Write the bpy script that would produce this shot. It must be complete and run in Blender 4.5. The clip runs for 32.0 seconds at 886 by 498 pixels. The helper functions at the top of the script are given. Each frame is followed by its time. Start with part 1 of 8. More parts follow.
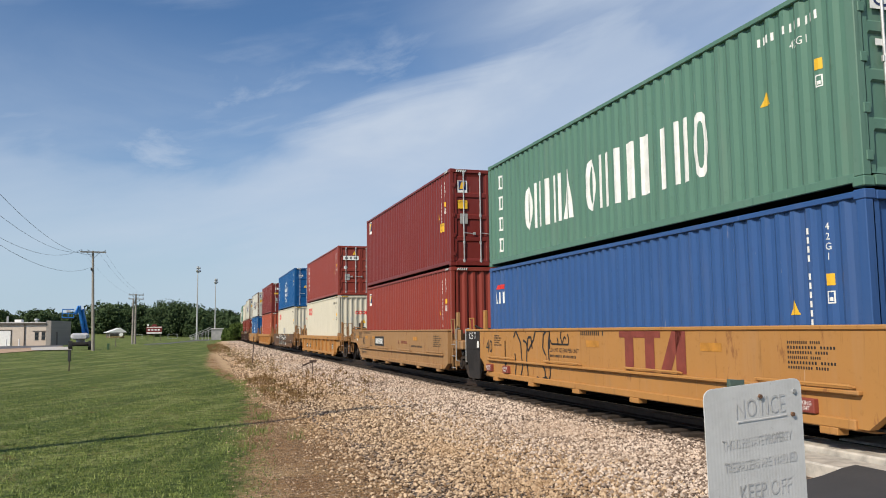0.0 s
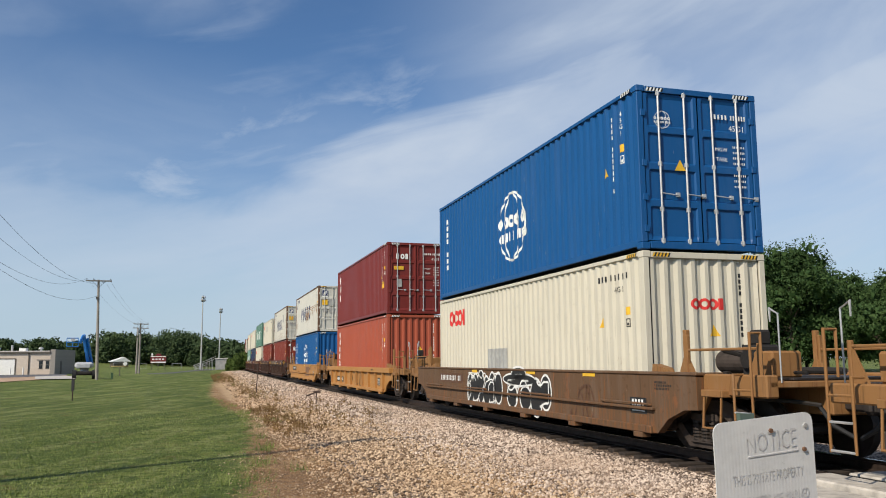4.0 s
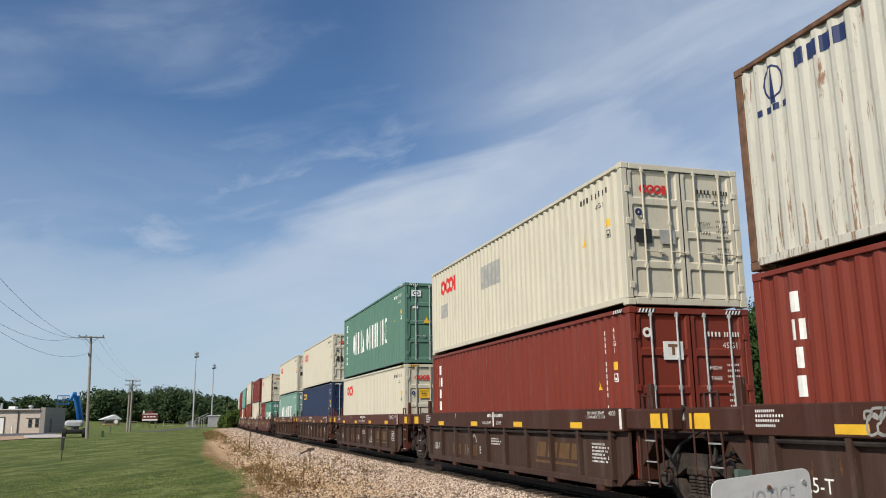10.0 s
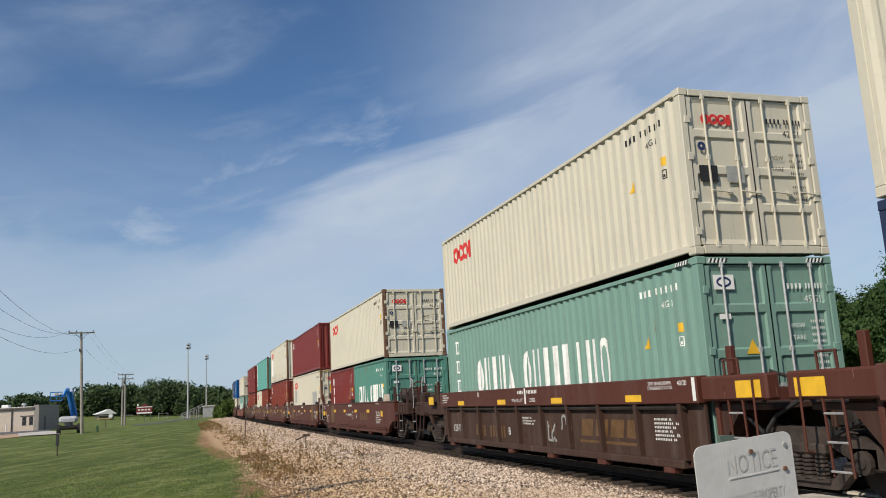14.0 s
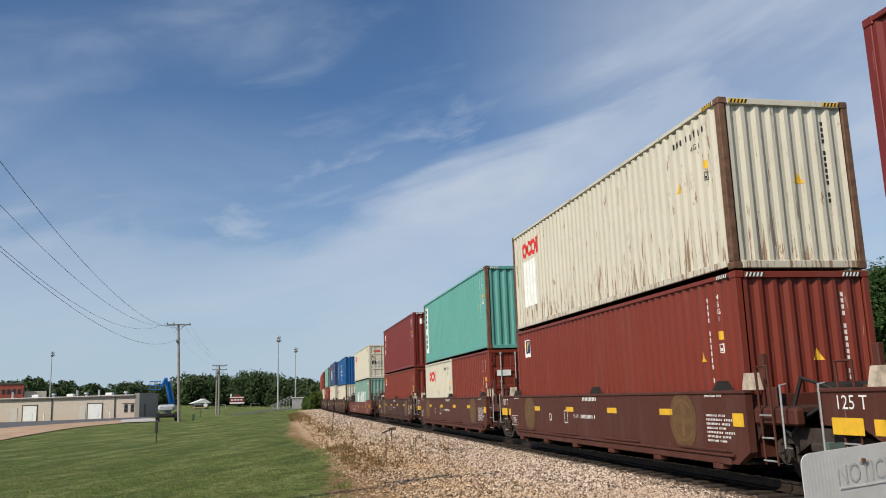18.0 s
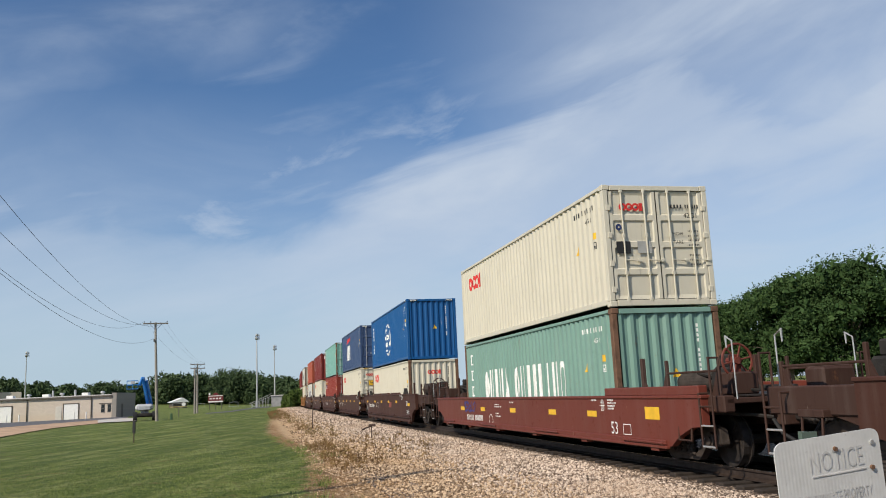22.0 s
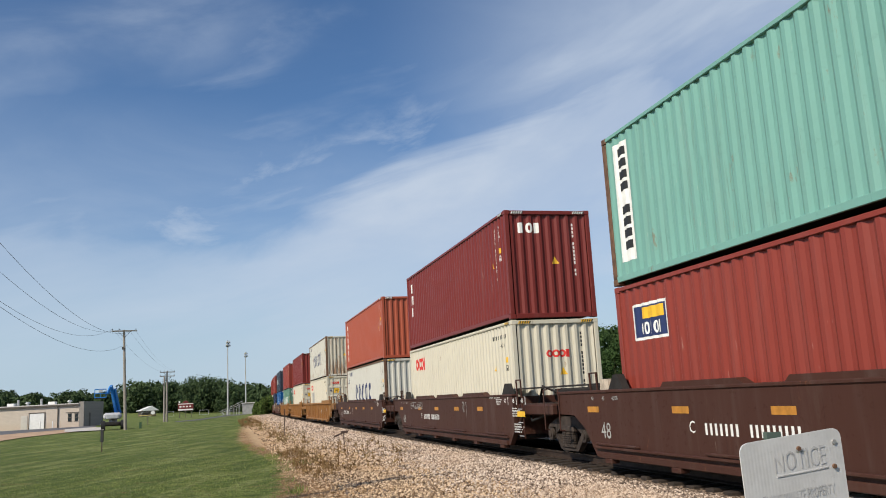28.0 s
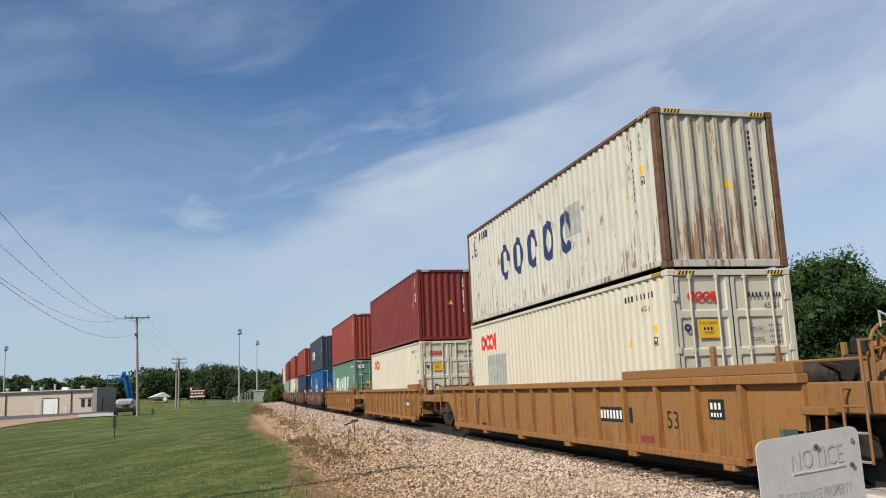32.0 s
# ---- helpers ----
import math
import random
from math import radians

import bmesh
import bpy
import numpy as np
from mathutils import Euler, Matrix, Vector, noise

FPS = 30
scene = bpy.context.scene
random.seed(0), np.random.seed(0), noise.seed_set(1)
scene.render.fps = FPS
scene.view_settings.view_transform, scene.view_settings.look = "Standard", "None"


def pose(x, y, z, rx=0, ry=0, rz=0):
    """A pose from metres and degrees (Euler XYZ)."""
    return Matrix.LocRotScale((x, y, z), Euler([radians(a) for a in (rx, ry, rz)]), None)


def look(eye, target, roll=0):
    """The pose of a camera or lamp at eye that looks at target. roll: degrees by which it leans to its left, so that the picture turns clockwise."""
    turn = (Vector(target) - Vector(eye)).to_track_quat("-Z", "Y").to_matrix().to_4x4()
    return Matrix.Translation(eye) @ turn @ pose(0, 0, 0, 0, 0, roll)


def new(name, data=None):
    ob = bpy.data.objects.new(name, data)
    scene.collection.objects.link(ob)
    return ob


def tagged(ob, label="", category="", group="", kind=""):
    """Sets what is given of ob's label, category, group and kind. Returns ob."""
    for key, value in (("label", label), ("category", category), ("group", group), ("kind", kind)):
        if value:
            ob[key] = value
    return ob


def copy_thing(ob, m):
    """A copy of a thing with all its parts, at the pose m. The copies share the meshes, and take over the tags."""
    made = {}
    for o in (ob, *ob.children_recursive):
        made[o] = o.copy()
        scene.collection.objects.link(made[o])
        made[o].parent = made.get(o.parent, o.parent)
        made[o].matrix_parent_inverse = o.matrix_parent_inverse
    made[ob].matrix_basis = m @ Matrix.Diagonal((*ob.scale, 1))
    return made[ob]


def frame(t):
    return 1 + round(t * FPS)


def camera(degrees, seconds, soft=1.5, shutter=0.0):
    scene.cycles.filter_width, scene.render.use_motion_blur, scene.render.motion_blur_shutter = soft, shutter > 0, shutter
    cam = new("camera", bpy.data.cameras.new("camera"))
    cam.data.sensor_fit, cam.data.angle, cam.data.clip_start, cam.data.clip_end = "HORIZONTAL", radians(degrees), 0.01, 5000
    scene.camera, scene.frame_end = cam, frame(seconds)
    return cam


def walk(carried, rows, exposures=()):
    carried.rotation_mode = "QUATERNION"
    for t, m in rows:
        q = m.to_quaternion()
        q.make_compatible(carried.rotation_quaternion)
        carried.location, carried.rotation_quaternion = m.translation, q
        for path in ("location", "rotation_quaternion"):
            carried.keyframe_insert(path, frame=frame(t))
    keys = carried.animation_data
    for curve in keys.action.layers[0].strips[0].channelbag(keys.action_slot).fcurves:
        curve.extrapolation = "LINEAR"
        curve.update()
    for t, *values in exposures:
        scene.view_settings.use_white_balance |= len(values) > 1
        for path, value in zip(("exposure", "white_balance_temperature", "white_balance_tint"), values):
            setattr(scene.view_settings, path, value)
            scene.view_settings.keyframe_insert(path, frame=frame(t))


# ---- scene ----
cam = camera(57.094, 32.0, soft=1.0)
EYE = 1.65
PATH = [
    (0.0, pose(-0.0049, -0.0102, EYE + 0.0012, 95.641, 0.681, 0.123)),
    (0.5, pose(-0.0078, -0.0032, EYE + 0.0025, 95.540, 0.617, 0.055)),
    (1.0, pose(-0.0100, 0.0046, EYE + -0.0014, 95.601, 0.469, -0.008)),
    (1.5, pose(-0.0064, 0.0054, EYE + 0.0004, 95.687, 0.523, -0.015)),
    (2.0, pose(-0.0022, 0.0068, EYE + 0.0054, 95.826, 0.749, -0.072)),
    (2.5, pose(-0.0004, 0.0068, EYE + 0.0084, 96.070, 0.915, -0.087)),
    (4.5, pose(-0.0069, 0.0070, EYE + 0.0004, 98.319, 0.215, 0.662)),
    (5.0, pose(-0.0072, 0.0079, EYE + 0.0034, 98.691, 0.229, 0.886)),
    (5.5, pose(-0.0100, 0.0074, EYE + 0.0027, 99.036, 0.123, 0.934)),
    (6.0, pose(-0.0170, 0.0078, EYE + 0.0013, 99.428, -0.052, 0.801)),
    (6.5, pose(-0.0185, 0.0063, EYE + 0.0004, 99.840, -0.035, 0.546)),
    (7.0, pose(-0.0170, 0.0048, EYE + 0.0023, 100.296, 0.098, 0.180)),
    (7.5, pose(-0.0081, 0.0006, EYE + -0.0016, 100.676, 0.198, -0.078)),
    (8.0, pose(-0.0097, 0.0003, EYE + -0.0022, 100.971, 0.329, -0.203)),
    (8.5, pose(-0.0156, -0.0024, EYE + -0.0021, 101.185, 0.293, -0.229)),
    (9.0, pose(-0.0124, -0.0098, EYE + -0.0005, 101.384, 0.281, -0.160)),
    (9.5, pose(-0.0101, -0.0128, EYE + -0.0008, 101.557, 0.265, -0.052)),
    (10.0, pose(-0.0090, -0.0174, EYE + 0.0068, 101.586, 0.740, 0.139)),
    (10.5, pose(-0.0048, -0.0137, EYE + 0.0020, 101.877, 0.698, 0.420)),
    (11.0, pose(-0.0014, -0.0122, EYE + -0.0024, 102.064, 1.250, 0.865)),
    (11.5, pose(0.0028, -0.0101, EYE + -0.0086, 102.543, 1.502, 1.045)),
    (12.0, pose(0.0075, -0.0097, EYE + -0.0162, 102.940, 2.184, 0.873)),
    (12.5, pose(0.0068, -0.0128, EYE + -0.0193, 103.391, 2.378, 0.430)),
    (13.0, pose(0.0073, -0.0179, EYE + -0.0255, 102.804, 3.142, 0.055)),
    (13.5, pose(0.0178, -0.0210, EYE + -0.0119, 101.573, 3.057, -0.222)),
    (15.5, pose(0.0138, -0.0202, EYE + 0.0090, 98.068, 2.943, 0.731)),
    (16.0, pose(0.0114, -0.0176, EYE + 0.0132, 98.878, 2.745, 2.083)),
    (16.5, pose(0.0042, -0.0134, EYE + 0.0096, 99.580, 2.391, 3.505)),
    (17.0, pose(0.0003, -0.0127, EYE + 0.0078, 99.958, 2.066, 4.393)),
    (17.5, pose(-0.0002, -0.0070, EYE + 0.0096, 100.118, 1.990, 5.056)),
    (18.0, pose(-0.0038, -0.0035, EYE + 0.0053, 100.241, 1.854, 5.594)),
    (18.5, pose(-0.0065, -0.0005, EYE + 0.0065, 100.126, 2.088, 6.046)),
    (19.0, pose(-0.0063, -0.0011, EYE + 0.0038, 100.019, 2.132, 6.266)),
    (19.5, pose(-0.0022, 0.0058, EYE + 0.0043, 99.879, 2.258, 6.265)),
    (20.0, pose(0.0063, 0.0114, EYE + -0.0021, 99.873, 2.180, 6.064)),
    (20.5, pose(0.0023, 0.0090, EYE + 0.0005, 99.758, 2.349, 5.784)),
    (21.0, pose(-0.0014, 0.0061, EYE + -0.0042, 99.814, 2.302, 5.319)),
    (21.5, pose(0.0050, 0.0055, EYE + 0.0011, 99.825, 2.586, 4.800)),
    (22.0, pose(0.0084, 0.0129, EYE + 0.0004, 99.909, 2.547, 4.207)),
    (22.5, pose(0.0090, 0.0129, EYE + -0.0012, 100.028, 2.466, 3.663)),
    (23.0, pose(0.0089, 0.0154, EYE + 0.0051, 99.951, 2.707, 3.153)),
    (23.5, pose(0.0032, 0.0133, EYE + 0.0006, 99.905, 2.524, 2.557)),
    (24.0, pose(0.0010, 0.0155, EYE + -0.0044, 99.838, 2.531, 2.020)),
    (24.5, pose(0.0050, 0.0102, EYE + -0.0023, 99.734, 2.643, 1.549)),
    (25.0, pose(0.0076, 0.0068, EYE + 0.0008, 99.765, 2.877, 1.363)),
    (25.5, pose(0.0052, 0.0035, EYE + -0.0022, 99.998, 2.795, 1.496)),
    (27.5, pose(0.0075, -0.0024, EYE + -0.0044, 100.243, 3.007, 2.250)),
    (28.0, pose(0.0100, -0.0062, EYE + -0.0045, 100.227, 2.999, 2.312)),
    (28.5, pose(0.0098, -0.0037, EYE + -0.0046, 100.300, 2.859, 2.483)),
    (29.0, pose(0.0038, -0.0012, EYE + -0.0039, 100.407, 2.728, 2.700)),
    (29.5, pose(0.0066, 0.0033, EYE + -0.0012, 100.480, 2.692, 2.931)),
    (30.0, pose(0.0099, 0.0107, EYE + -0.0044, 100.451, 2.594, 3.135)),
    (30.5, pose(0.0091, 0.0120, EYE + -0.0032, 100.267, 2.635, 3.287)),
    (31.0, pose(0.0099, 0.0128, EYE + 0.0065, 99.883, 2.756, 3.338)),
    (31.5, pose(0.0074, 0.0092, EYE + 0.0034, 99.686, 2.475, 3.250)),
    (32.0, pose(0.0014, 0.0069, EYE + 0.0042, 99.562, 2.352, 3.014)),
]
walk(cam, PATH, [(0.0, -0.03), (2.0, 0.03), (5.0, -0.10), (8.0, -0.18), (9.5, -0.10), (12.0, -0.15), (16.0, -0.16), (18.0, -0.14), (20.0, -0.07), (21.0, 0.05), (22.0, -0.05), (23.0, -0.18), (25.0, -0.09), (28.0, -0.03), (30.0, -0.07), (32.0, -0.07)])

# ---- daylight ----
SUN_FROM = Vector((-0.66, -0.75, 0.80)).normalized()
sun = new("sun", bpy.data.lights.new("sun", "SUN"))
sun.data.energy, sun.data.angle, sun.data.color = 4.85, radians(0.6), (1.0, 0.905, 0.765)
sun.matrix_world = look(SUN_FROM * 50, (0, 0, 0))

world = bpy.data.worlds.new("sky")
world.use_nodes = True
scene.world = world


def sky_nodes():
    nt = world.node_tree
    n, l = nt.nodes, nt.links
    bg = n["Background"]
    sky = n.new("ShaderNodeTexSky")
    sky.sky_type, sky.sun_disc = "NISHITA", False
    sky.sun_elevation = math.asin(SUN_FROM.z)
    sky.sun_rotation = math.atan2(SUN_FROM.x, SUN_FROM.y)
    sky.air_density, sky.dust_density, sky.ozone_density = 1.0, 0.6, 2.0
    co = n.new("ShaderNodeTexCoord")
    sep = n.new("ShaderNodeSeparateXYZ")
    l.new(co.outputs["Generated"], sep.inputs[0])

    def calc(op, a, b=0.0):
        m = n.new("ShaderNodeMath")
        m.operation = op
        for k, v in enumerate((a, b)):
            if isinstance(v, (int, float)):
                m.inputs[k].default_value = v
            else:
                l.new(v, m.inputs[k])
        return m.outputs[0]

    def ramp(v, a, b):
        r = n.new("ShaderNodeMapRange")
        r.interpolation_type = "SMOOTHSTEP"
        r.inputs["From Min"].default_value, r.inputs["From Max"].default_value = a, b
        l.new(v, r.inputs["Value"])
        return r.outputs[0]

    # bearing to the right and height, in degrees
    az = calc("MULTIPLY", calc("ARCTAN2", sep.outputs["X"], sep.outputs["Y"]), 57.2958)
    el = calc("MULTIPLY", calc("ARCSINE", sep.outputs["Z"]), 57.2958)
    uv = n.new("ShaderNodeCombineXYZ")
    l.new(az, uv.inputs[0])
    l.new(el, uv.inputs[1])

    def noise_at(scale, along, turn, detail, rough, shift, distort=0.4):
        rot = n.new("ShaderNodeMapping")
        rot.inputs["Rotation"].default_value = (0, 0, radians(-turn))
        mp = n.new("ShaderNodeMapping")
        mp.inputs["Scale"].default_value = (scale / along, scale, 1.0)
        mp.inputs["Location"].default_value = (*shift, 0.0)
        tx = n.new("ShaderNodeTexNoise")
        tx.inputs["Scale"].default_value = 1.0
        tx.inputs["Detail"].default_value = detail
        tx.inputs["Roughness"].default_value = rough
        tx.inputs["Distortion"].default_value = distort
        l.new(uv.outputs[0], rot.inputs["Vector"])
        l.new(rot.outputs[0], mp.inputs["Vector"])
        l.new(mp.outputs[0], tx.inputs["Vector"])
        return tx.outputs["Fac"]

    def band(at, slope, half):
        """How near the height lies to a slanting line of cloud."""
        off = calc("SUBTRACT", el, calc("ADD", calc("MULTIPLY", az, slope), at))
        off = calc("ADD", off, calc("MULTIPLY", calc("SUBTRACT", wave, 0.5), 9.0))
        return ramp(calc("ABSOLUTE", off), half, half * 0.1)

    wave = noise_at(0.075, 2.2, 18, 4, 0.55, (3.1, 0.7))
    wisp = noise_at(0.20, 4.2, 14, 7, 0.55, (0.4, 5.2), 0.5)
    mottle = noise_at(0.11, 2.4, 10, 6, 0.55, (2.6, 8.3), 0.6)
    fleck = noise_at(0.30, 2.6, 16, 8, 0.62, (7.4, 1.9), 0.5)
    streak = ramp(wisp, 0.34, 0.70)
    soft = ramp(mottle, 0.32, 0.68)
    sway = calc("MULTIPLY", calc("SUBTRACT", wave, 0.5), 9.0)
    # the broad pale bank: its upper edge climbs to the right, its foot thins into haze
    edge = calc("ADD", calc("ADD", calc("MULTIPLY", calc("MAXIMUM", calc("MINIMUM", az, 13.0), -10.0), 0.32), calc("ADD", calc("MULTIPLY", calc("MINIMUM", calc("ADD", az, 10.0), 0.0), 0.07), 17.4)), sway)
    rim = calc("SUBTRACT", el, calc("ADD", edge, calc("MULTIPLY", calc("SUBTRACT", wisp, 0.5), 16.0)))
    bank = calc("MULTIPLY", ramp(rim, 3.0, -3.5), calc("ADD", calc("MULTIPLY", ramp(rim, -12.0, -5.0), 0.42), 0.58))
    bank = calc("MULTIPLY", bank, calc("ADD", calc("MULTIPLY", soft, 0.30), 0.70))
    cloud = calc("MULTIPLY", bank, calc("ADD", calc("MULTIPLY", ramp(az, -26.0, -6.0), 0.32), 0.68))
    upper = calc("MULTIPLY", band(21.8, 0.155, 4.2), ramp(az, -6.0, 8.0))
    cloud = calc("MAXIMUM", cloud, calc("MULTIPLY", calc("MULTIPLY", upper, 0.86), calc("ADD", calc("MULTIPLY", streak, 0.45), 0.55)))
    right = calc("MULTIPLY", ramp(az, -8.0, 16.0), ramp(el, 44.0, 20.0))
    cloud = calc("MAXIMUM", cloud, calc("MULTIPLY", right, calc("ADD", calc("MULTIPLY", soft, 0.42), 0.44)))
    left = calc("MULTIPLY", band(31.0, 0.30, 4.0), ramp(az, -9.0, -20.0))
    cloud = calc("MAXIMUM", cloud, calc("MULTIPLY", calc("MULTIPLY", left, 0.32), calc("ADD", streak, 0.2)))
    pale = calc("MULTIPLY", ramp(calc("SUBTRACT", el, calc("MULTIPLY", az, -0.1)), 20.0, 12.0), 0.42)
    cloud = calc("MAXIMUM", cloud, calc("MULTIPLY", pale, calc("ADD", calc("MULTIPLY", soft, 0.6), 0.4)))
    tuft = calc("MULTIPLY", band(19.0, 0.34, 6.5), calc("MULTIPLY", ramp(fleck, 0.40, 0.74), ramp(az, 8.0, -8.0)))
    cloud = calc("MAXIMUM", cloud, calc("MULTIPLY", tuft, 0.62))
    cloud = calc("MAXIMUM", cloud, calc("MULTIPLY", calc("MULTIPLY", ramp(wisp, 0.46, 0.80), ramp(mottle, 0.30, 0.60)), 0.50))
    haze = ramp(el, 13.0, 0.0)
    veil = calc("MULTIPLY", cloud, 0.92)
    deep = n.new("ShaderNodeMix")
    deep.data_type, deep.blend_type = "RGBA", "MULTIPLY"
    deep.inputs["Factor"].default_value = 1.0
    deep.inputs["B"].default_value = (0.67, 0.88, 1.085, 1)
    l.new(sky.outputs[0], deep.inputs["A"])
    mix = n.new("ShaderNodeMix")
    mix.data_type = "RGBA"
    mix.inputs["B"].default_value = (5.75, 6.55, 7.7, 1)
    thin = n.new("ShaderNodeMix")
    thin.data_type = "RGBA"
    thin.inputs["B"].default_value = (4.25, 5.8, 7.0, 1)
    l.new(calc("MULTIPLY", haze, 0.8), thin.inputs["Factor"])
    l.new(deep.outputs["Result"], thin.inputs["A"])
    l.new(veil, mix.inputs["Factor"])
    l.new(thin.outputs["Result"], mix.inputs["A"])
    l.new(mix.outputs["Result"], bg.inputs["Color"])
    bg.inputs["Strength"].default_value = 0.102


sky_nodes()

# ---- materials ----


class Nodes:
    """A principled material under construction."""

    def __init__(self, name, rough=0.6, metal=0.0, spec=0.5):
        self.mat = bpy.data.materials.new(name)
        self.mat.use_nodes = True
        self.n, self.l = self.mat.node_tree.nodes, self.mat.node_tree.links
        self.b = self.n["Principled BSDF"]
        self.b.inputs["Roughness"].default_value = rough
        self.b.inputs["Metallic"].default_value = metal
        self.b.inputs["Specular IOR Level"].default_value = spec
        self.co = self.n.new("ShaderNodeTexCoord")

    def put(self, v, socket):
        if isinstance(v, (int, float)):
            socket.default_value = v
        elif isinstance(v, tuple):
            socket.default_value = (*v, 1) if len(v) == 3 and len(socket.default_value) == 4 else v
        else:
            self.l.new(v, socket)

    def noise(self, scale, detail=4, rough=0.55, stretch=(1, 1, 1), space="Object", distort=0.0):
        mp = self.n.new("ShaderNodeMapping")
        mp.inputs["Scale"].default_value = stretch
        self.l.new(self.co.outputs[space], mp.inputs["Vector"])
        t = self.n.new("ShaderNodeTexNoise")
        t.inputs["Scale"].default_value, t.inputs["Detail"].default_value = scale, detail
        t.inputs["Roughness"].default_value, t.inputs["Distortion"].default_value = rough, distort
        ob = self.n.new("ShaderNodeObjectInfo")
        off = self.n.new("ShaderNodeVectorMath")
        off.operation = "MULTIPLY_ADD"
        self.l.new(ob.outputs["Random"], off.inputs[0])
        off.inputs[1].default_value = (37.0, 21.0, 11.0)
        self.l.new(mp.outputs[0], off.inputs[2])
        self.l.new(off.outputs[0] if space == "Object" else mp.outputs[0], t.inputs["Vector"])
        return t.outputs["Fac"]

    def ramp(self, v, a, b, c=0.0, d=1.0):
        r = self.n.new("ShaderNodeMapRange")
        r.interpolation_type = "SMOOTHSTEP"
        for k, x in zip(("From Min", "From Max", "To Min", "To Max"), (a, b, c, d)):
            r.inputs[k].default_value = x
        self.l.new(v, r.inputs["Value"])
        return r.outputs[0]

    def calc(self, op, a, b=0.0):
        m = self.n.new("ShaderNodeMath")
        m.operation = op
        self.put(a, m.inputs[0])
        self.put(b, m.inputs[1])
        return m.outputs[0]

    def mix(self, f, a, b, kind="MIX"):
        m = self.n.new("ShaderNodeMix")
        m.data_type, m.blend_type = "RGBA", kind
        self.put(f, m.inputs["Factor"])
        self.put(a, m.inputs["A"])
        self.put(b, m.inputs["B"])
        return m.outputs["Result"]

    def random(self):
        return self.n.new("ShaderNodeObjectInfo").outputs["Random"]

    def island(self):
        return self.n.new("ShaderNodeNewGeometry").outputs["Random Per Island"]

    def bump(self, h, strength=0.3, dist=0.01):
        b = self.n.new("ShaderNodeBump")
        b.inputs["Strength"].default_value, b.inputs["Distance"].default_value = strength, dist
        self.l.new(h, b.inputs["Height"])
        self.l.new(b.outputs[0], self.b.inputs["Normal"])

    def colour(self, v):
        self.put(v, self.b.inputs["Base Color"])
        return self.mat

    def roughness(self, v):
        self.put(v, self.b.inputs["Roughness"])


def scaled(c, k):
    return tuple(min(0.95, x * k) for x in c)


def paint(name, c, rust=0.15, dirt=0.3, rough=0.42):
    """Weathered sheet-metal paint: faded patches, grey grime, rust runs and specks."""
    m = Nodes(name, rough, 0.0, 0.28)
    fade = m.ramp(m.noise(0.7, 4, 0.6), 0.3, 0.75)
    grey = (c[0] * 0.62 + 0.07, c[1] * 0.62 + 0.06, c[2] * 0.62 + 0.05)
    col = m.mix(m.calc("MULTIPLY", fade, 0.35), c, scaled(c, 0.80))
    runs = m.ramp(m.noise(2.6, 6, 0.65, (1.6, 1.6, 0.22)), 0.52, 0.74)
    col = m.mix(m.calc("MULTIPLY", runs, dirt), col, grey)
    pale = m.ramp(m.noise(1.5, 5, 0.6, (1.8, 1.8, 0.16)), 0.50, 0.72)
    col = m.mix(m.calc("MULTIPLY", pale, 0.12 + dirt * 0.45), col, (c[0] * 0.82 + 0.075, c[1] * 0.82 + 0.07, c[2] * 0.82 + 0.065))
    lines = m.ramp(m.noise(7.0, 4, 0.6, (2.2, 2.2, 0.10)), 0.60, 0.74)
    col = m.mix(m.calc("MULTIPLY", lines, 0.15 + dirt * 0.8), col, scaled(c, 0.45))
    grime = m.ramp(m.noise(9, 5, 0.6), 0.56, 0.78)
    col = m.mix(m.calc("MULTIPLY", grime, dirt * 0.6), col, scaled(c, 0.5))
    spots = m.ramp(m.noise(3.2, 8, 0.72, (1.3, 1.3, 0.4)), 0.68 - min(rust, 0.36) * 0.26, 0.76 - min(rust, 0.36) * 0.26)
    col = m.mix(m.calc("MULTIPLY", spots, min(0.9, 0.35 + rust)), col, (0.21, 0.085, 0.034))
    if rust > 0.4:
        sep = m.n.new("ShaderNodeSeparateXYZ")
        m.l.new(m.co.outputs["Object"], sep.inputs[0])
        foot = m.ramp(sep.outputs["Z"], 1.5, 0.25, 0.0, 0.085)
        run = m.noise(3.0, 7, 0.72, (4.5, 4.5, 0.30))
        run = m.ramp(m.calc("ADD", run, foot), 0.75 - rust * 0.245, 0.80 - rust * 0.23)
        col = m.mix(m.calc("MULTIPLY", run, 0.8), col, (0.185, 0.078, 0.028))
    scratch = m.ramp(m.noise(3.4, 2, 0.5, (7.0, 7.0, 0.55), distort=0.6), 0.745, 0.765)
    col = m.mix(m.calc("MULTIPLY", scratch, 0.55), col, (c[0] * 0.5 + 0.28, c[1] * 0.5 + 0.24, c[2] * 0.5 + 0.20))
    m.roughness(m.calc("ADD", m.calc("MULTIPLY", grime, 0.25), rough))
    m.bump(m.noise(1.6, 3, 0.5), 0.25, 0.02)
    return m.colour(col)


def plain(name, c, rough=0.6, metal=0.0, var=0.2, scale=6.0, bump=0.0):
    m = Nodes(name, rough, metal, 0.35)
    f = m.ramp(m.noise(scale, 5, 0.6), 0.3, 0.75)
    if bump:
        m.bump(m.noise(scale * 4, 4, 0.6), 0.5, bump)
    return m.colour(m.mix(m.calc("MULTIPLY", f, 1.0), scaled(c, 1 + var * 0.6), scaled(c, 1 - var)))


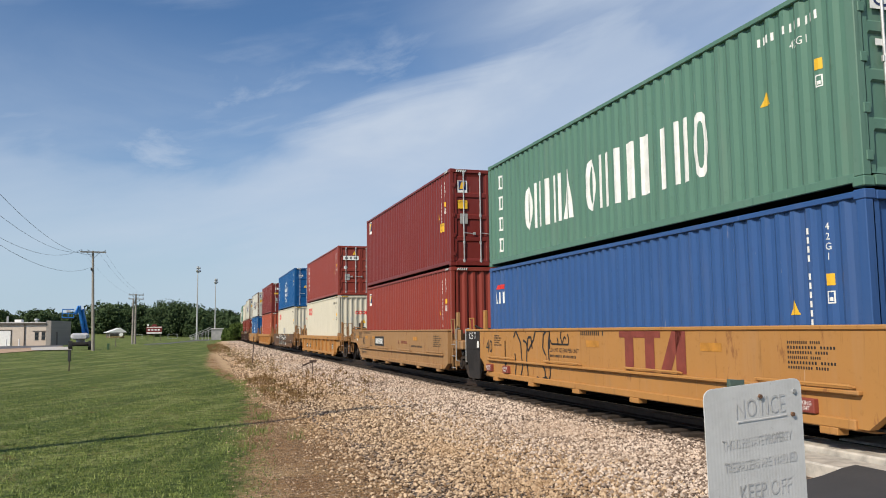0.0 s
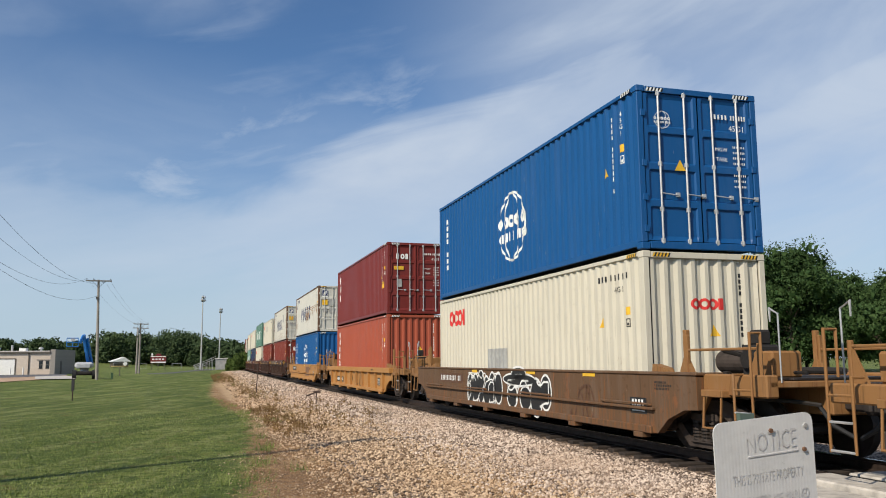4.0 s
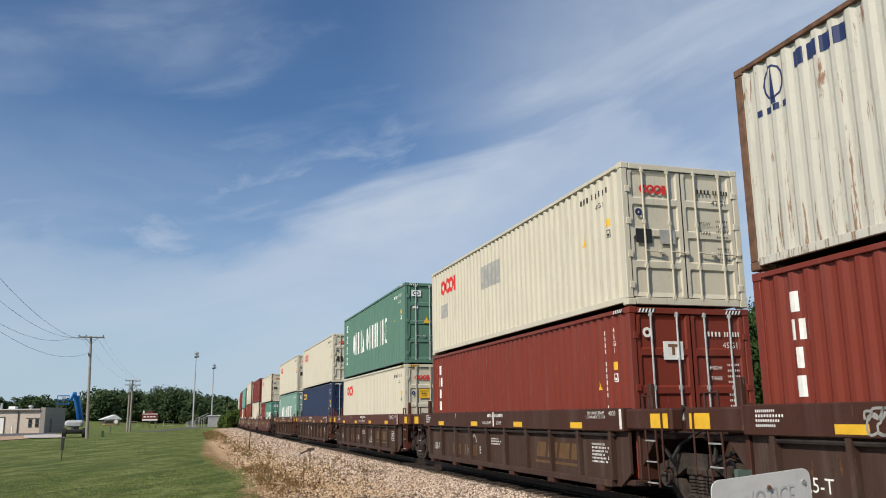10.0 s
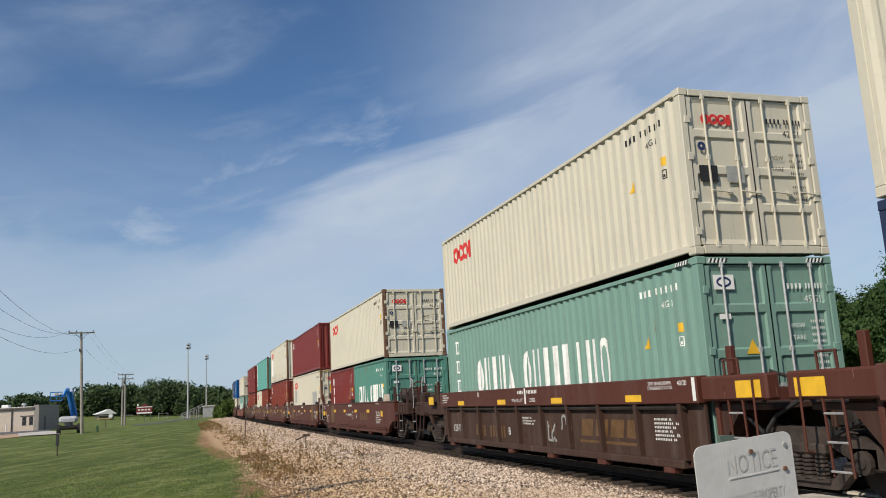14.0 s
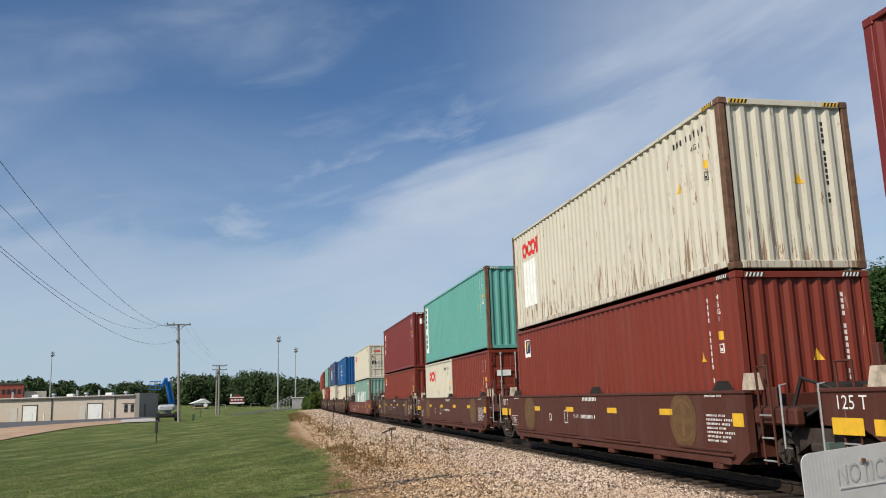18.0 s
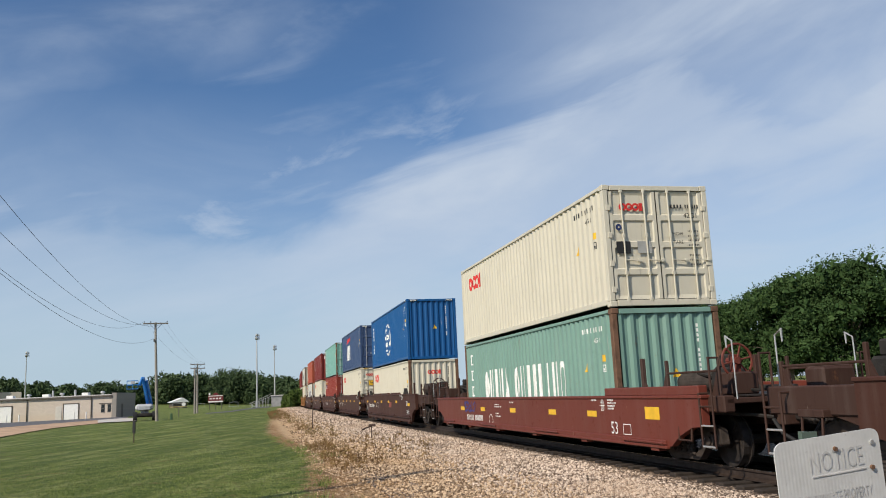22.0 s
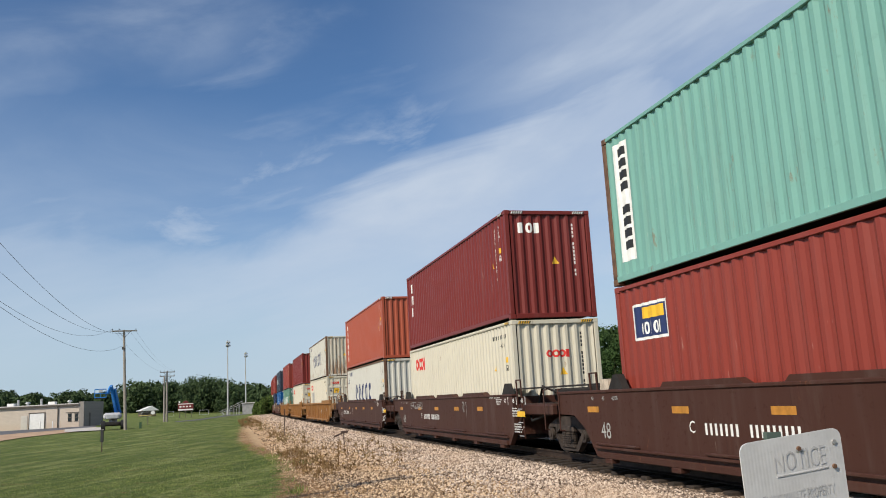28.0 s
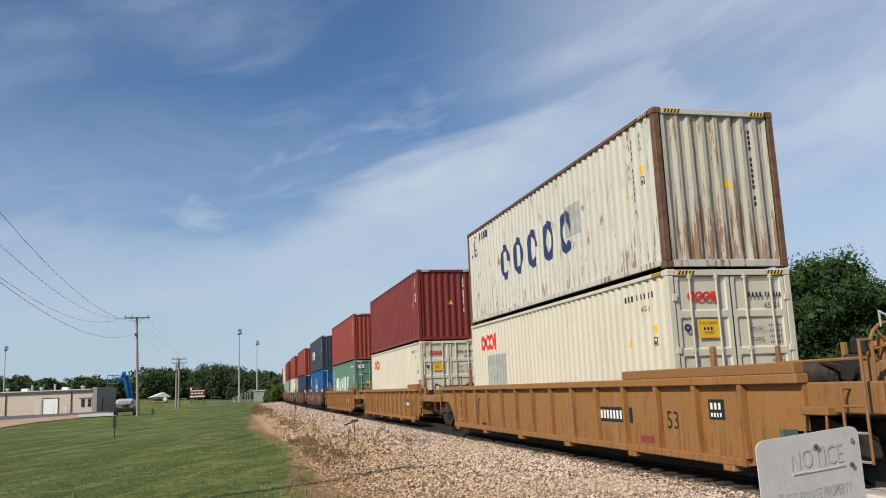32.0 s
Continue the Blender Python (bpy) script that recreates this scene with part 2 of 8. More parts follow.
PAINT = {
    "maroon": paint("maroon_paint", (0.170, 0.025, 0.020), 0.08, 0.12),
    "brick": paint("brick_red_paint", (0.240, 0.041, 0.028), 0.10, 0.16),
    "brown_red": paint("brown_red_paint", (0.185, 0.032, 0.018), 0.10, 0.14),
    "orange": paint("orange_red_paint", (0.35, 0.078, 0.040), 0.08, 0.14),
    "cream": paint("cream_paint", (0.595, 0.555, 0.445), 0.16, 0.34),
    "white": paint("white_paint", (0.55, 0.54, 0.48), 0.30, 0.42),
    "rusty_white": paint("rusty_white_paint", (0.55, 0.535, 0.465), 0.55, 0.50),
    "rust_end": paint("rust_streaked_white_paint", (0.46, 0.43, 0.35), 0.82, 0.60),
    "rusty_cream": paint("rusty_cream_paint", (0.60, 0.565, 0.46), 0.60, 0.34),
    "apl_blue": paint("royal_blue_paint", (0.034, 0.092, 0.25), 0.10, 0.26),
    "cosco_blue": paint("bright_blue_paint", (0.005, 0.080, 0.245), 0.06, 0.08),
    "navy": paint("navy_paint", (0.022, 0.034, 0.078), 0.06, 0.10),
    "slate": paint("slate_blue_paint", (0.035, 0.045, 0.065), 0.06, 0.10),
    "indigo": paint("indigo_paint", (0.040, 0.070, 0.150), 0.06, 0.16),
    "green": paint("green_paint", (0.100, 0.205, 0.152), 0.14, 0.40),
    "sea_green": paint("sea_green_paint", (0.185, 0.315, 0.262), 0.16, 0.42),
    "worn_teal": paint("worn_teal_paint", (0.085, 0.235, 0.185), 0.46, 0.6),
    "teal": paint("teal_paint", (0.115, 0.345, 0.300), 0.22, 0.40),
    "mint": paint("mint_paint", (0.180, 0.380, 0.325), 0.22, 0.42),
    "yellow": paint("car_yellow_paint", (0.43, 0.210, 0.062), 0.36, 0.50, 0.55),
    "tan_yellow": paint("dusty_yellow_paint", (0.34, 0.190, 0.080), 0.50, 0.62, 0.6),
    "rust_yellow": paint("rusty_yellow_paint", (0.30, 0.145, 0.046), 0.62, 0.65, 0.65),
    "rust_tan": paint("rust_stained_tan_paint", (0.125, 0.070, 0.036), 0.66, 0.65, 0.65),
    "brown": paint("car_brown_paint", (0.088, 0.028, 0.018), 0.12, 0.26, 0.55),
    "dark_brown": paint("car_dark_brown_paint", (0.058, 0.022, 0.014), 0.16, 0.28, 0.6),
    "car_red": paint("car_red_paint", (0.145, 0.034, 0.022), 0.10, 0.22, 0.5),
}
MARK = {
    "white": plain("marking_white", (0.78, 0.78, 0.74), 0.5, var=0.12),
    "red": plain("marking_red", (0.60, 0.035, 0.03), 0.5, var=0.12),
    "navy": plain("marking_navy", (0.022, 0.036, 0.11), 0.5, var=0.12),
    "black": plain("marking_black", (0.02, 0.02, 0.02), 0.5, var=0.12),
    "yellow": plain("marking_yellow", (0.75, 0.44, 0.03), 0.5, var=0.12),
    "amber": plain("marking_amber", (0.48, 0.215, 0.035), 0.5, var=0.25),
    "rust_orange": plain("rust_stain", (0.27, 0.135, 0.05), 0.7, var=0.4, scale=9),
    "rust": plain("marking_rust", (0.11, 0.055, 0.03), 0.6, var=0.3),
    "indigo": plain("marking_indigo", (0.05, 0.05, 0.20), 0.5, var=0.2),
    "bright_gold": plain("marking_bright_gold", (0.155, 0.088, 0.034), 0.5, var=0.3),
    "gold": plain("marking_gold", (0.125, 0.066, 0.026), 0.5, var=0.3),
    "grey": plain("marking_grey", (0.34, 0.34, 0.32), 0.55, var=0.2),
    "maroon": plain("marking_maroon", (0.22, 0.05, 0.035), 0.5, var=0.2),
    "brown": plain("marking_brown", (0.20, 0.10, 0.05), 0.5, var=0.2),
}
GRIME_TAN = paint("grimy_tan_paint", (0.26, 0.130, 0.046), 0.62, 0.65, 0.7)
GRIME_DARK = paint("grimy_dark_brown_paint", (0.050, 0.024, 0.017), 0.2, 0.4, 0.7)
GRIME_WEB = paint("grimy_brown_web_paint", (0.056, 0.030, 0.021), 0.28, 0.5, 0.7)
CONE = plain("worn_pale_guide_paint", (0.50, 0.42, 0.33), 0.7, 0, 0.4, 7)
BOGIE = plain("dusty_cast_steel", (0.050, 0.038, 0.031), 0.75, 0.1, 0.5, 5, 0.004)
STEEL = plain("worn_steel", (0.030, 0.024, 0.021), 0.65, 0.1, 0.5, 5, 0.004)
BARE = plain("galvanised_steel", (0.50, 0.50, 0.49), 0.42, 0.5, 0.2, 8)
CASTING = plain("rusty_casting", (0.15, 0.082, 0.05), 0.75, 0.1, 0.4, 7, 0.004)
DARK = plain("black_grime", (0.022, 0.019, 0.017), 0.8, 0.0, 0.4, 4, 0.01)
RUBBER = plain("black_rubber", (0.018, 0.018, 0.018), 0.75, 0.0, 0.3, 9)
RAIL = plain("rail_steel", (0.055, 0.038, 0.030), 0.6, 0.4, 0.4, 9)
RAILTOP = plain("polished_rail_top", (0.5, 0.49, 0.47), 0.25, 1.0, 0.15, 9)
WOOD_TIE = plain("creosoted_timber", (0.036, 0.027, 0.021), 0.85, 0, 0.45, 8, 0.01)
POLE_WOOD = plain("grey_pole_timber", (0.27, 0.245, 0.215), 0.85, 0, 0.3, 7, 0.006)

# ---- mesh helpers ----


def box(x0, x1, y0, y1, z0, z1, c=0.0):
    """A box; c cuts its edges."""
    if c <= 0:
        v = [(x, y, z) for x in (x0, x1) for y in (y0, y1) for z in (z0, z1)]
        return v, [(0, 1, 3, 2), (4, 6, 7, 5), (0, 4, 5, 1), (2, 3, 7, 6), (0, 2, 6, 4), (1, 5, 7, 3)]
    lo, hi = np.array((x0, y0, z0), float), np.array((x1, y1, z1), float)
    c = min(c, *(0.45 * (hi - lo)))
    v, key = [], {}
    for i in range(8):
        sgn = [(i >> k) & 1 for k in range(3)]
        for a in range(3):
            p = [(hi if sgn[k] else lo)[k] + (0 if k == a else (-c if sgn[k] else c)) for k in range(3)]
            key[i, a] = len(v)
            v.append(tuple(p))
    f = []
    for a in range(3):
        b, d = (a + 1) % 3, (a + 2) % 3
        for s in (0, 1):
            ids = [s << a, s << a | 1 << b, s << a | 1 << b | 1 << d, s << a | 1 << d]
            q = [key[i, a] for i in ids]
            f.append(tuple(q if s else q[::-1]))
        for s in (0, 1):
            for t in (0, 1):
                i, j = s << b | t << d, 1 << a | s << b | t << d
                q = [key[i, b], key[j, b], key[j, d], key[i, d]]
                f.append(tuple(q[::-1] if s == t else q))
    for i in range(8):
        q = [key[i, a] for a in range(3)]
        f.append(tuple(q if bin(i).count("1") % 2 else q[::-1]))
    return v, f


def rod(p0, p1, r, n=8, r1=None, caps=True):
    p0, p1 = Vector(p0), Vector(p1)
    d = (p1 - p0).normalized()
    a = d.orthogonal().normalized()
    b = d.cross(a)
    r1 = r if r1 is None else r1
    v = []
    for p, q in ((p0, r), (p1, r1)):
        v += [tuple(p + (a * math.cos(6.28318 * k / n) + b * math.sin(6.28318 * k / n)) * q) for k in range(n)]
    f = [(k, (k + 1) % n, n + (k + 1) % n, n + k) for k in range(n)]
    if caps:
        f += [tuple(range(n - 1, -1, -1)), tuple(range(n, 2 * n))]
    return v, f


def pipe(points, r, n=6):
    """A bent rod through points, in one piece."""
    ps = [Vector(p) for p in points]
    closed = (ps[0] - ps[-1]).length < 1e-6
    if closed:
        ps = ps[:-1]
    m = len(ps)
    v, a = [], None
    for k, p in enumerate(ps):
        d0 = (p - ps[k - 1]).normalized() if k or closed else (ps[1] - p).normalized()
        d1 = (ps[(k + 1) % m] - p).normalized() if k < m - 1 or closed else d0
        d = (d0 + d1).normalized()
        wide = 1 / max(0.5, d.dot(d1))
        a = d.orthogonal().normalized() if a is None else (a - d * a.dot(d)).normalized()
        b = d.cross(a)
        v += [tuple(p + (a * math.cos(6.28318 * i / n) + b * math.sin(6.28318 * i / n)) * r * wide) for i in range(n)]
    f = []
    for k in range(m if closed else m - 1):
        q = (k + 1) % m
        f += [(k * n + i, k * n + (i + 1) % n, q * n + (i + 1) % n, q * n + i) for i in range(n)]
    if not closed:
        f += [tuple(range(n - 1, -1, -1)), tuple(range((m - 1) * n, m * n))]
    return v, f


def prism(poly, y0, y1, axis="y"):
    """A polygon of (a, z), drawn out from y0 to y1 along an axis."""
    n = len(poly)
    area = sum(poly[k][0] * poly[(k + 1) % n][1] - poly[(k + 1) % n][0] * poly[k][1] for k in range(n))
    if area < 0:
        poly = poly[::-1]
    if axis == "y":
        v = [(a, y0, z) for a, z in poly] + [(a, y1, z) for a, z in poly]
        f = [tuple(range(n)), tuple(range(2 * n - 1, n - 1, -1))]
        f += [(k, n + k, n + (k + 1) % n, (k + 1) % n) for k in range(n)]
    else:
        v = [(y0, a, z) for a, z in poly] + [(y1, a, z) for a, z in poly]
        f = [tuple(range(n - 1, -1, -1)), tuple(range(n, 2 * n))]
        f += [(k, (k + 1) % n, n + (k + 1) % n, n + k) for k in range(n)]
    return v, f


def moved(g, m):
    return [tuple(m @ Vector(p)) for p in g[0]], g[1]


def join(*gs):
    v, f = [], []
    for g in gs:
        k = len(v)
        v += g[0]
        f += [tuple(i + k for i in q) for q in g[1]]
    return v, f


MESHES = {}


def solid(name, g, mat, smooth=False):
    me = bpy.data.meshes.new(name)
    me.from_pydata(g[0], [], g[1])
    if mat:
        me.materials.append(mat)
    if smooth:
        me.shade_smooth()
    me.update()
    return me


def part(name, g, mat, parent=None, label="", at=None, key=None, smooth=False):
    """One mesh object, under a thing or a part; a key shares the mesh between alike parts. g: a shape or a function that makes it."""
    if key is None:
        me = solid(name, g() if callable(g) else g, mat, smooth)
    else:
        key = (key, mat.name)
        if key not in MESHES:
            MESHES[key] = solid(name, g() if callable(g) else g, mat, smooth)
        me = MESHES[key]
    ob = new(name, me)
    if parent:
        ob.parent = parent
    if at is not None:
        ob.matrix_basis = at if isinstance(at, Matrix) else Matrix.Translation(at)
    if label:
        ob["label"] = label
    return ob


def thing(name, label, category, group="", at=None, kind=""):
    ob = tagged(new(name), label, category, group, kind)
    ob.empty_display_size = 0.2
    if at is not None:
        ob.matrix_basis = at if isinstance(at, Matrix) else Matrix.Translation(at)
    return ob


# ---- the line of the track: a spiral that bends to the right as it goes away ----
TURN, NEAR, BEND, BEND_MORE = radians(16.907), 8.363, -0.0001719, 4.84e-06
RAIL_Z = 0.23


def line_table():
    s = np.arange(-150, 520.1, 1.0)
    sp = np.clip(s, 0, 300)
    th = TURN - (BEND * sp + BEND_MORE * sp ** 2 / 2) - np.where(s > 300, (s - 300) * 0.00025, 0)
    dx, dy = -np.sin(th), np.cos(th)
    x = np.concatenate([[0], np.cumsum((dx[1:] + dx[:-1]) / 2)])
    y = np.concatenate([[0], np.cumsum((dy[1:] + dy[:-1]) / 2)])
    i = int(np.argmin(abs(s)))
    return s, x - x[i] + math.cos(TURN) * NEAR, y - y[i] + math.sin(TURN) * NEAR, th


LS, LX, LY, LT = line_table()


def on_line(s, d=0.0):
    """The point s metres along the track, d metres to its left; and the heading."""
    th = float(np.interp(s, LS, LT))
    return float(np.interp(s, LS, LX)) - math.cos(th) * d, float(np.interp(s, LS, LY)) - math.sin(th) * d, th


def from_line(x, y):
    """How far along the track, and how far left of it, points lie."""
    x, y = np.atleast_1d(np.asarray(x, float)), np.atleast_1d(np.asarray(y, float))
    s, d = np.empty_like(x), np.empty_like(x)
    for k in range(0, len(x), 2000):
        q = (x[k:k + 2000, None] - LX) ** 2 + (y[k:k + 2000, None] - LY) ** 2
        i = q.argmin(1)
        ex, ey = x[k:k + 2000] - LX[i], y[k:k + 2000] - LY[i]
        s[k:k + 2000] = LS[i] - ex * np.sin(LT[i]) + ey * np.cos(LT[i])
        d[k:k + 2000] = -(ex * np.cos(LT[i]) + ey * np.sin(LT[i]))
    return s, d


def smooth01(a, b, v):
    t = np.clip((v - a) / (b - a), 0, 1)
    return t * t * (3 - 2 * t)


def lawn_height(s):
    """The level of the land beside the ballast."""
    return -0.04 - 0.22 * smooth01(10, 45, s) + 0.14 * smooth01(50, 95, s)


def land(x, y):
    """The height of the ground."""
    s, d = from_line(x, y)
    z = lawn_height(s) + 0.05 * np.sin(x * 0.11 + 1.3) * np.cos(y * 0.09) * smooth01(9, 25, abs(d))
    bed = RAIL_Z - 0.24
    toe = 6.0 - 0.9 * smooth01(20, 100, s)
    t = smooth01(1.9, toe, abs(d))
    z = bed * (1 - t) + z * t
    far = np.hypot(x, y)
    z = z + 2.0 * smooth01(205, 330, far) * smooth01(25, 60, d)
    hollow = -0.07 * np.exp(-((d - 7.6) / 1.2) ** 2) * smooth01(14, 40, s)
    return z + hollow - 0.05 * smooth01(2.6, 1.6, abs(d))


def spot(az, dist, up=0.0):
    """A place on the land by its bearing to the left of straight ahead, in degrees, and its distance."""
    x, y = -math.sin(radians(az)) * dist, math.cos(radians(az)) * dist
    return Vector((x, y, float(land(x, y)[0]) + up))


def level(az, dist, el):
    """The height that is seen at an angle of el degrees at that distance."""
    return 1.65 + dist * math.tan(radians(el))

# ---- ground, ballast and track ----


def axis(near, step, grow, far):
    """Coordinates that lie close together near zero and wide apart far off."""
    out, x = [0.0], 0.0
    while x < far:
        step *= grow if x > near else 1.0
        x += step
        out.append(x)
    return np.array([-v for v in out[:0:-1]] + out)


def ground_material():
    m = Nodes("lawn_and_dirt", 0.9, 0.0, 0.2)
    at = m.n.new("ShaderNodeAttribute")
    at.attribute_name = "soil"
    patch = m.noise(0.35, 5, 0.6)
    tuft = m.noise(5.0, 6, 0.7)
    blade = m.noise(42.0, 3, 0.7)
    stripe = m.noise(0.9, 4, 0.55, (1.5, 0.22, 1))
    mow = m.noise(0.55, 5, 0.65, (1.9, 0.30, 1))
    clump = m.noise(1.7, 7, 0.78)
    g = m.mix(m.ramp(patch, 0.38, 0.62), (0.106, 0.146, 0.028), (0.182, 0.212, 0.054))
    g = m.mix(m.ramp(mow, 0.46, 0.62, 0.0, 0.85), g, (0.300, 0.315, 0.115))
    g = m.mix(m.ramp(stripe, 0.38, 0.54, 0.85, 0.0), g, (0.070, 0.104, 0.021))
    g = m.mix(m.ramp(clump, 0.50, 0.62, 0.0, 0.75), g, (0.052, 0.090, 0.011))
    g = m.mix(m.ramp(tuft, 0.47, 0.62, 0.0, 0.8), g, (0.036, 0.067, 0.009))
    g = m.mix(m.ramp(m.noise(9.0, 5, 0.75), 0.54, 0.64, 0.0, 0.8), g, (0.258, 0.310, 0.072))
    g = m.mix(m.ramp(blade, 0.55, 0.70, 0.0, 0.8), g, (0.310, 0.347, 0.128))
    dry = m.ramp(m.noise(0.9, 6, 0.75), 0.56, 0.70, 0.0, 0.7)
    g = m.mix(dry, g, (0.206, 0.149, 0.060))
    soil = m.mix(m.ramp(m.noise(3.0, 6, 0.7), 0.3, 0.7), (0.25, 0.130, 0.054), (0.42, 0.25, 0.115))
    soil = m.mix(m.ramp(m.noise(0.16, 3, 0.6), 0.50, 0.62, 0, 0.7), soil, (0.56, 0.385, 0.20))
    soil = m.mix(m.ramp(m.noise(14, 5, 0.75), 0.46, 0.62, 0, 0.8), soil, (0.120, 0.068, 0.036))
    soil = m.mix(m.ramp(m.noise(34, 2, 0.5), 0.56, 0.64, 0, 0.85), soil, (0.54, 0.40, 0.27))
    sand = m.n.new("ShaderNodeAttribute")
    sand.attribute_name = "sand"
    soil = m.mix(m.ramp(m.calc("ADD", sand.outputs["Fac"], m.calc("MULTIPLY", m.calc("SUBTRACT", m.noise(2.0, 5, 0.7), 0.5), 0.8)), 0.3, 0.9, 0, 0.75), soil, (0.62, 0.44, 0.26))
    edge = m.calc("ADD", at.outputs["Fac"], m.calc("MULTIPLY", m.calc("SUBTRACT", m.noise(1.6, 8, 0.75), 0.5), 1.7))
    col = m.mix(m.ramp(edge, 0.30, 0.72), g, soil)
    m.bump(m.calc("ADD", tuft, m.calc("MULTIPLY", blade, 0.6)), 1.0, 0.08)
    return m.colour(col)


def build_ground():
    xs, ys = axis(24, 0.5, 1.09, 2600), axis(40, 0.5, 1.08, 2600)
    gx, gy = np.meshgrid(xs, ys)
    x, y = gx.ravel(), gy.ravel()
    z = land(np.clip(x, -700, 700), np.clip(y, -700, 700))
    v = np.stack([x, y, z], 1).tolist()
    w = len(xs)
    f = [(j * w + i, j * w + i + 1, (j + 1) * w + i + 1, (j + 1) * w + i) for j in range(len(ys) - 1) for i in range(w - 1)]
    me = solid("ground", (v, f), ground_material(), True)
    s, d = from_line(np.clip(x, -700, 700), np.clip(y, -700, 700))
    outer = np.interp(s, (8, 14, 20, 28, 38, 50, 72, 90, 140), (8.0, 7.6, 7.2, 6.75, 7.3, 7.7, 7.3, 6.6, 5.6))
    soil = 1 - smooth01(outer - 0.75, outer + 0.65, d)
    soil = np.where(d < -3, 1 - smooth01(5, 7, -d), soil)
    soil *= 1 - 0.7 * smooth01(75, 115, s)
    sand = smooth01(34, 46, s) * (1 - smooth01(72, 90, s)) * smooth01(4.9, 5.5, d) * (1 - smooth01(6.6, 7.3, d))
    soil = np.maximum(soil, sand * 1.1)
    sd = me.attributes.new("sand", "FLOAT", "POINT")
    sd.data.foreach_set("value", sand.astype(np.float32))
    att = me.attributes.new("soil", "FLOAT", "POINT")
    att.data.foreach_set("value", soil.astype(np.float32))
    tagged(new("ground", me), "mown green lawn with a bare dirt edge beside the railway", "ground", kind="structure")


build_ground()


def stone_material(name, light, dark, warm):
    m = Nodes(name, 0.85, 0, 0.3)
    c = m.mix(m.ramp(m.island(), 0.15, 1.0), light, dark)
    c = m.mix(m.ramp(m.noise(0.5, 4, 0.6), 0.4, 0.7, 0, 0.5), c, warm)
    c = m.mix(m.ramp(m.noise(30, 4, 0.7), 0.5, 0.8, 0, 0.45), c, scaled(dark, 0.6))
    oil = m.ramp(m.noise(0.33, 6, 0.7), 0.60, 0.72, 0, 0.75)
    c = m.mix(oil, c, (0.10, 0.062, 0.040))
    return m.colour(c)


def bed_material():
    """What shows between the stones: lower layers, gap shade put into the colour."""
    m = Nodes("ballast_bed", 0.95, 0, 0.2)
    v = m.n.new("ShaderNodeTexVoronoi")
    v.inputs["Scale"].default_value = 17.0
    m.l.new(m.co.outputs["Object"], v.inputs["Vector"])
    sep = m.n.new("ShaderNodeSeparateColor")
    m.l.new(v.outputs["Color"], sep.inputs[0])
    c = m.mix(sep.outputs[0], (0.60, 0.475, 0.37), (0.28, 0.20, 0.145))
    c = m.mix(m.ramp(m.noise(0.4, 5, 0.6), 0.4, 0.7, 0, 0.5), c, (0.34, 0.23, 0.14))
    # cell rims go near black: painted shade between the stones
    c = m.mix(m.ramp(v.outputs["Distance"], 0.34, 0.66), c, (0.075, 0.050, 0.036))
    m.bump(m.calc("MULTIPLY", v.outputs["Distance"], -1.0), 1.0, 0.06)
    return m.colour(c)


BED_TOP = RAIL_Z - 0.235


def build_ballast():
    top = BED_TOP
    v, f = [], []
    ss = [s for s in np.arange(-60, 60, 1.0)] + [s for s in np.arange(60, 420, 4.0)]
    for s in ss:
        toe = 6.3 - 1.1 * smooth01(20, 100, s)
        left = [(toe + 0.5, None, -0.06), (toe - 0.4, None, 0.03), (3.3, 0.45, 0.0), (2.15, 1.0, 0.0)]
        for d, h, up in left + [(0.0, 1.0, 0.0)] + [(-d, h, up) for d, h, up in left[::-1]]:
            x, y, _ = on_line(s, d)
            g = float(land(x, y)[0])
            z = g + up if h is None else max(g + 0.05, g * (1 - h) + top * h)
            v.append((x, y, z))
    w = 9
    for j in range(len(ss) - 1):
        f += [(j * w + i + 1, j * w + i, (j + 1) * w + i, (j + 1) * w + i + 1) for i in range(w - 1)]
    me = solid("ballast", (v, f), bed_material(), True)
    return tagged(new("ballast", me), "pale pinkish crushed-stone ballast bed of the railway", "ballast", kind="structure")


ballast = build_ballast()


def bed_height(s, d):
    """Places on the ballast, and their height; takes arrays."""
    s, d = np.atleast_1d(np.asarray(s, float)), np.atleast_1d(np.asarray(d, float))
    toe = 6.3 - 1.1 * smooth01(20, 100, s)

    def place(q):
        th = np.interp(s, LS, LT)
        x, y = np.interp(s, LS, LX) - np.cos(th) * q, np.interp(s, LS, LY) - np.sin(th) * q
        return x, y, land(x, y)
    a = abs(d)
    x, y, g = place(d)
    h = np.interp(a, [0, 2.15, 3.3], [1, 1, 0.45])
    near = np.maximum(g + 0.05, g * (1 - h) + BED_TOP * h)
    gq = place(np.where(d > 0, 3.3, -3.3))[2]
    zq = np.maximum(gq + 0.05, gq * 0.55 + BED_TOP * 0.45)
    t = np.minimum(1.0, (a - 3.3) / (toe - 0.4 - 3.3))
    out = zq * (1 - t) + (g + 0.03) * t - 0.09 * np.maximum(0.0, a - toe + 0.4)
    return x, y, np.where(a < 3.3, near, np.maximum(out, g))


def ballast_top(s, d):
    x, y, z = bed_height(s, d)
    return float(x[0]), float(y[0]), float(z[0])


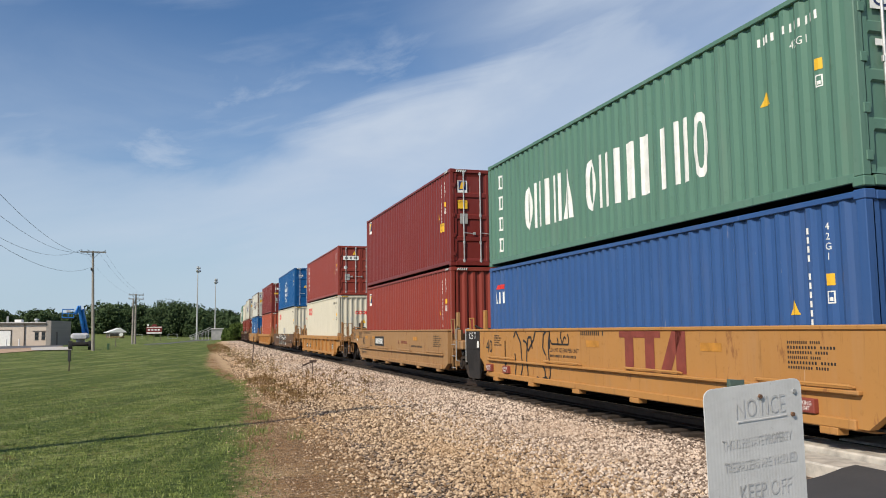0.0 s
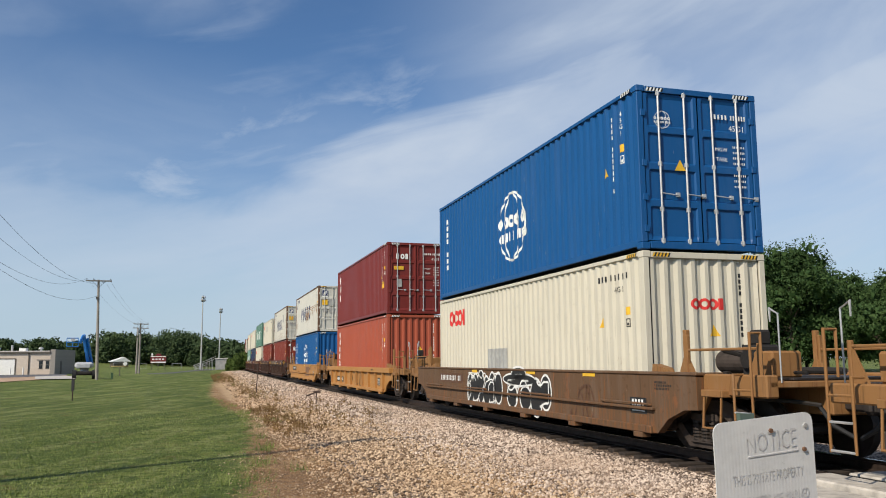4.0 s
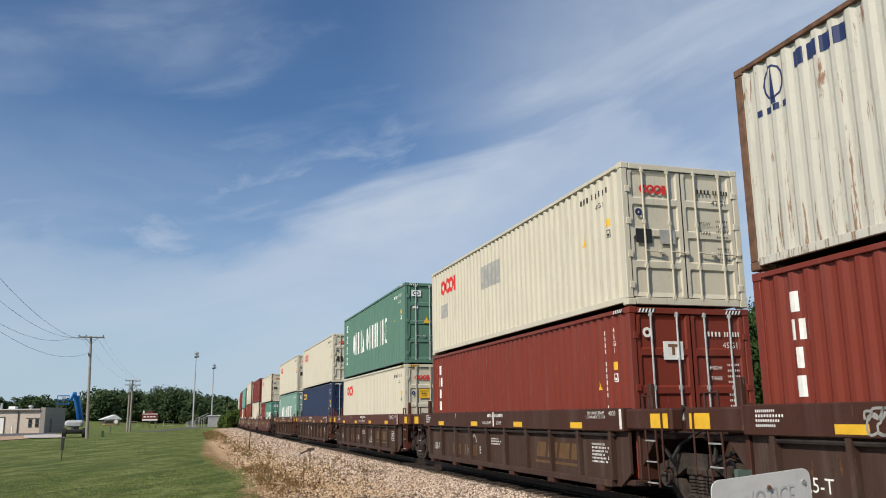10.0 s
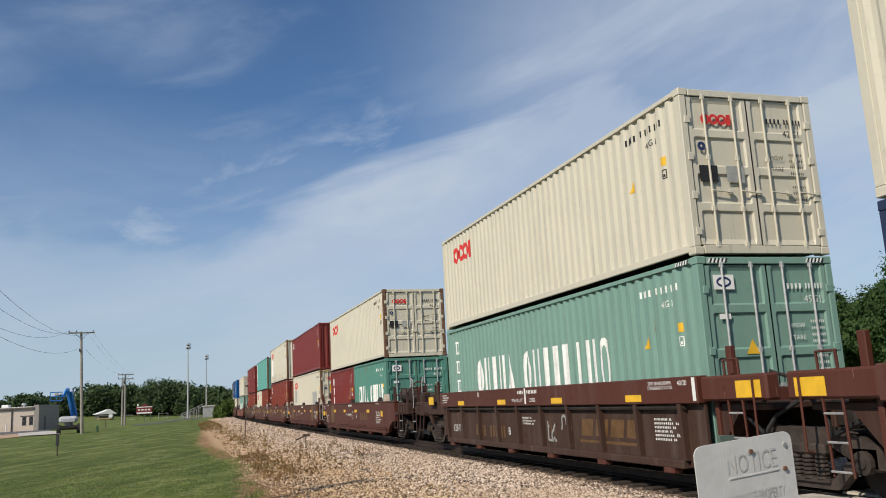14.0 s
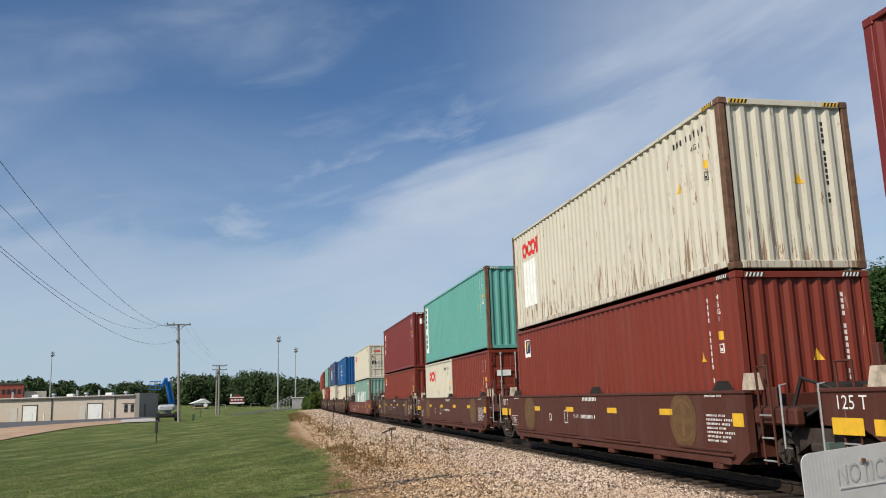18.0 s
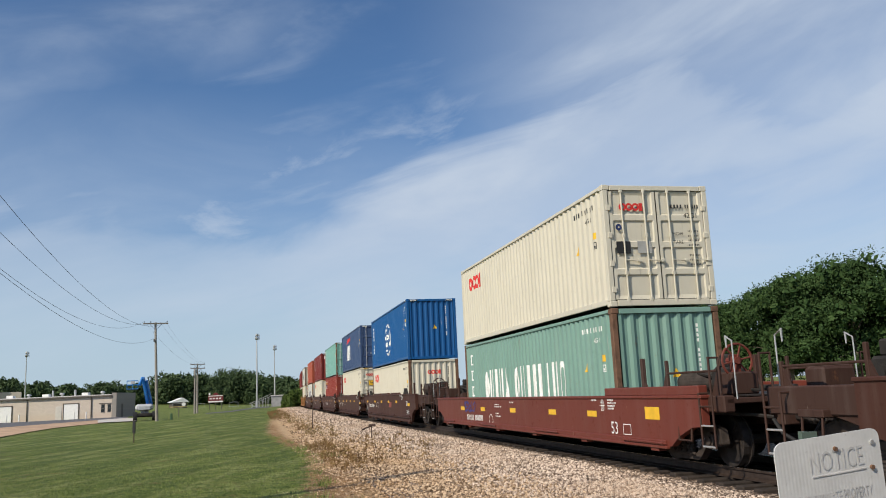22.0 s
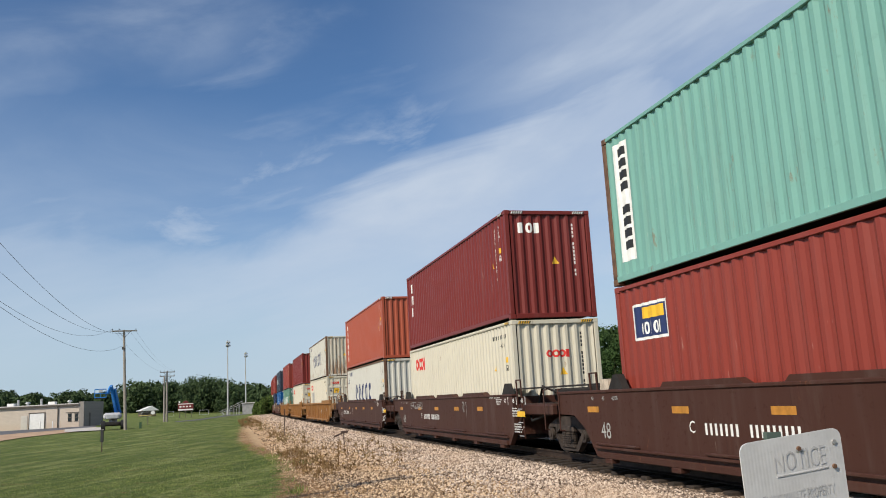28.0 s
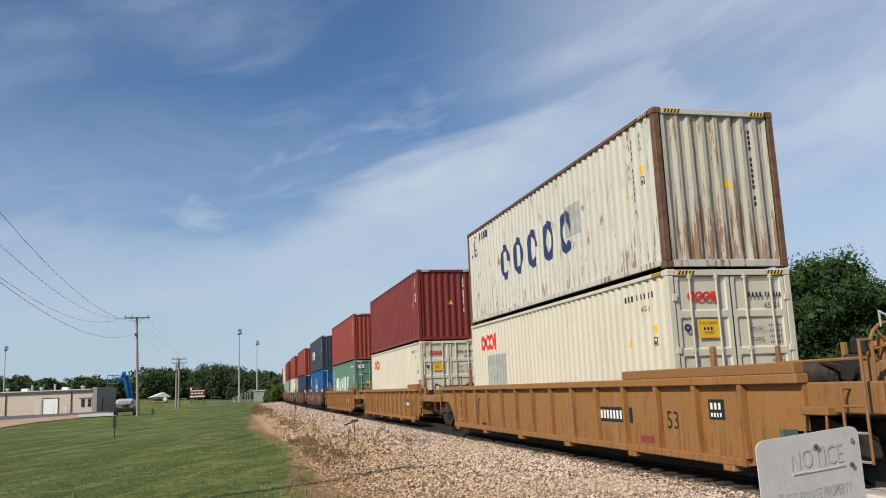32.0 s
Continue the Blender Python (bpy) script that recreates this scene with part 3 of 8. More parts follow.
def sweep(name, profile, s0, s1, step, d, z, mat, parent=None):
    v, f, n = [], [], len(profile)
    ss = np.arange(s0, s1 + 0.01, step)
    for s in ss:
        for a, h in profile:
            x, y, _ = on_line(s, d + a)
            v.append((x, y, z + h))
    for j in range(len(ss) - 1):
        f += [(j * n + i, j * n + (i + 1) % n, (j + 1) * n + (i + 1) % n, (j + 1) * n + i) for i in range(n)]
    f += [tuple(range(n - 1, -1, -1)), tuple(range((len(ss) - 1) * n, len(ss) * n))]
    return part(name, (v, f), mat, parent)


track = thing("railway_track", "steel rails on dark creosoted timber ties in pale ballast", "railway track", kind="structure")
PROFILE = [(-0.07, -0.17), (0.07, -0.17), (0.07, -0.155), (0.012, -0.13), (0.012, -0.045), (0.036, -0.035), (0.036, -0.004),
           (-0.036, -0.004), (-0.036, -0.035), (-0.012, -0.045), (-0.012, -0.13), (-0.07, -0.155)]
for side in (0.7525, -0.7525):
    rail = sweep("rail", PROFILE, -60, 420, 3.0, side, RAIL_Z, RAIL, track)
    sweep("running_surface", [(-0.03, -0.003), (0.03, -0.003), (0.03, 0.0), (-0.03, 0.0)], -60, 420, 3.0, side, RAIL_Z, RAILTOP, rail)


def build_shaded_fouled_bed():
    """Stone between and beside the rails, darkened for oil and painted-in train shade."""
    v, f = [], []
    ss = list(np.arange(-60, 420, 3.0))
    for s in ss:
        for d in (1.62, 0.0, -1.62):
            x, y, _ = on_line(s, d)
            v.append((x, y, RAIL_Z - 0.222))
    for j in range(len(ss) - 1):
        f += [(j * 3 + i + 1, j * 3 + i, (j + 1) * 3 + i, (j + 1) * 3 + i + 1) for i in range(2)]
    m = Nodes("oily_shaded_ballast", 0.9, 0, 0.25)
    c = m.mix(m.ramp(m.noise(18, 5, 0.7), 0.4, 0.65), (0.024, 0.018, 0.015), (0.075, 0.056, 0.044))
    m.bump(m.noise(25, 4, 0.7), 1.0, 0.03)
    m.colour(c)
    tagged(new("track_bed", solid("track_bed", (v, f), m.mat)), "dark stone between the rails, oil and train shade in its colour", "track bed", kind="structure")


build_shaded_fouled_bed()


def build_stones():
    """Loose crushed stones over the bed, thick where the camera stands near."""
    rng = np.random.default_rng(4)
    shapes = []
    for _ in range(8):
        p = np.array([(1, 0, 0), (-1, 0, 0), (0, 1, 0), (0, -1, 0), (0, 0, 1), (0, 0, -1), (0.6, 0.6, 0.5), (-0.6, -0.5, 0.55)], float)
        p *= rng.uniform(0.55, 1.15, p.shape)
        shapes.append(p)
    faces = [(0, 6, 4), (6, 2, 4), (2, 1, 4), (1, 7, 4), (7, 3, 4), (3, 0, 4), (0, 2, 6), (1, 3, 7), (2, 0, 5), (1, 2, 5), (3, 1, 5), (0, 3, 5)]
    faces = np.array(faces)
    shapes = np.array(shapes)
    v, f, count = ([], []), ([], []), [0, 0]
    # stretches of the line: from, to, stones, size, inner and outer edge
    for s0, s1, n, size, d0, d1 in ((5.5, 13, 40000, 0.024, 1.48, 7.6), (13, 24, 31000, 0.029, 1.48, 7.4), (24, 45, 20000, 0.038, 1.5, 6.6), (45, 80, 8000, 0.055, 1.5, 6.4), (80, 150, 5000, 0.085, 1.5, 5.6),
                                    (6.5, 16, 7000, 0.013, 4.6, 8.0), (16, 34, 4500, 0.017, 4.8, 7.0)):
        s, d = rng.uniform(s0, s1, n), rng.uniform(d0, d1, n)
        foot = np.interp(s, (8, 15, 19, 30, 38, 48, 80), (4.6, 4.5, 4.5, 4.8, 5.0, 4.9, 4.6))
        keep = ~((s < 8.9) & (d < 2.4)) & ((rng.random(n) > (d - foot) * (0.42 if size > 0.02 else 0.25)) | (d < foot))
        s, d = s[keep], d[keep]
        n = len(s)
        x, y, z = bed_height(s, d)
        r = size * rng.uniform(0.5, 1.4, n)
        a = rng.uniform(0, 6.28, n)
        c, q = np.cos(a) * r, np.sin(a) * r
        z = z + rng.uniform(-0.25, 0.6, n) * r
        p = shapes[rng.integers(0, 8, n)]
        px, py, pz = p[:, :, 0], p[:, :, 1], p[:, :, 2]
        w = np.stack([x[:, None] + px * c[:, None] - py * q[:, None], y[:, None] + px * q[:, None] + py * c[:, None], z[:, None] + pz * r[:, None] * 0.85], 2)
        stained = rng.random(n) < (d - foot[keep] + 1.3) / 1.8
        for k, pick in enumerate((~stained, stained)):
            v[k].append(w[pick].reshape(-1, 3))
            m = int(pick.sum())
            f[k].append((faces[None] + (count[k] + np.arange(m) * 8)[:, None, None]).reshape(-1, 3))
            count[k] += m * 8
    looks = (("ballast_stones", "loose pale crushed stones covering the railway bed", (0.655, 0.525, 0.415), (0.14, 0.098, 0.072), (0.46, 0.33, 0.225)),
             ("dirty_gravel", "dirt-stained brown gravel along the foot of the ballast", (0.62, 0.455, 0.30), (0.13, 0.080, 0.045), (0.42, 0.265, 0.135)))
    for k, (name, label, light, dark, warm) in enumerate(looks):
        me = solid(name, (np.concatenate(v[k]).tolist(), np.concatenate(f[k]).tolist()), stone_material(name, light, dark, warm))
        tagged(new(name, me), label, "gravel", kind="stuff")


build_stones()


def build_grass():
    """Short blades on the lawn where it lies near."""
    rng = np.random.default_rng(9)
    v, f = [], []
    n = 95000
    dist = 5.0 + 30.0 * rng.random(n) ** 1.3
    az = rng.uniform(-2, 36, n)
    x, y = -np.sin(np.radians(az)) * dist, np.cos(np.radians(az)) * dist
    s, d = from_line(x, y)
    keep = (d > np.interp(s, (8, 14, 20, 28, 38, 50), (7.7, 7.3, 6.9, 6.5, 7.1, 7.5)) + 1.6 * rng.random(n) ** 2 - 0.2) & (rng.random(n) < 1.15 - dist / 36)
    z = land(x, y)
    for i in np.nonzero(keep)[0]:
        h = rng.uniform(0.015, 0.042)
        w = 0.005 + dist[i] * 0.0004
        a = rng.uniform(0, 6.28)
        c, q = math.cos(a), math.sin(a)
        lx, ly = rng.uniform(-0.03, 0.03, 2)
        k = len(v)
        v += [(x[i] - c * w, y[i] - q * w, z[i] - 0.01), (x[i] + c * w, y[i] + q * w, z[i] - 0.01), (x[i] + lx, y[i] + ly, z[i] + h)]
        f.append((k, k + 1, k + 2))
    # longer tufts along the edge of the dirt
    for _ in range(46):
        s0, d0 = rng.uniform(4, 46), 0
        d0 = float(np.interp(s0, (8, 14, 20, 28, 38, 50), (8.0, 7.5, 7.1, 6.6, 7.2, 7.6))) + rng.normal(0, 0.35)
        px, py, th = on_line(s0)
        cx, cy = px - math.cos(th) * d0, py - math.sin(th) * d0
        for _ in range(34):
            bx, by = cx + rng.normal(0, 0.10), cy + rng.normal(0, 0.10)
            bz = float(land(np.array([bx]), np.array([by]))[0])
            h, a = rng.uniform(0.05, 0.20), rng.uniform(0, 6.28)
            c, q, w = math.cos(a), math.sin(a), 0.006
            lx, ly = rng.normal(0, 0.05, 2)
            k = len(v)
            v += [(bx - c * w, by - q * w, bz - 0.01), (bx + c * w, by + q * w, bz - 0.01), (bx + lx, by + ly, bz + h)]
            f.append((k, k + 1, k + 2))
    m = Nodes("grass_blades", 0.7, 0, 0.3)
    g = m.mix(m.island(), (0.085, 0.135, 0.022), (0.285, 0.325, 0.095))
    m.colour(m.mix(m.ramp(m.noise(1.3, 4, 0.7), 0.45, 0.6, 0.0, 0.7), g, (0.055, 0.095, 0.012)))
    tagged(new("grass", solid("grass", (v, f), m.mat)), "short mown green grass blades on the lawn", "grass", kind="stuff")


build_grass()


def build_weeds():
    """Dry brown stalks and low scrub along the foot of the ballast."""
    rng = np.random.default_rng(12)
    v, f = [], []

    def stalk(x, y, z, h, w, lean):
        k = len(v)
        a = rng.uniform(0, 6.28)
        tx, ty = math.cos(a) * lean * h, math.sin(a) * lean * h
        for c, q in ((1, 0), (-0.5, 0.87), (-0.5, -0.87)):
            v.append((x + c * w, y + q * w, z - 0.02))
            v.append((x + tx + c * w * 0.5, y + ty + q * w * 0.5, z + h))
        for i in range(3):
            j = (i + 1) % 3
            f.append((k + 2 * i, k + 2 * j, k + 2 * j + 1, k + 2 * i + 1))
        return x + tx, y + ty, z + h

    def tuft(x, y, z, r, n):
        for _ in range(n):
            p = Vector((x, y, z)) + Vector(rng.normal(0, 1, 3)).normalized() * r * rng.uniform(0.2, 1)
            q = Vector(rng.normal(0, 1, 3)).normalized() * r * 0.35
            u = q.orthogonal().normalized() * r * 0.12
            k = len(v)
            v.extend((tuple(p - q), tuple(p + u), tuple(p + q), tuple(p - u)))
            f.append((k, k + 1, k + 2, k + 3))

    for n, s0, s1, d0, d1, h0, h1, hairy in ((26, 20, 31, 4.3, 6.0, 0.25, 0.60, 3), (26, 33, 62, 4.4, 6.0, 0.3, 0.65, 3), (12, 23, 36, 2.8, 4.2, 0.25, 0.5, 3), (150, 19, 34, 5.6, 6.5, 0.08, 0.24, 6), (40, 40, 70, 5.0, 5.8, 0.15, 0.4, 4), (170, 74, 120, 5.0, 7.0, 0.15, 0.45, 6)):
        for _ in range(n):
            s, d = rng.uniform(s0, s1), rng.uniform(d0, d1)
            x, y, z = ballast_top(s, d)
            h = rng.uniform(h0, h1)
            for _ in range(rng.integers(1, 4)):
                tip = stalk(x + rng.normal(0, 0.05), y + rng.normal(0, 0.05), z, h * rng.uniform(0.7, 1.1), 0.008, rng.uniform(0, 0.2))
                tuft(tip[0], tip[1], tip[2] - h * 0.2, h * 0.15, hairy * 2)
            tuft(x, y, z + min(h, 0.3) * 0.25, min(h, 0.3) * 0.6, hairy * 3)
    m = Nodes("dry_weed", 0.8, 0, 0.2)
    c = m.mix(m.island(), (0.17, 0.095, 0.040), (0.31, 0.20, 0.088))
    m.colour(m.mix(m.ramp(m.noise(0.25, 3, 0.5), 0.5, 0.7, 0, 0.55), c, (0.12, 0.14, 0.04)))
    tagged(new("dry_weeds", solid("dry_weeds", (v, f), m.mat)), "dry brown weed stalks along the foot of the ballast", "weeds", kind="stuff")


build_weeds()


# ---- the level crossing beside the camera ----
def slab(name, s0, s1, d0, d1, z0, z1, mat, parent, label=""):
    n = max(2, int((s1 - s0) / 1.5))
    v, f = [], []
    for i in range(n + 1):
        s = s0 + (s1 - s0) * i / n
        for d, z in ((d0, z0), (d1, z0), (d1, z1 - 0.02), (d1 - 0.02, z1), (d0 + 0.02, z1), (d0, z1 - 0.02)):
            x, y, _ = on_line(s, d)
            v.append((x, y, z))
    for i in range(n):
        f += [(i * 6 + k, i * 6 + (k + 1) % 6, i * 6 + 6 + (k + 1) % 6, i * 6 + 6 + k) for k in range(6)]
    f += [tuple(range(5, -1, -1)), tuple(range(n * 6, n * 6 + 6))]
    return part(name, (v, f), mat, parent, label)


PLANK = plain("weathered_pale_plank", (0.46, 0.42, 0.36), 0.85, 0, 0.35, 5, 0.006)
crossing = thing("crossing_planks", "weathered pale timber planks of a level crossing", "level crossing", kind="structure")
slab("plank", -6, 8.55, 0.86, 1.42, 0.02, RAIL_Z + 0.015, PLANK, crossing)
slab("plank", -6, 8.45, 1.45, 1.98, 0.0, RAIL_Z - 0.05, PLANK, crossing)
slab("plank", -6, 8.50, -0.64, -0.02, 0.02, RAIL_Z + 0.01, PLANK, crossing)
slab("plank", -6, 8.50, 0.02, 0.64, 0.02, RAIL_Z + 0.01, PLANK, crossing)
slab("plank", -6, 8.50, -1.42, -0.86, 0.02, RAIL_Z + 0.015, PLANK, crossing)


def asphalt(name, base, grain):
    m = Nodes(name, 0.85, 0, 0.3)
    c = m.mix(m.ramp(m.noise(0.8, 5, 0.6), 0.35, 0.7), base, scaled(base, 1.25))
    c = m.mix(m.ramp(m.noise(grain, 3, 0.7), 0.55, 0.75, 0, 0.5), c, scaled(base, 1.9))
    m.bump(m.noise(grain, 3, 0.7), 0.5, 0.006)
    return m.colour(c)


ASPHALT = asphalt("dark_asphalt", (0.050, 0.049, 0.050), 60)
OLD_ASPHALT = asphalt("grey_asphalt", (0.105, 0.105, 0.11), 30)


def build_apron():
    """The road to the crossing, with a rounded corner, humped towards the rails."""
    pts = [(-9, 2.05), (6.75, 2.05), (6.65, 2.3), (6.4, 2.75), (6.15, 3.4), (5.7, 4.4), (5.0, 5.4), (3.6, 5.9), (2.4, 6.4), (1.9, 7.4), (-9, 7.4)]
    v = []
    for s, d in pts:
        x, y, _ = on_line(s, d)
        v.append((x, y, RAIL_Z + 0.03 - 0.23 * float(smooth01(2.6, 7.4, d))))
    n = len(v)
    v += [(x, y, z - 0.4) for x, y, z in v]
    f = [tuple(range(n - 1, -1, -1))] + [(k, (k + 1) % n, n + (k + 1) % n, n + k) for k in range(n)]
    tagged(new("road", solid("road", (v, f), ASPHALT)), "dark asphalt approach to the level crossing with a rounded edge", "road", kind="structure")


build_apron()


def strip(name, rows, mat, label, category, lift=0.03):
    """A ribbon draped on the land: rows of two (bearing, distance) edges."""
    v, f = [], []
    dense = []
    for (a, b), (c, d) in zip(rows, rows[1:]):
        for k in range(8):
            t = k / 8
            dense.append((tuple(np.array(a) * (1 - t) + np.array(c) * t), tuple(np.array(b) * (1 - t) + np.array(d) * t)))
    dense.append(rows[-1])
    for a, b in dense:
        for k in range(5):
            t = k / 4
            p = spot(a[0] * (1 - t) + b[0] * t, a[1] * (1 - t) + b[1] * t, lift)
            v.append(tuple(p))
    w = 5
    for j in range(len(dense) - 1):
        f += [(j * w + i, j * w + i + 1, (j + 1) * w + i + 1, (j + 1) * w + i) for i in range(w - 1)]
    tagged(new(name, solid(name, (v, f), mat)), label, category, kind="structure")


DIRT = plain("bare_tan_dirt", (0.46, 0.31, 0.20), 0.95, 0, 0.25, 0.5, 0.02)
PALE = plain("pale_concrete", (0.52, 0.48, 0.43), 0.9, 0, 0.15, 1.0, 0.004)
strip("dirt_strip", [((48, 42), (48, 62)), ((40, 48), (40, 74)), ((34.1, 57), (34.1, 90)), ((29.4, 84), (29.4, 112)), ((26.5, 96), (26.5, 122)), ((25.0, 104), (25.0, 128))], DIRT, "bare tan dirt strip between lawn and parking lot", "dirt", 0.06)
strip("path", [((26.8, 97), (26.8, 120)), ((25.4, 96), (25.4, 124)), ((24.5, 96), (24.5, 118))], PALE, "pale concrete pad beside the low building", "path", 0.10)
strip("parking_lot", [((48, 66), (48, 135)), ((40, 76), (40, 136)), ((34.1, 91), (34.1, 138)), ((29.4, 113), (29.4, 140)), ((26.6, 123), (26.6, 140)), ((25.0, 129), (25.0, 141))], OLD_ASPHALT, "grey asphalt parking lot before a long low building", "parking lot", 0.05)
strip("track_path", [((20.2, 128), (20.2, 136)), ((18.6, 134), (18.6, 148)), ((17.4, 160), (17.4, 182)), ((16.6, 176), (16.6, 205)), ((15.6, 190), (15.6, 215))], OLD_ASPHALT, "grey asphalt path leading to the sports ground", "path", 0.05)

# ---- containers ----
HALF_W = 1.219
MOVERS = []
GLYPHS = {}


def word(text, size):
    """The faces of a word in the built-in font, as polygons of (u, v); centred."""
    key = (text, size)
    if key not in GLYPHS:
        cu = bpy.data.curves.new("word", "FONT")
        cu.body, cu.size, cu.align_x, cu.align_y = text, size, "CENTER", "CENTER"
        cu.resolution_u = 2
        ob = bpy.data.objects.new("word", cu)
        me = bpy.data.meshes.new_from_object(ob)
        GLYPHS[key] = [[tuple(me.vertices[i].co[:2]) for i in p.vertices] for p in me.polygons]
        bpy.data.objects.remove(ob)
        bpy.data.curves.remove(cu)
        bpy.data.meshes.remove(me)
    return GLYPHS[key]


def upright(text, size, pitch):
    """A word written downwards, letter under letter."""
    return [q for k, ch in enumerate(text) if ch != " " for q in shift(word(ch, size), 0, -k * pitch)]


def shift(polys, u, v, turn=0.0):
    c, s = math.cos(radians(turn)), math.sin(radians(turn))
    return [[(u + a * c - b * s, v + a * s + b * c) for a, b in p] for p in polys]


def rect(u0, u1, v0, v1, lean=0.0):
    return [[(u0, v0), (u1, v0), (u1 + lean, v1), (u0 + lean, v1)]]


def ring(u, v, a, b, t, n=14, gap=None):
    """An oval ring; gap leaves out a stretch of degrees."""
    out = []
    for k in range(n):
        t0, t1 = 2 * math.pi * k / n, 2 * math.pi * (k + 1) / n
        if gap and gap[0] <= math.degrees((t0 + t1) / 2) % 360 <= gap[1]:
            continue
        p = [(u + q * math.cos(w), v + r * math.sin(w)) for q, r, w in ((a, b, t0), (a, b, t1), (a - t, b - t, t1), (a - t, b - t, t0))]
        out.append(p)
    return out


def outline_box(u, v, a, b, t):
    return rect(u - a, u + a, v - b, v - b + t) + rect(u - a, u + a, v + b - t, v + b) + rect(u - a, u - a + t, v - b + t, v + b - t) + rect(u + a - t, u + a, v - b + t, v + b - t)


def triangle(u, v, h):
    return [[(u - h * 0.55, v - h / 2), (u + h * 0.55, v - h / 2), (u, v + h / 2)]]


def bars(u, v, w, h, n, fill=0.62):
    """A row of n small uprights, as unreadable writing."""
    st = w / n
    return [q for k in range(n) if (k * 7) % 11 != 4 for q in rect(u + k * st, u + (k + fill) * st, v, v + h)]


def column(u, v, w, h, n, skip=(4,)):
    """n small marks under each other, downwards from v."""
    st = h / n
    return [q for k in range(n) if k not in skip for q in rect(u - w / 2, u + w / 2, v - (k + 0.7) * st, v - k * st)]


def clip(poly, a, b):
    for axis_at, keep in ((a, 1), (b, -1)):
        out = []
        for k, p in enumerate(poly):
            q = poly[(k + 1) % len(poly)]
            dp, dq = keep * (p[0] - axis_at), keep * (q[0] - axis_at)
            if dp >= 0:
                out.append(p)
            if dp * dq < 0:
                t = dp / (dp - dq)
                out.append((axis_at, p[1] + (q[1] - p[1]) * t))
        poly = out
        if len(poly) < 3:
            return None
    return poly


def fold(lo, hi, pitch, deep, flat=0.26, slope=0.24):
    """Breaks of a trapezoid corrugation: (place, depth)."""
    n = max(1, round((hi - lo) / pitch))
    st = (hi - lo) / n
    out = []
    for k in range(n):
        a = lo + k * st
        out += [(a, 0.0), (a + flat * st, 0.0), (a + (flat + slope) * st, deep), (a + (1 - slope) * st, deep)]
    return out + [(hi, 0.0)]


def drape(polys, breaks, proud=0.004):
    """Lays flat polygons over a corrugation: faces of (u, depth, v)."""
    v, f, seen = [], [], {}
    for poly in polys:
        lo, hi = min(p[0] for p in poly), max(p[0] for p in poly)
        for (a, da), (b, db) in zip(breaks, breaks[1:]):
            if b <= lo or a >= hi:
                continue
            q = clip(poly, a, b)
            if q:
                face = []
                for u, w in q:
                    key = (round(u, 4), round(w, 4))
                    if key not in seen:
                        seen[key] = len(v)
                        v.append((u, da + (db - da) * (u - a) / (b - a) - proud, w))
                    if seen[key] not in face:
                        face.append(seen[key])
                if len(face) > 2:
                    f.append(tuple(face))
    return v, f


def corrugated(breaks, z0, z1):
    v = [(u, d, z) for u, d in breaks for z in (z0, z1)]
    return v, [(2 * k, 2 * k + 2, 2 * k + 3, 2 * k + 1) for k in range(len(breaks) - 1)]


def side_breaks(L):
    return fold(-L / 2 + 0.13, L / 2 - 0.13, 0.278, 0.036)


END_BREAKS = fold(-1.07, 1.07, 0.255, 0.045)


def turned(g, a):
    """The shape turned by a quarter turns about z."""
    for _ in range(a % 4):
        g = [(-y, x, z) for x, y, z in g[0]], g[1]
    return g


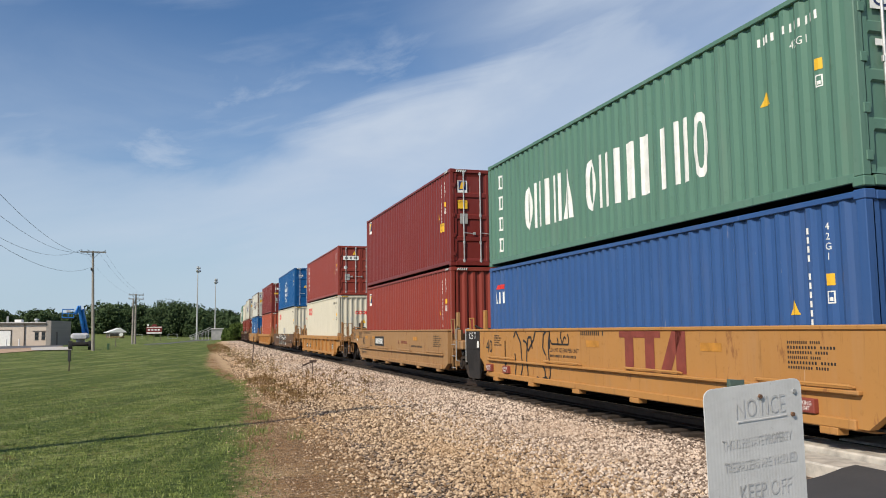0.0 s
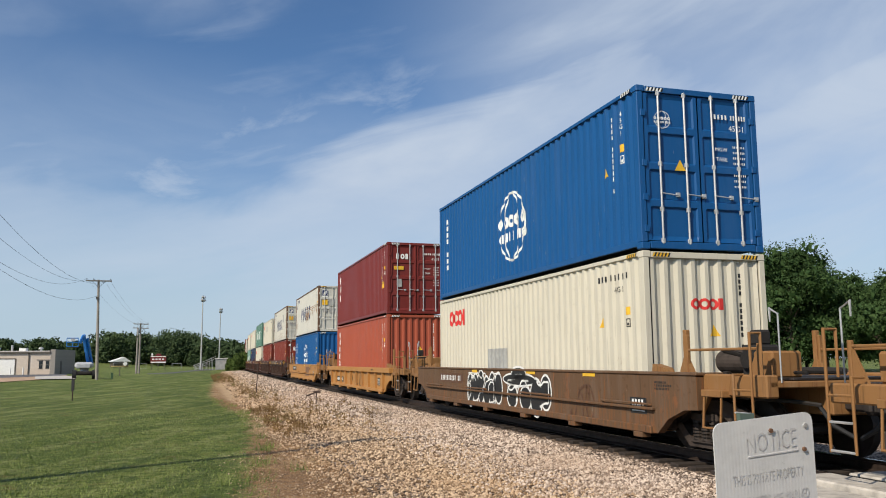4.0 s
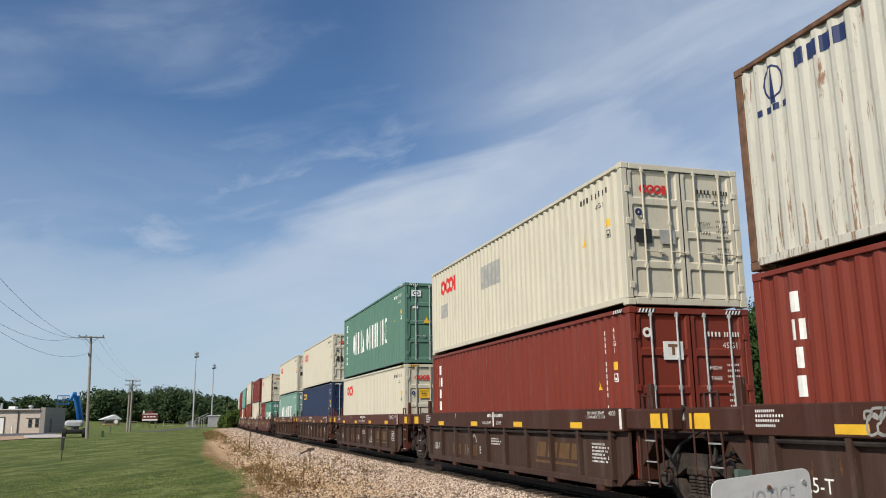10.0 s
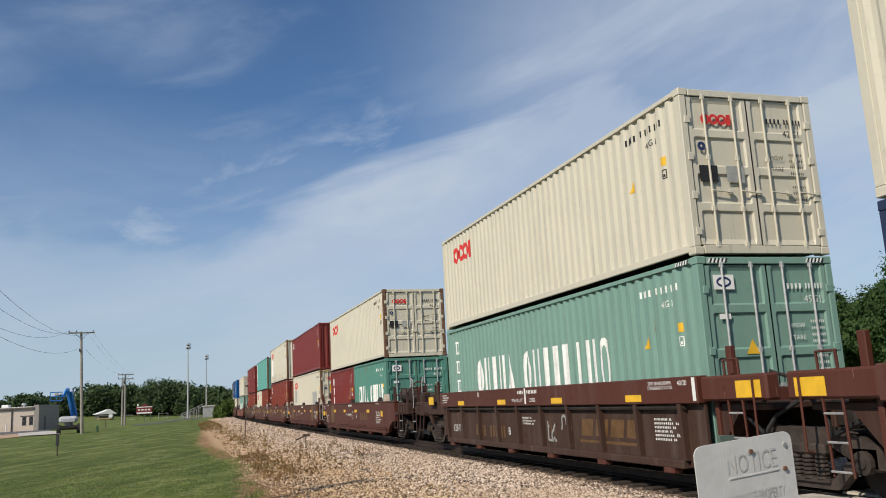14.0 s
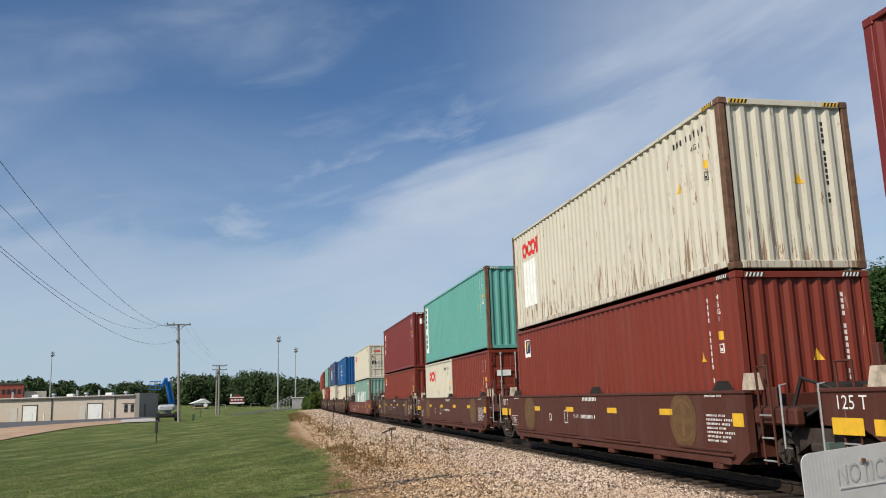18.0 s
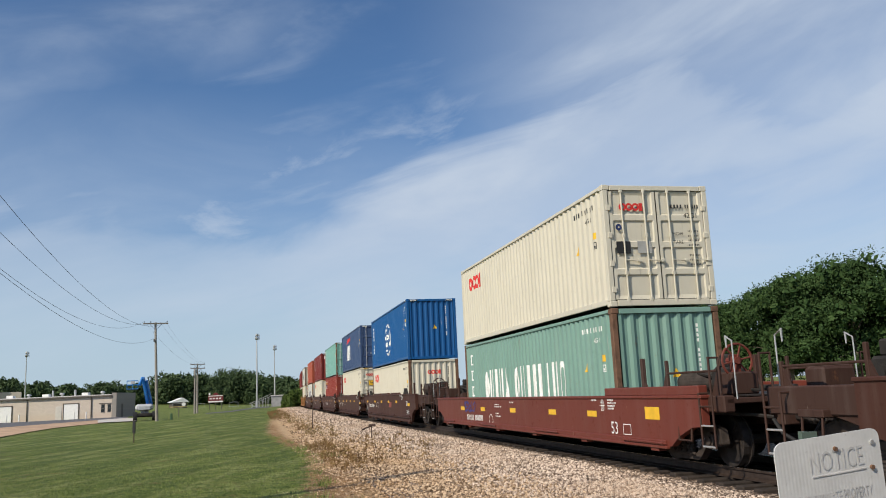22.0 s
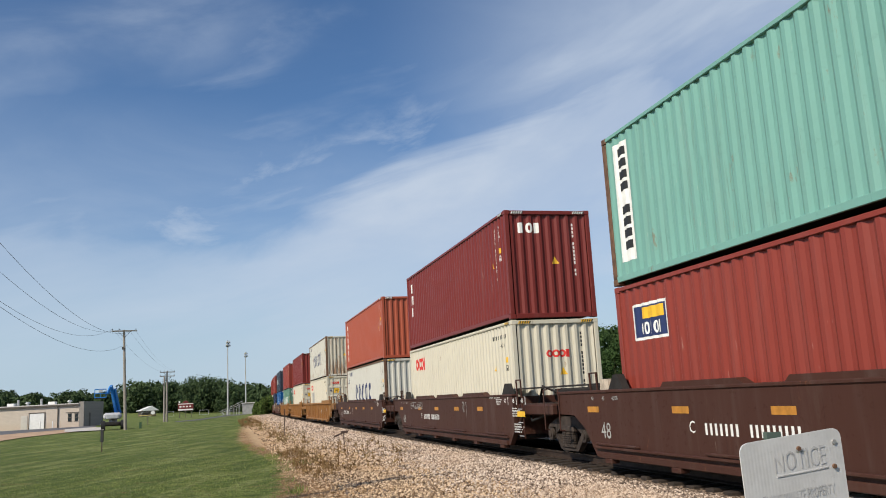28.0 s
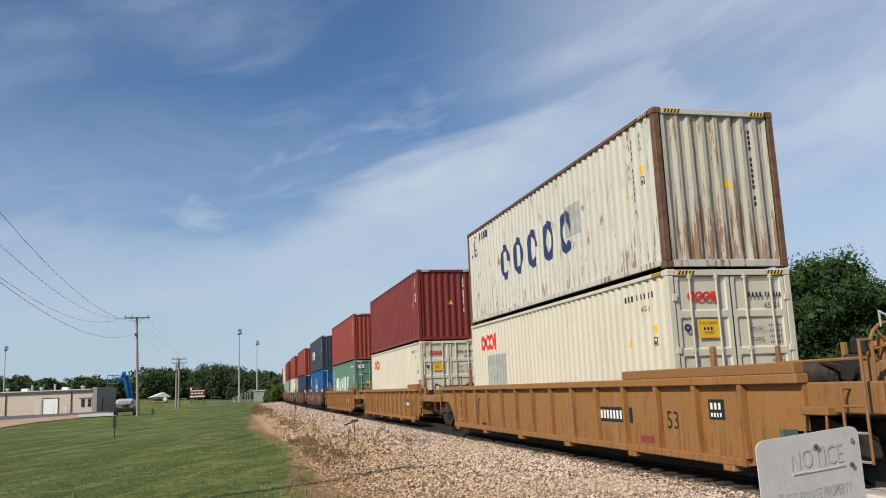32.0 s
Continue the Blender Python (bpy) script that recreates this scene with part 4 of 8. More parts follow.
def container(spec, s, z):
    """One steel box: rails, posts, castings, corrugated walls, roof, doors, and its markings."""
    H = 2.896 if spec.get("tall", True) else 2.591
    L = 6.058 if spec.get("short") else 12.192
    mat = PAINT[spec["paint"]]
    base = "shipping_container"
    ob = thing(base, spec["label"], "shipping container", "containers on the train")
    k = (H, L)
    hx = L / 2
    br = side_breaks(L)
    y0 = HALF_W - 0.022
    def wall():
        v, f = corrugated(br, 0.15, H - 0.07)
        return [(x, d - y0, zz) for x, d, zz in v], f
    part("side_panel", wall, mat, ob, key=("side", k))
    part("side_panel", lambda: turned(wall(), 2), mat, ob, key=("side_far", k))
    part("roof_panel", lambda: box(-hx + 0.1, hx - 0.1, -1.18, 1.18, H - 0.045, H - 0.02), mat, ob, key=("roof", k))
    part("floor", lambda: box(-hx + 0.1, hx - 0.1, -1.18, 1.18, 0.10, 0.16), DARK, ob, key=("floor", k))
    for sd in (-1, 1):
        part("top_rail", lambda: box(-hx + 0.15, hx - 0.15, min(sd * 1.219, sd * 1.155), max(sd * 1.219, sd * 1.155), H - 0.085, H - 0.012, 0.008), CASTING if "white" in spec["paint"] else mat, ob, key=("toprail", k, sd))
        part("bottom_rail", lambda: box(-hx + 0.15, hx - 0.15, min(sd * 1.215, sd * 1.165), max(sd * 1.215, sd * 1.165), 0.055, 0.165, 0.006), mat, ob, key=("botrail", k, sd))
    post_mat = CASTING if spec.get("rusty_posts") else mat
    for ex in (-1, 1):
        for sd in (-1, 1):
            x0, x1 = sorted((ex * hx, ex * (hx - 0.15)))
            ya, yb = sorted((sd * 1.217, sd * 1.10))
            part("corner_post", lambda: box(x0 + 0.004, x1 - 0.004, ya, yb, 0.118, H - 0.118, 0.01), post_mat, ob, key=("post", k, ex, sd))
            x0, x1 = sorted((ex * hx, ex * (hx - 0.178)))
            ya, yb = sorted((sd * 1.222, sd * 1.06))
            for zc in (0.0, H - 0.118):
                part("corner_casting", lambda: box(x0, x1, ya, yb, zc, zc + 0.118, 0.012), CASTING if spec.get("rusty_posts") else mat, ob, key=("cast", k, ex, sd, zc))
    # ends: the one that leads, seen as the train comes, and the other
    for ex, kind in ((1, spec.get("end", "wall")), (-1, "wall" if spec.get("end") == "door" else "door")):
        xe = ex * hx
        part("header", lambda: box(min(xe, xe - ex * 0.09), max(xe, xe - ex * 0.09), -1.05, 1.05, H - 0.118, H - 0.012, 0.008), mat, ob, key=("header", k, ex))
        part("sill", lambda: box(min(xe, xe - ex * 0.09), max(xe, xe - ex * 0.09), -1.05, 1.05, 0.012, 0.135, 0.008), mat, ob, key=("sill", k, ex))
        if kind == "wall" or ex < 0:
            part("end_panel", lambda: turned(([(u, -(hx - 0.03) + d, w) for u, d, w in corrugated(END_BREAKS, 0.13, H - 0.11)[0]], corrugated(END_BREAKS, 0.13, H - 0.11)[1]), 1 if ex > 0 else 3), PAINT[spec.get("end_paint", spec["paint"])], ob, key=("end", k, ex))
        else:
            doors(ob, spec, H, hx, mat, k)
    if H > 2.7 and spec.get("striped", True):
        pale = MARK["yellow" if spec.get("ink") == "black" else "white"]
        for v0, u0 in ((-1.04, 0), (0.72, 1)):
            part("hazard_stripe", lambda: flat_end([q for n in range(5) for q in rect(v0 + n * 0.066, v0 + n * 0.066 + 0.033, H - 0.10, H - 0.03, 0.03)], hx + 0.004), pale, ob, key=("hatch", k, u0, pale.name))
            part("hazard_stripe", lambda: flat_end([q for n in range(5) for q in rect(v0 + n * 0.066 + 0.033, v0 + n * 0.066 + 0.066, H - 0.10, H - 0.03, 0.03)], hx + 0.004), MARK["black"], ob, key=("hatch", k, u0, "black"))
        for c, off in ((pale, 0.0), (MARK["black"], 0.033)):
            part("hazard_stripe", lambda: ([(a, -1.224, b) for n in range(5) for a, b in rect(hx - 0.56 + off + n * 0.066, hx - 0.527 + off + n * 0.066, H - 0.08, H - 0.02, 0.03)[0]], [tuple(range(4 * n, 4 * n + 4)) for n in range(5)]), c, ob, key=("hatch_side", k, c.name))
    marks(ob, spec, H, L, br, y0)
    MOVERS.append((ob, s, z))
    return ob


def flat_end(polys, x):
    """Polygons of (u, v) on the leading end: u runs to the right as one looks at it."""
    v, f, seen = [], [], {}
    for p in polys:
        face = []
        for a, b in p:
            key = (round(a, 4), round(b, 4))
            if key not in seen:
                seen[key] = len(v)
                v.append((x, a, b))
            face.append(seen[key])
        f.append(tuple(face))
    return v, f


def doors(ob, spec, H, hx, mat, k):
    z0, z1 = 0.15, H - 0.13
    for sd in (-1, 1):
        ya, yb = sorted((sd * 0.012, sd * 1.085))
        def leaf():
            us = [ya, ya + 0.07, ya + 0.095, yb - 0.095, yb - 0.07, yb]
            zs, deep = [], []
            for i in range(4):
                a, b = z0 + (z1 - z0) * i / 4, z0 + (z1 - z0) * (i + 1) / 4
                zs += [a + (0.0 if i == 0 else 0.055), a + 0.085, b - 0.085, b - (0.0 if i == 3 else 0.055)]
                deep += [0, 1, 1, 0]
            v = [(hx - 0.024 - (0.032 if deep[q] and 2 <= p <= 3 else 0.0), u, z) for q, z in enumerate(zs) for p, u in enumerate(us)]
            n = len(us)
            return v, [(q * n + p, q * n + p + 1, (q + 1) * n + p + 1, (q + 1) * n + p) for q in range(len(zs) - 1) for p in range(n - 1)]
        door = part("door", leaf, mat, ob, key=("door", k, sd))
        for yy in (sd * 0.28, sd * 0.80):
            bar_mat = BARE if spec.get("bars", True) else mat
            part("locking_bar", lambda: join(rod((hx - 0.008, yy, z0 - 0.05), (hx - 0.008, yy, z1 + 0.05), 0.019, 6),
                                             *[box(hx - 0.03, hx + 0.006, yy - 0.035, yy + 0.035, zz - 0.04, zz + 0.04, 0.006) for zz in (z0, z0 + 0.55, z0 + 1.35, z1)]),
                 bar_mat, door, key=("lockbar", k, yy, bar_mat.name))
            part("handle", lambda: join(rod((hx + 0.012, yy, 0.98), (hx + 0.018, yy + 0.34, 0.95), 0.013, 5), box(hx - 0.02, hx + 0.02, yy + 0.28, yy + 0.36, 0.92, 1.0, 0.006)), bar_mat, door, key=("handle", k, yy, bar_mat.name))
        for zz in (0.35, 0.9, 1.5, H - 0.5):
            part("hinge", lambda: box(hx - 0.03, hx + 0.008, min(sd * 1.06, sd * 1.16), max(sd * 1.06, sd * 1.16), zz - 0.06, zz + 0.06, 0.008), mat, door, key=("hinge", k, sd, zz))
    x = hx - 0.020
    ink = MARK[spec.get("ink", "white")]
    small = bars(0.34, H - 0.50, 0.30, 0.085, 4, 0.5) + bars(0.68, H - 0.50, 0.34, 0.085, 6, 0.5)
    small += shift(word("45G1" if H > 2.7 else "42G1", 0.15), 0.80, H - 0.66)
    small += shift(word("MGW", 0.10), 0.46, H - 1.06) + shift(word("TARE", 0.10), 0.46, H - 1.24)
    for n in range(7):
        small += bars(0.70, H - 1.02 - n * 0.10 - (0.12 if n > 3 else 0), 0.26, 0.04, 7, 0.45)
    tagged(part("lettering", lambda: flat_end(small, x), ink, ob, key=("doortext", k, ink.name)), kind="stuff")
    for n, (name, polys, c, *_) in enumerate(spec.get("door_marks", ())):
        for one in polys if isinstance(polys[0][0][0], (tuple, list)) else [polys]:
            tagged(part(name, flat_end([[(a, b + (H - 2.896)) for a, b in p] for p in one], x + 0.002 * (1 + n)), MARK[c], ob), kind="stuff" if name == "lettering" else "")


def marks(ob, spec, H, L, br, y0):
    """Painted marks on the side that faces the lawn."""
    def lay(name, polys, c, proud=0.004):
        g = drape(polys, br, proud)
        if g[0]:
            tagged(part(name, ([(u, -y0 + d, w) for u, d, w in g[0]], g[1]), MARK[c], ob), kind="stuff" if name == "lettering" else "")
    ink = spec.get("ink", "white")
    hx = L / 2
    code = "45G1" if H > 2.7 else "42G1"
    if spec.get("id") == "flat":
        lay("lettering", bars(hx - 1.70, H - 0.42, 0.36, 0.11, 4, 0.4) + bars(hx - 1.2, H - 0.42, 0.66, 0.11, 7, 0.4) + shift(word(code, 0.15), hx - 0.95, H - 0.60), ink)
    elif spec.get("id", "down") == "down":
        lay("lettering", column(hx - 0.95, H - 0.34, 0.042, 1.45, 13, (4, 11)) + shift(upright(code, 0.12, 0.12), hx - 0.62, H - 0.36), ink)
    lay("code_panel", outline_box(hx - 0.62, H - 1.20, 0.05, 0.075, 0.016) + rect(hx - 0.645, hx - 0.595, H - 1.245, H - 1.20), ink)
    if spec.get("stickers", True):
        lay("height_label", rect(hx - 0.675, hx - 0.565, H - 1.06, H - 0.92), "yellow")
        lay("warning_triangle", triangle(hx - (1.25 if spec.get("id") != "flat" else 1.6), H - (1.30 if spec.get("id") != "flat" else 1.15), 0.19), "yellow")
    for name, polys, c, *layer in spec.get("side_marks", ()):
        groups = polys if polys and isinstance(polys[0][0][0], (tuple, list)) else [polys]
        if name == "lettering":
            groups = [flat_list(groups)]
        for one in groups:
            lay(name, [[(a - hx, b + (H - 2.896)) for a, b in p] for p in one], c, 0.004 + 0.003 * (layer[0] if layer else 0))
    if spec.get("end", "wall") == "wall":
        tall = spec.get("end_marks", ()) + (("lettering", column(0.72, H - 0.35, 0.045, 1.45, 14, (4, 11)), ink), ("warning_triangle", triangle(0.15, H - 1.35, 0.2), "yellow"))
        for name, polys, c, *layer in tall:
            for one in polys if isinstance(polys[0][0][0], (tuple, list)) else [polys]:
                g = drape(one, END_BREAKS, 0.004)
                if g[0]:
                    tagged(part(name, ([(hx - 0.03 - d, u, w) for u, d, w in g[0]], g[1]), MARK[c], ob), kind="stuff" if name == "lettering" else "")


# brand marks are plain shapes: (name, polygons, ink); u from the trailing end, v from the floor of a tall box
def links(u, v, h):
    """A red mark of linked ovals and a bar."""
    w = h * 0.5
    return [ring(u + w, v, w, h / 2, h * 0.26), ring(u + 2.75 * w, v, w, h / 2, h * 0.26), ring(u + 4.5 * w, v, w, h / 2, h * 0.26),
            rect(u + 5.45 * w, u + 6.4 * w, v - h / 2, v + h / 2)]


def big_ovals(u, v, h, pitch):
    return [ring(u + k * pitch, v, h * 0.36, h / 2, h * 0.2, 28, gap=(325, 360) if k % 2 == 0 else None) for k in range(5)]


def plain_row(pattern, u, v, h, w, pitch):
    """A row of plain upright shapes in place of a brand name: o oval ring, d two bars, i one bar, t wedge, s slab."""
    out = []
    for k, ch in enumerate(pattern):
        a, b = u + k * pitch, v - h / 2
        if ch == "o":
            out.append(ring(a + w / 2, v, w / 2, h / 2, w * 0.34, 18))
        elif ch == "d":
            out.append(rect(a, a + w * 0.38, b, b + h) + rect(a + w * 0.62, a + w, b, b + h))
        elif ch == "i":
            out.append(rect(a + w * 0.28, a + w * 0.70, b, b + h))
        elif ch == "t":
            out.append([[(a, b), (a + w * 0.36, b), (a + w * 0.56, b + h), (a + w * 0.44, b + h)], [(a + w * 0.64, b), (a + w, b), (a + w * 0.58, b + h), (a + w * 0.46, b + h)]])
        elif ch == "s":
            out.append(rect(a + w * 0.06, a + w * 0.72, b, b + h))
    return out


def flat_list(groups):
    return [q for g in groups for q in g]


def streaks(u, v, w, h, n, seed):
    """Ragged runs of rust, hanging down from a common line."""
    rng = random.Random(seed)
    out = []
    for k in range(n):
        a, b = u + w * rng.random(), rng.uniform(0.012, 0.034)
        top = v + rng.uniform(-0.12, 0.12)
        out.append([(a, top), (a - b * 0.6, top - h * rng.uniform(0.3, 0.6)), (a, top - h * rng.uniform(0.6, 1.0)), (a + b, top - h * rng.uniform(0.2, 0.5))])
    return out


def globe(u, v, r):
    out = ring(u, v, r, r, r * 0.07, 24, gap=(160, 200)) + ring(u, v, r * 0.55, r, r * 0.06, 20)
    out += flat_list(plain_row("ooooo", u - r * 1.05, v + r * 0.16, r * 0.36, r * 0.36, r * 0.42))
    return out + flat_list(plain_row("odissido", u - r * 1.02, v - r * 0.28, r * 0.26, r * 0.22, r * 0.26))


def flag(u, v, w, h):
    return [("logo_panel", rect(u, u + w, v, v + h), "white"), ("logo_field", rect(u + w * 0.1, u + w * 0.9, v + h * 0.22, v + h * 0.95), "navy", 1),
            ("logo_wave", rect(u + w * 0.2, u + w * 0.62, v + h * 0.30, v + h * 0.85, w * 0.2), "yellow", 2)]


def emblem(u, v):
    return [ring(u, v, 0.19, 0.24, 0.03), [[(u - 0.05, v - 0.3), (u + 0.05, v - 0.3), (u, v + 0.26)]]] + [[q] for q in bars(u - 0.32, v - 0.40, 0.62, 0.09, 4) + bars(u + 0.42, v + 0.02, 0.95, 0.22, 4, 0.8)]


OOCL_SIDE = [("logo", links(0.92, 2.28, 0.46), "red")]
OOCL_DOOR = [("logo", links(-0.86, 2.42, 0.17), "red"), ("label", rect(-0.98, -0.66, 1.42, 1.68), "black"), ("label", rect(-0.50, -0.18, 1.42, 1.68), "grey"), ("seal", ring(-0.90, 1.98, 0.07, 0.07, 0.05), "navy")]
OOCL_LOW = [("logo", links(-0.86, 2.42, 0.17), "red"), ("caution_label", rect(-0.70, -0.30, 1.70, 2.02), "yellow"), ("lettering", shift(word("CAUTION", 0.075), -0.5, 1.95) + shift(word("HIGH", 0.075), -0.5, 1.79) + bars(-0.60, 1.835, 0.2, 0.05, 3, 0.6), "black"), ("seal", ring(-0.90, 1.88, 0.07, 0.07, 0.05), "navy")]
OOCL_WALL = (("logo", links(-0.30, 2.0, 0.2), "red"),)
COSCO_SIDE = [("logo", big_ovals(3.55, 1.45, 0.98, 1.08), "navy"), ("emblem", emblem(0.72, 2.45), "navy")]
COSCO_DOOR = [("logo_panel", rect(-0.98, -0.60, 2.18, 2.62), "white"), ("logo_field", rect(-0.96, -0.62, 2.26, 2.60), "navy"), ("logo_wave", rect(-0.90, -0.74, 2.32, 2.54, 0.08), "white"),
              ("caution_label", rect(-0.96, -0.62, 1.68, 2.0), "yellow"), ("patch", rect(-0.55, -0.18, 1.60, 2.06), "grey"), ("patch", rect(-0.90, -0.66, 1.20, 1.48), "grey"), ("patch", rect(-0.52, -0.18, 1.18, 1.52), "grey")]
CHINA_SIDE = [("lettering", plain_row("odidt odissido", 2.35, 1.46, 1.0, 0.40, 0.505), "white"), ("lettering", flat_list([outline_box(0.75, 2.36 - k * 0.52, 0.14, 0.17, 0.05) + rect(0.72, 0.78, 2.24 - k * 0.52, 2.48 - k * 0.52) for k in range(4)]), "white")]
CHINA_DOOR = [("logo_panel", rect(-0.96, -0.60, 2.40, 2.62), "white"), ("logo", ring(-0.78, 2.51, 0.13, 0.08, 0.035), "navy"), ("label", rect(-0.92, -0.72, 1.96, 2.04), "white"), ("warning_triangle", triangle(-0.40, 1.55, 0.22), "yellow")]
GLOBE_SIDE = [("logo", globe(6.1, 1.36, 0.86), "white"), ("lettering", column(0.75, 2.4, 0.10, 1.6, 8), "white")]


CAUTION_SIDE = [("caution_label", rect(11.05, 11.40, 1.10, 1.36), "yellow"), ("lettering", shift(word("CAUTION", 0.07), 11.225, 1.30) + shift(word("HIGH", 0.07), 11.225, 1.16), "black", 1)]


def downward(h=2.2, n=6, w=0.22, c="white", u=0.75, top=2.6):
    st = h / n
    return [("lettering", [q for k in range(n) for q in plain_row("sdisod"[k % 6], u - w / 2, top - (k + 0.5) * st, st * 0.74, w, 1.0)[0]], c)]


TEX_DOOR = [("lettering", plain_row("sos", -0.86, 2.32, 0.22, 0.17, 0.19), "white"), ("caution_label", rect(-0.94, -0.54, 1.78, 1.92), "yellow"), ("patch", rect(-0.82, -0.62, 1.08, 1.40), "grey")]
FLOR_DOOR = flag(-0.98, 2.18, 0.3, 0.36) + [("caution_label", rect(-0.98, -0.68, 1.70, 1.95), "yellow"), ("lettering", shift(word("CAUTION", 0.06), -0.83, 1.9), "black"), ("patch", rect(-0.92, -0.68, 1.25, 1.55), "grey")]
TRI_DOOR = [("logo_panel", rect(-0.58, -0.18, 1.98, 2.30), "white"), ("logo", rect(-0.48, -0.28, 2.20, 2.25) + rect(-0.41, -0.35, 2.06, 2.20), "brown"), ("seal", ring(-0.88, 2.45, 0.09, 0.09, 0.05), "white")]


def spec(paint_name, label, **kw):
    return dict(paint=paint_name, label=label, **kw)


def cream(label, **kw):
    kw.setdefault("side_marks", OOCL_SIDE)
    kw.setdefault("end_marks", OOCL_WALL)
    kw.setdefault("door_marks", OOCL_DOOR if kw.pop("high", True) else OOCL_LOW)
    return spec("cream", label, ink="black", id="flat", bars=False, **kw)


def half(c, label, **kw):
    return spec(c, label, short=True, tall=False, **kw)


UPPER_CREAM = "cream corrugated container with a red oval mark, stacked on another"
LOWER_CREAM = "cream corrugated container with a red mark, sitting in a well car"
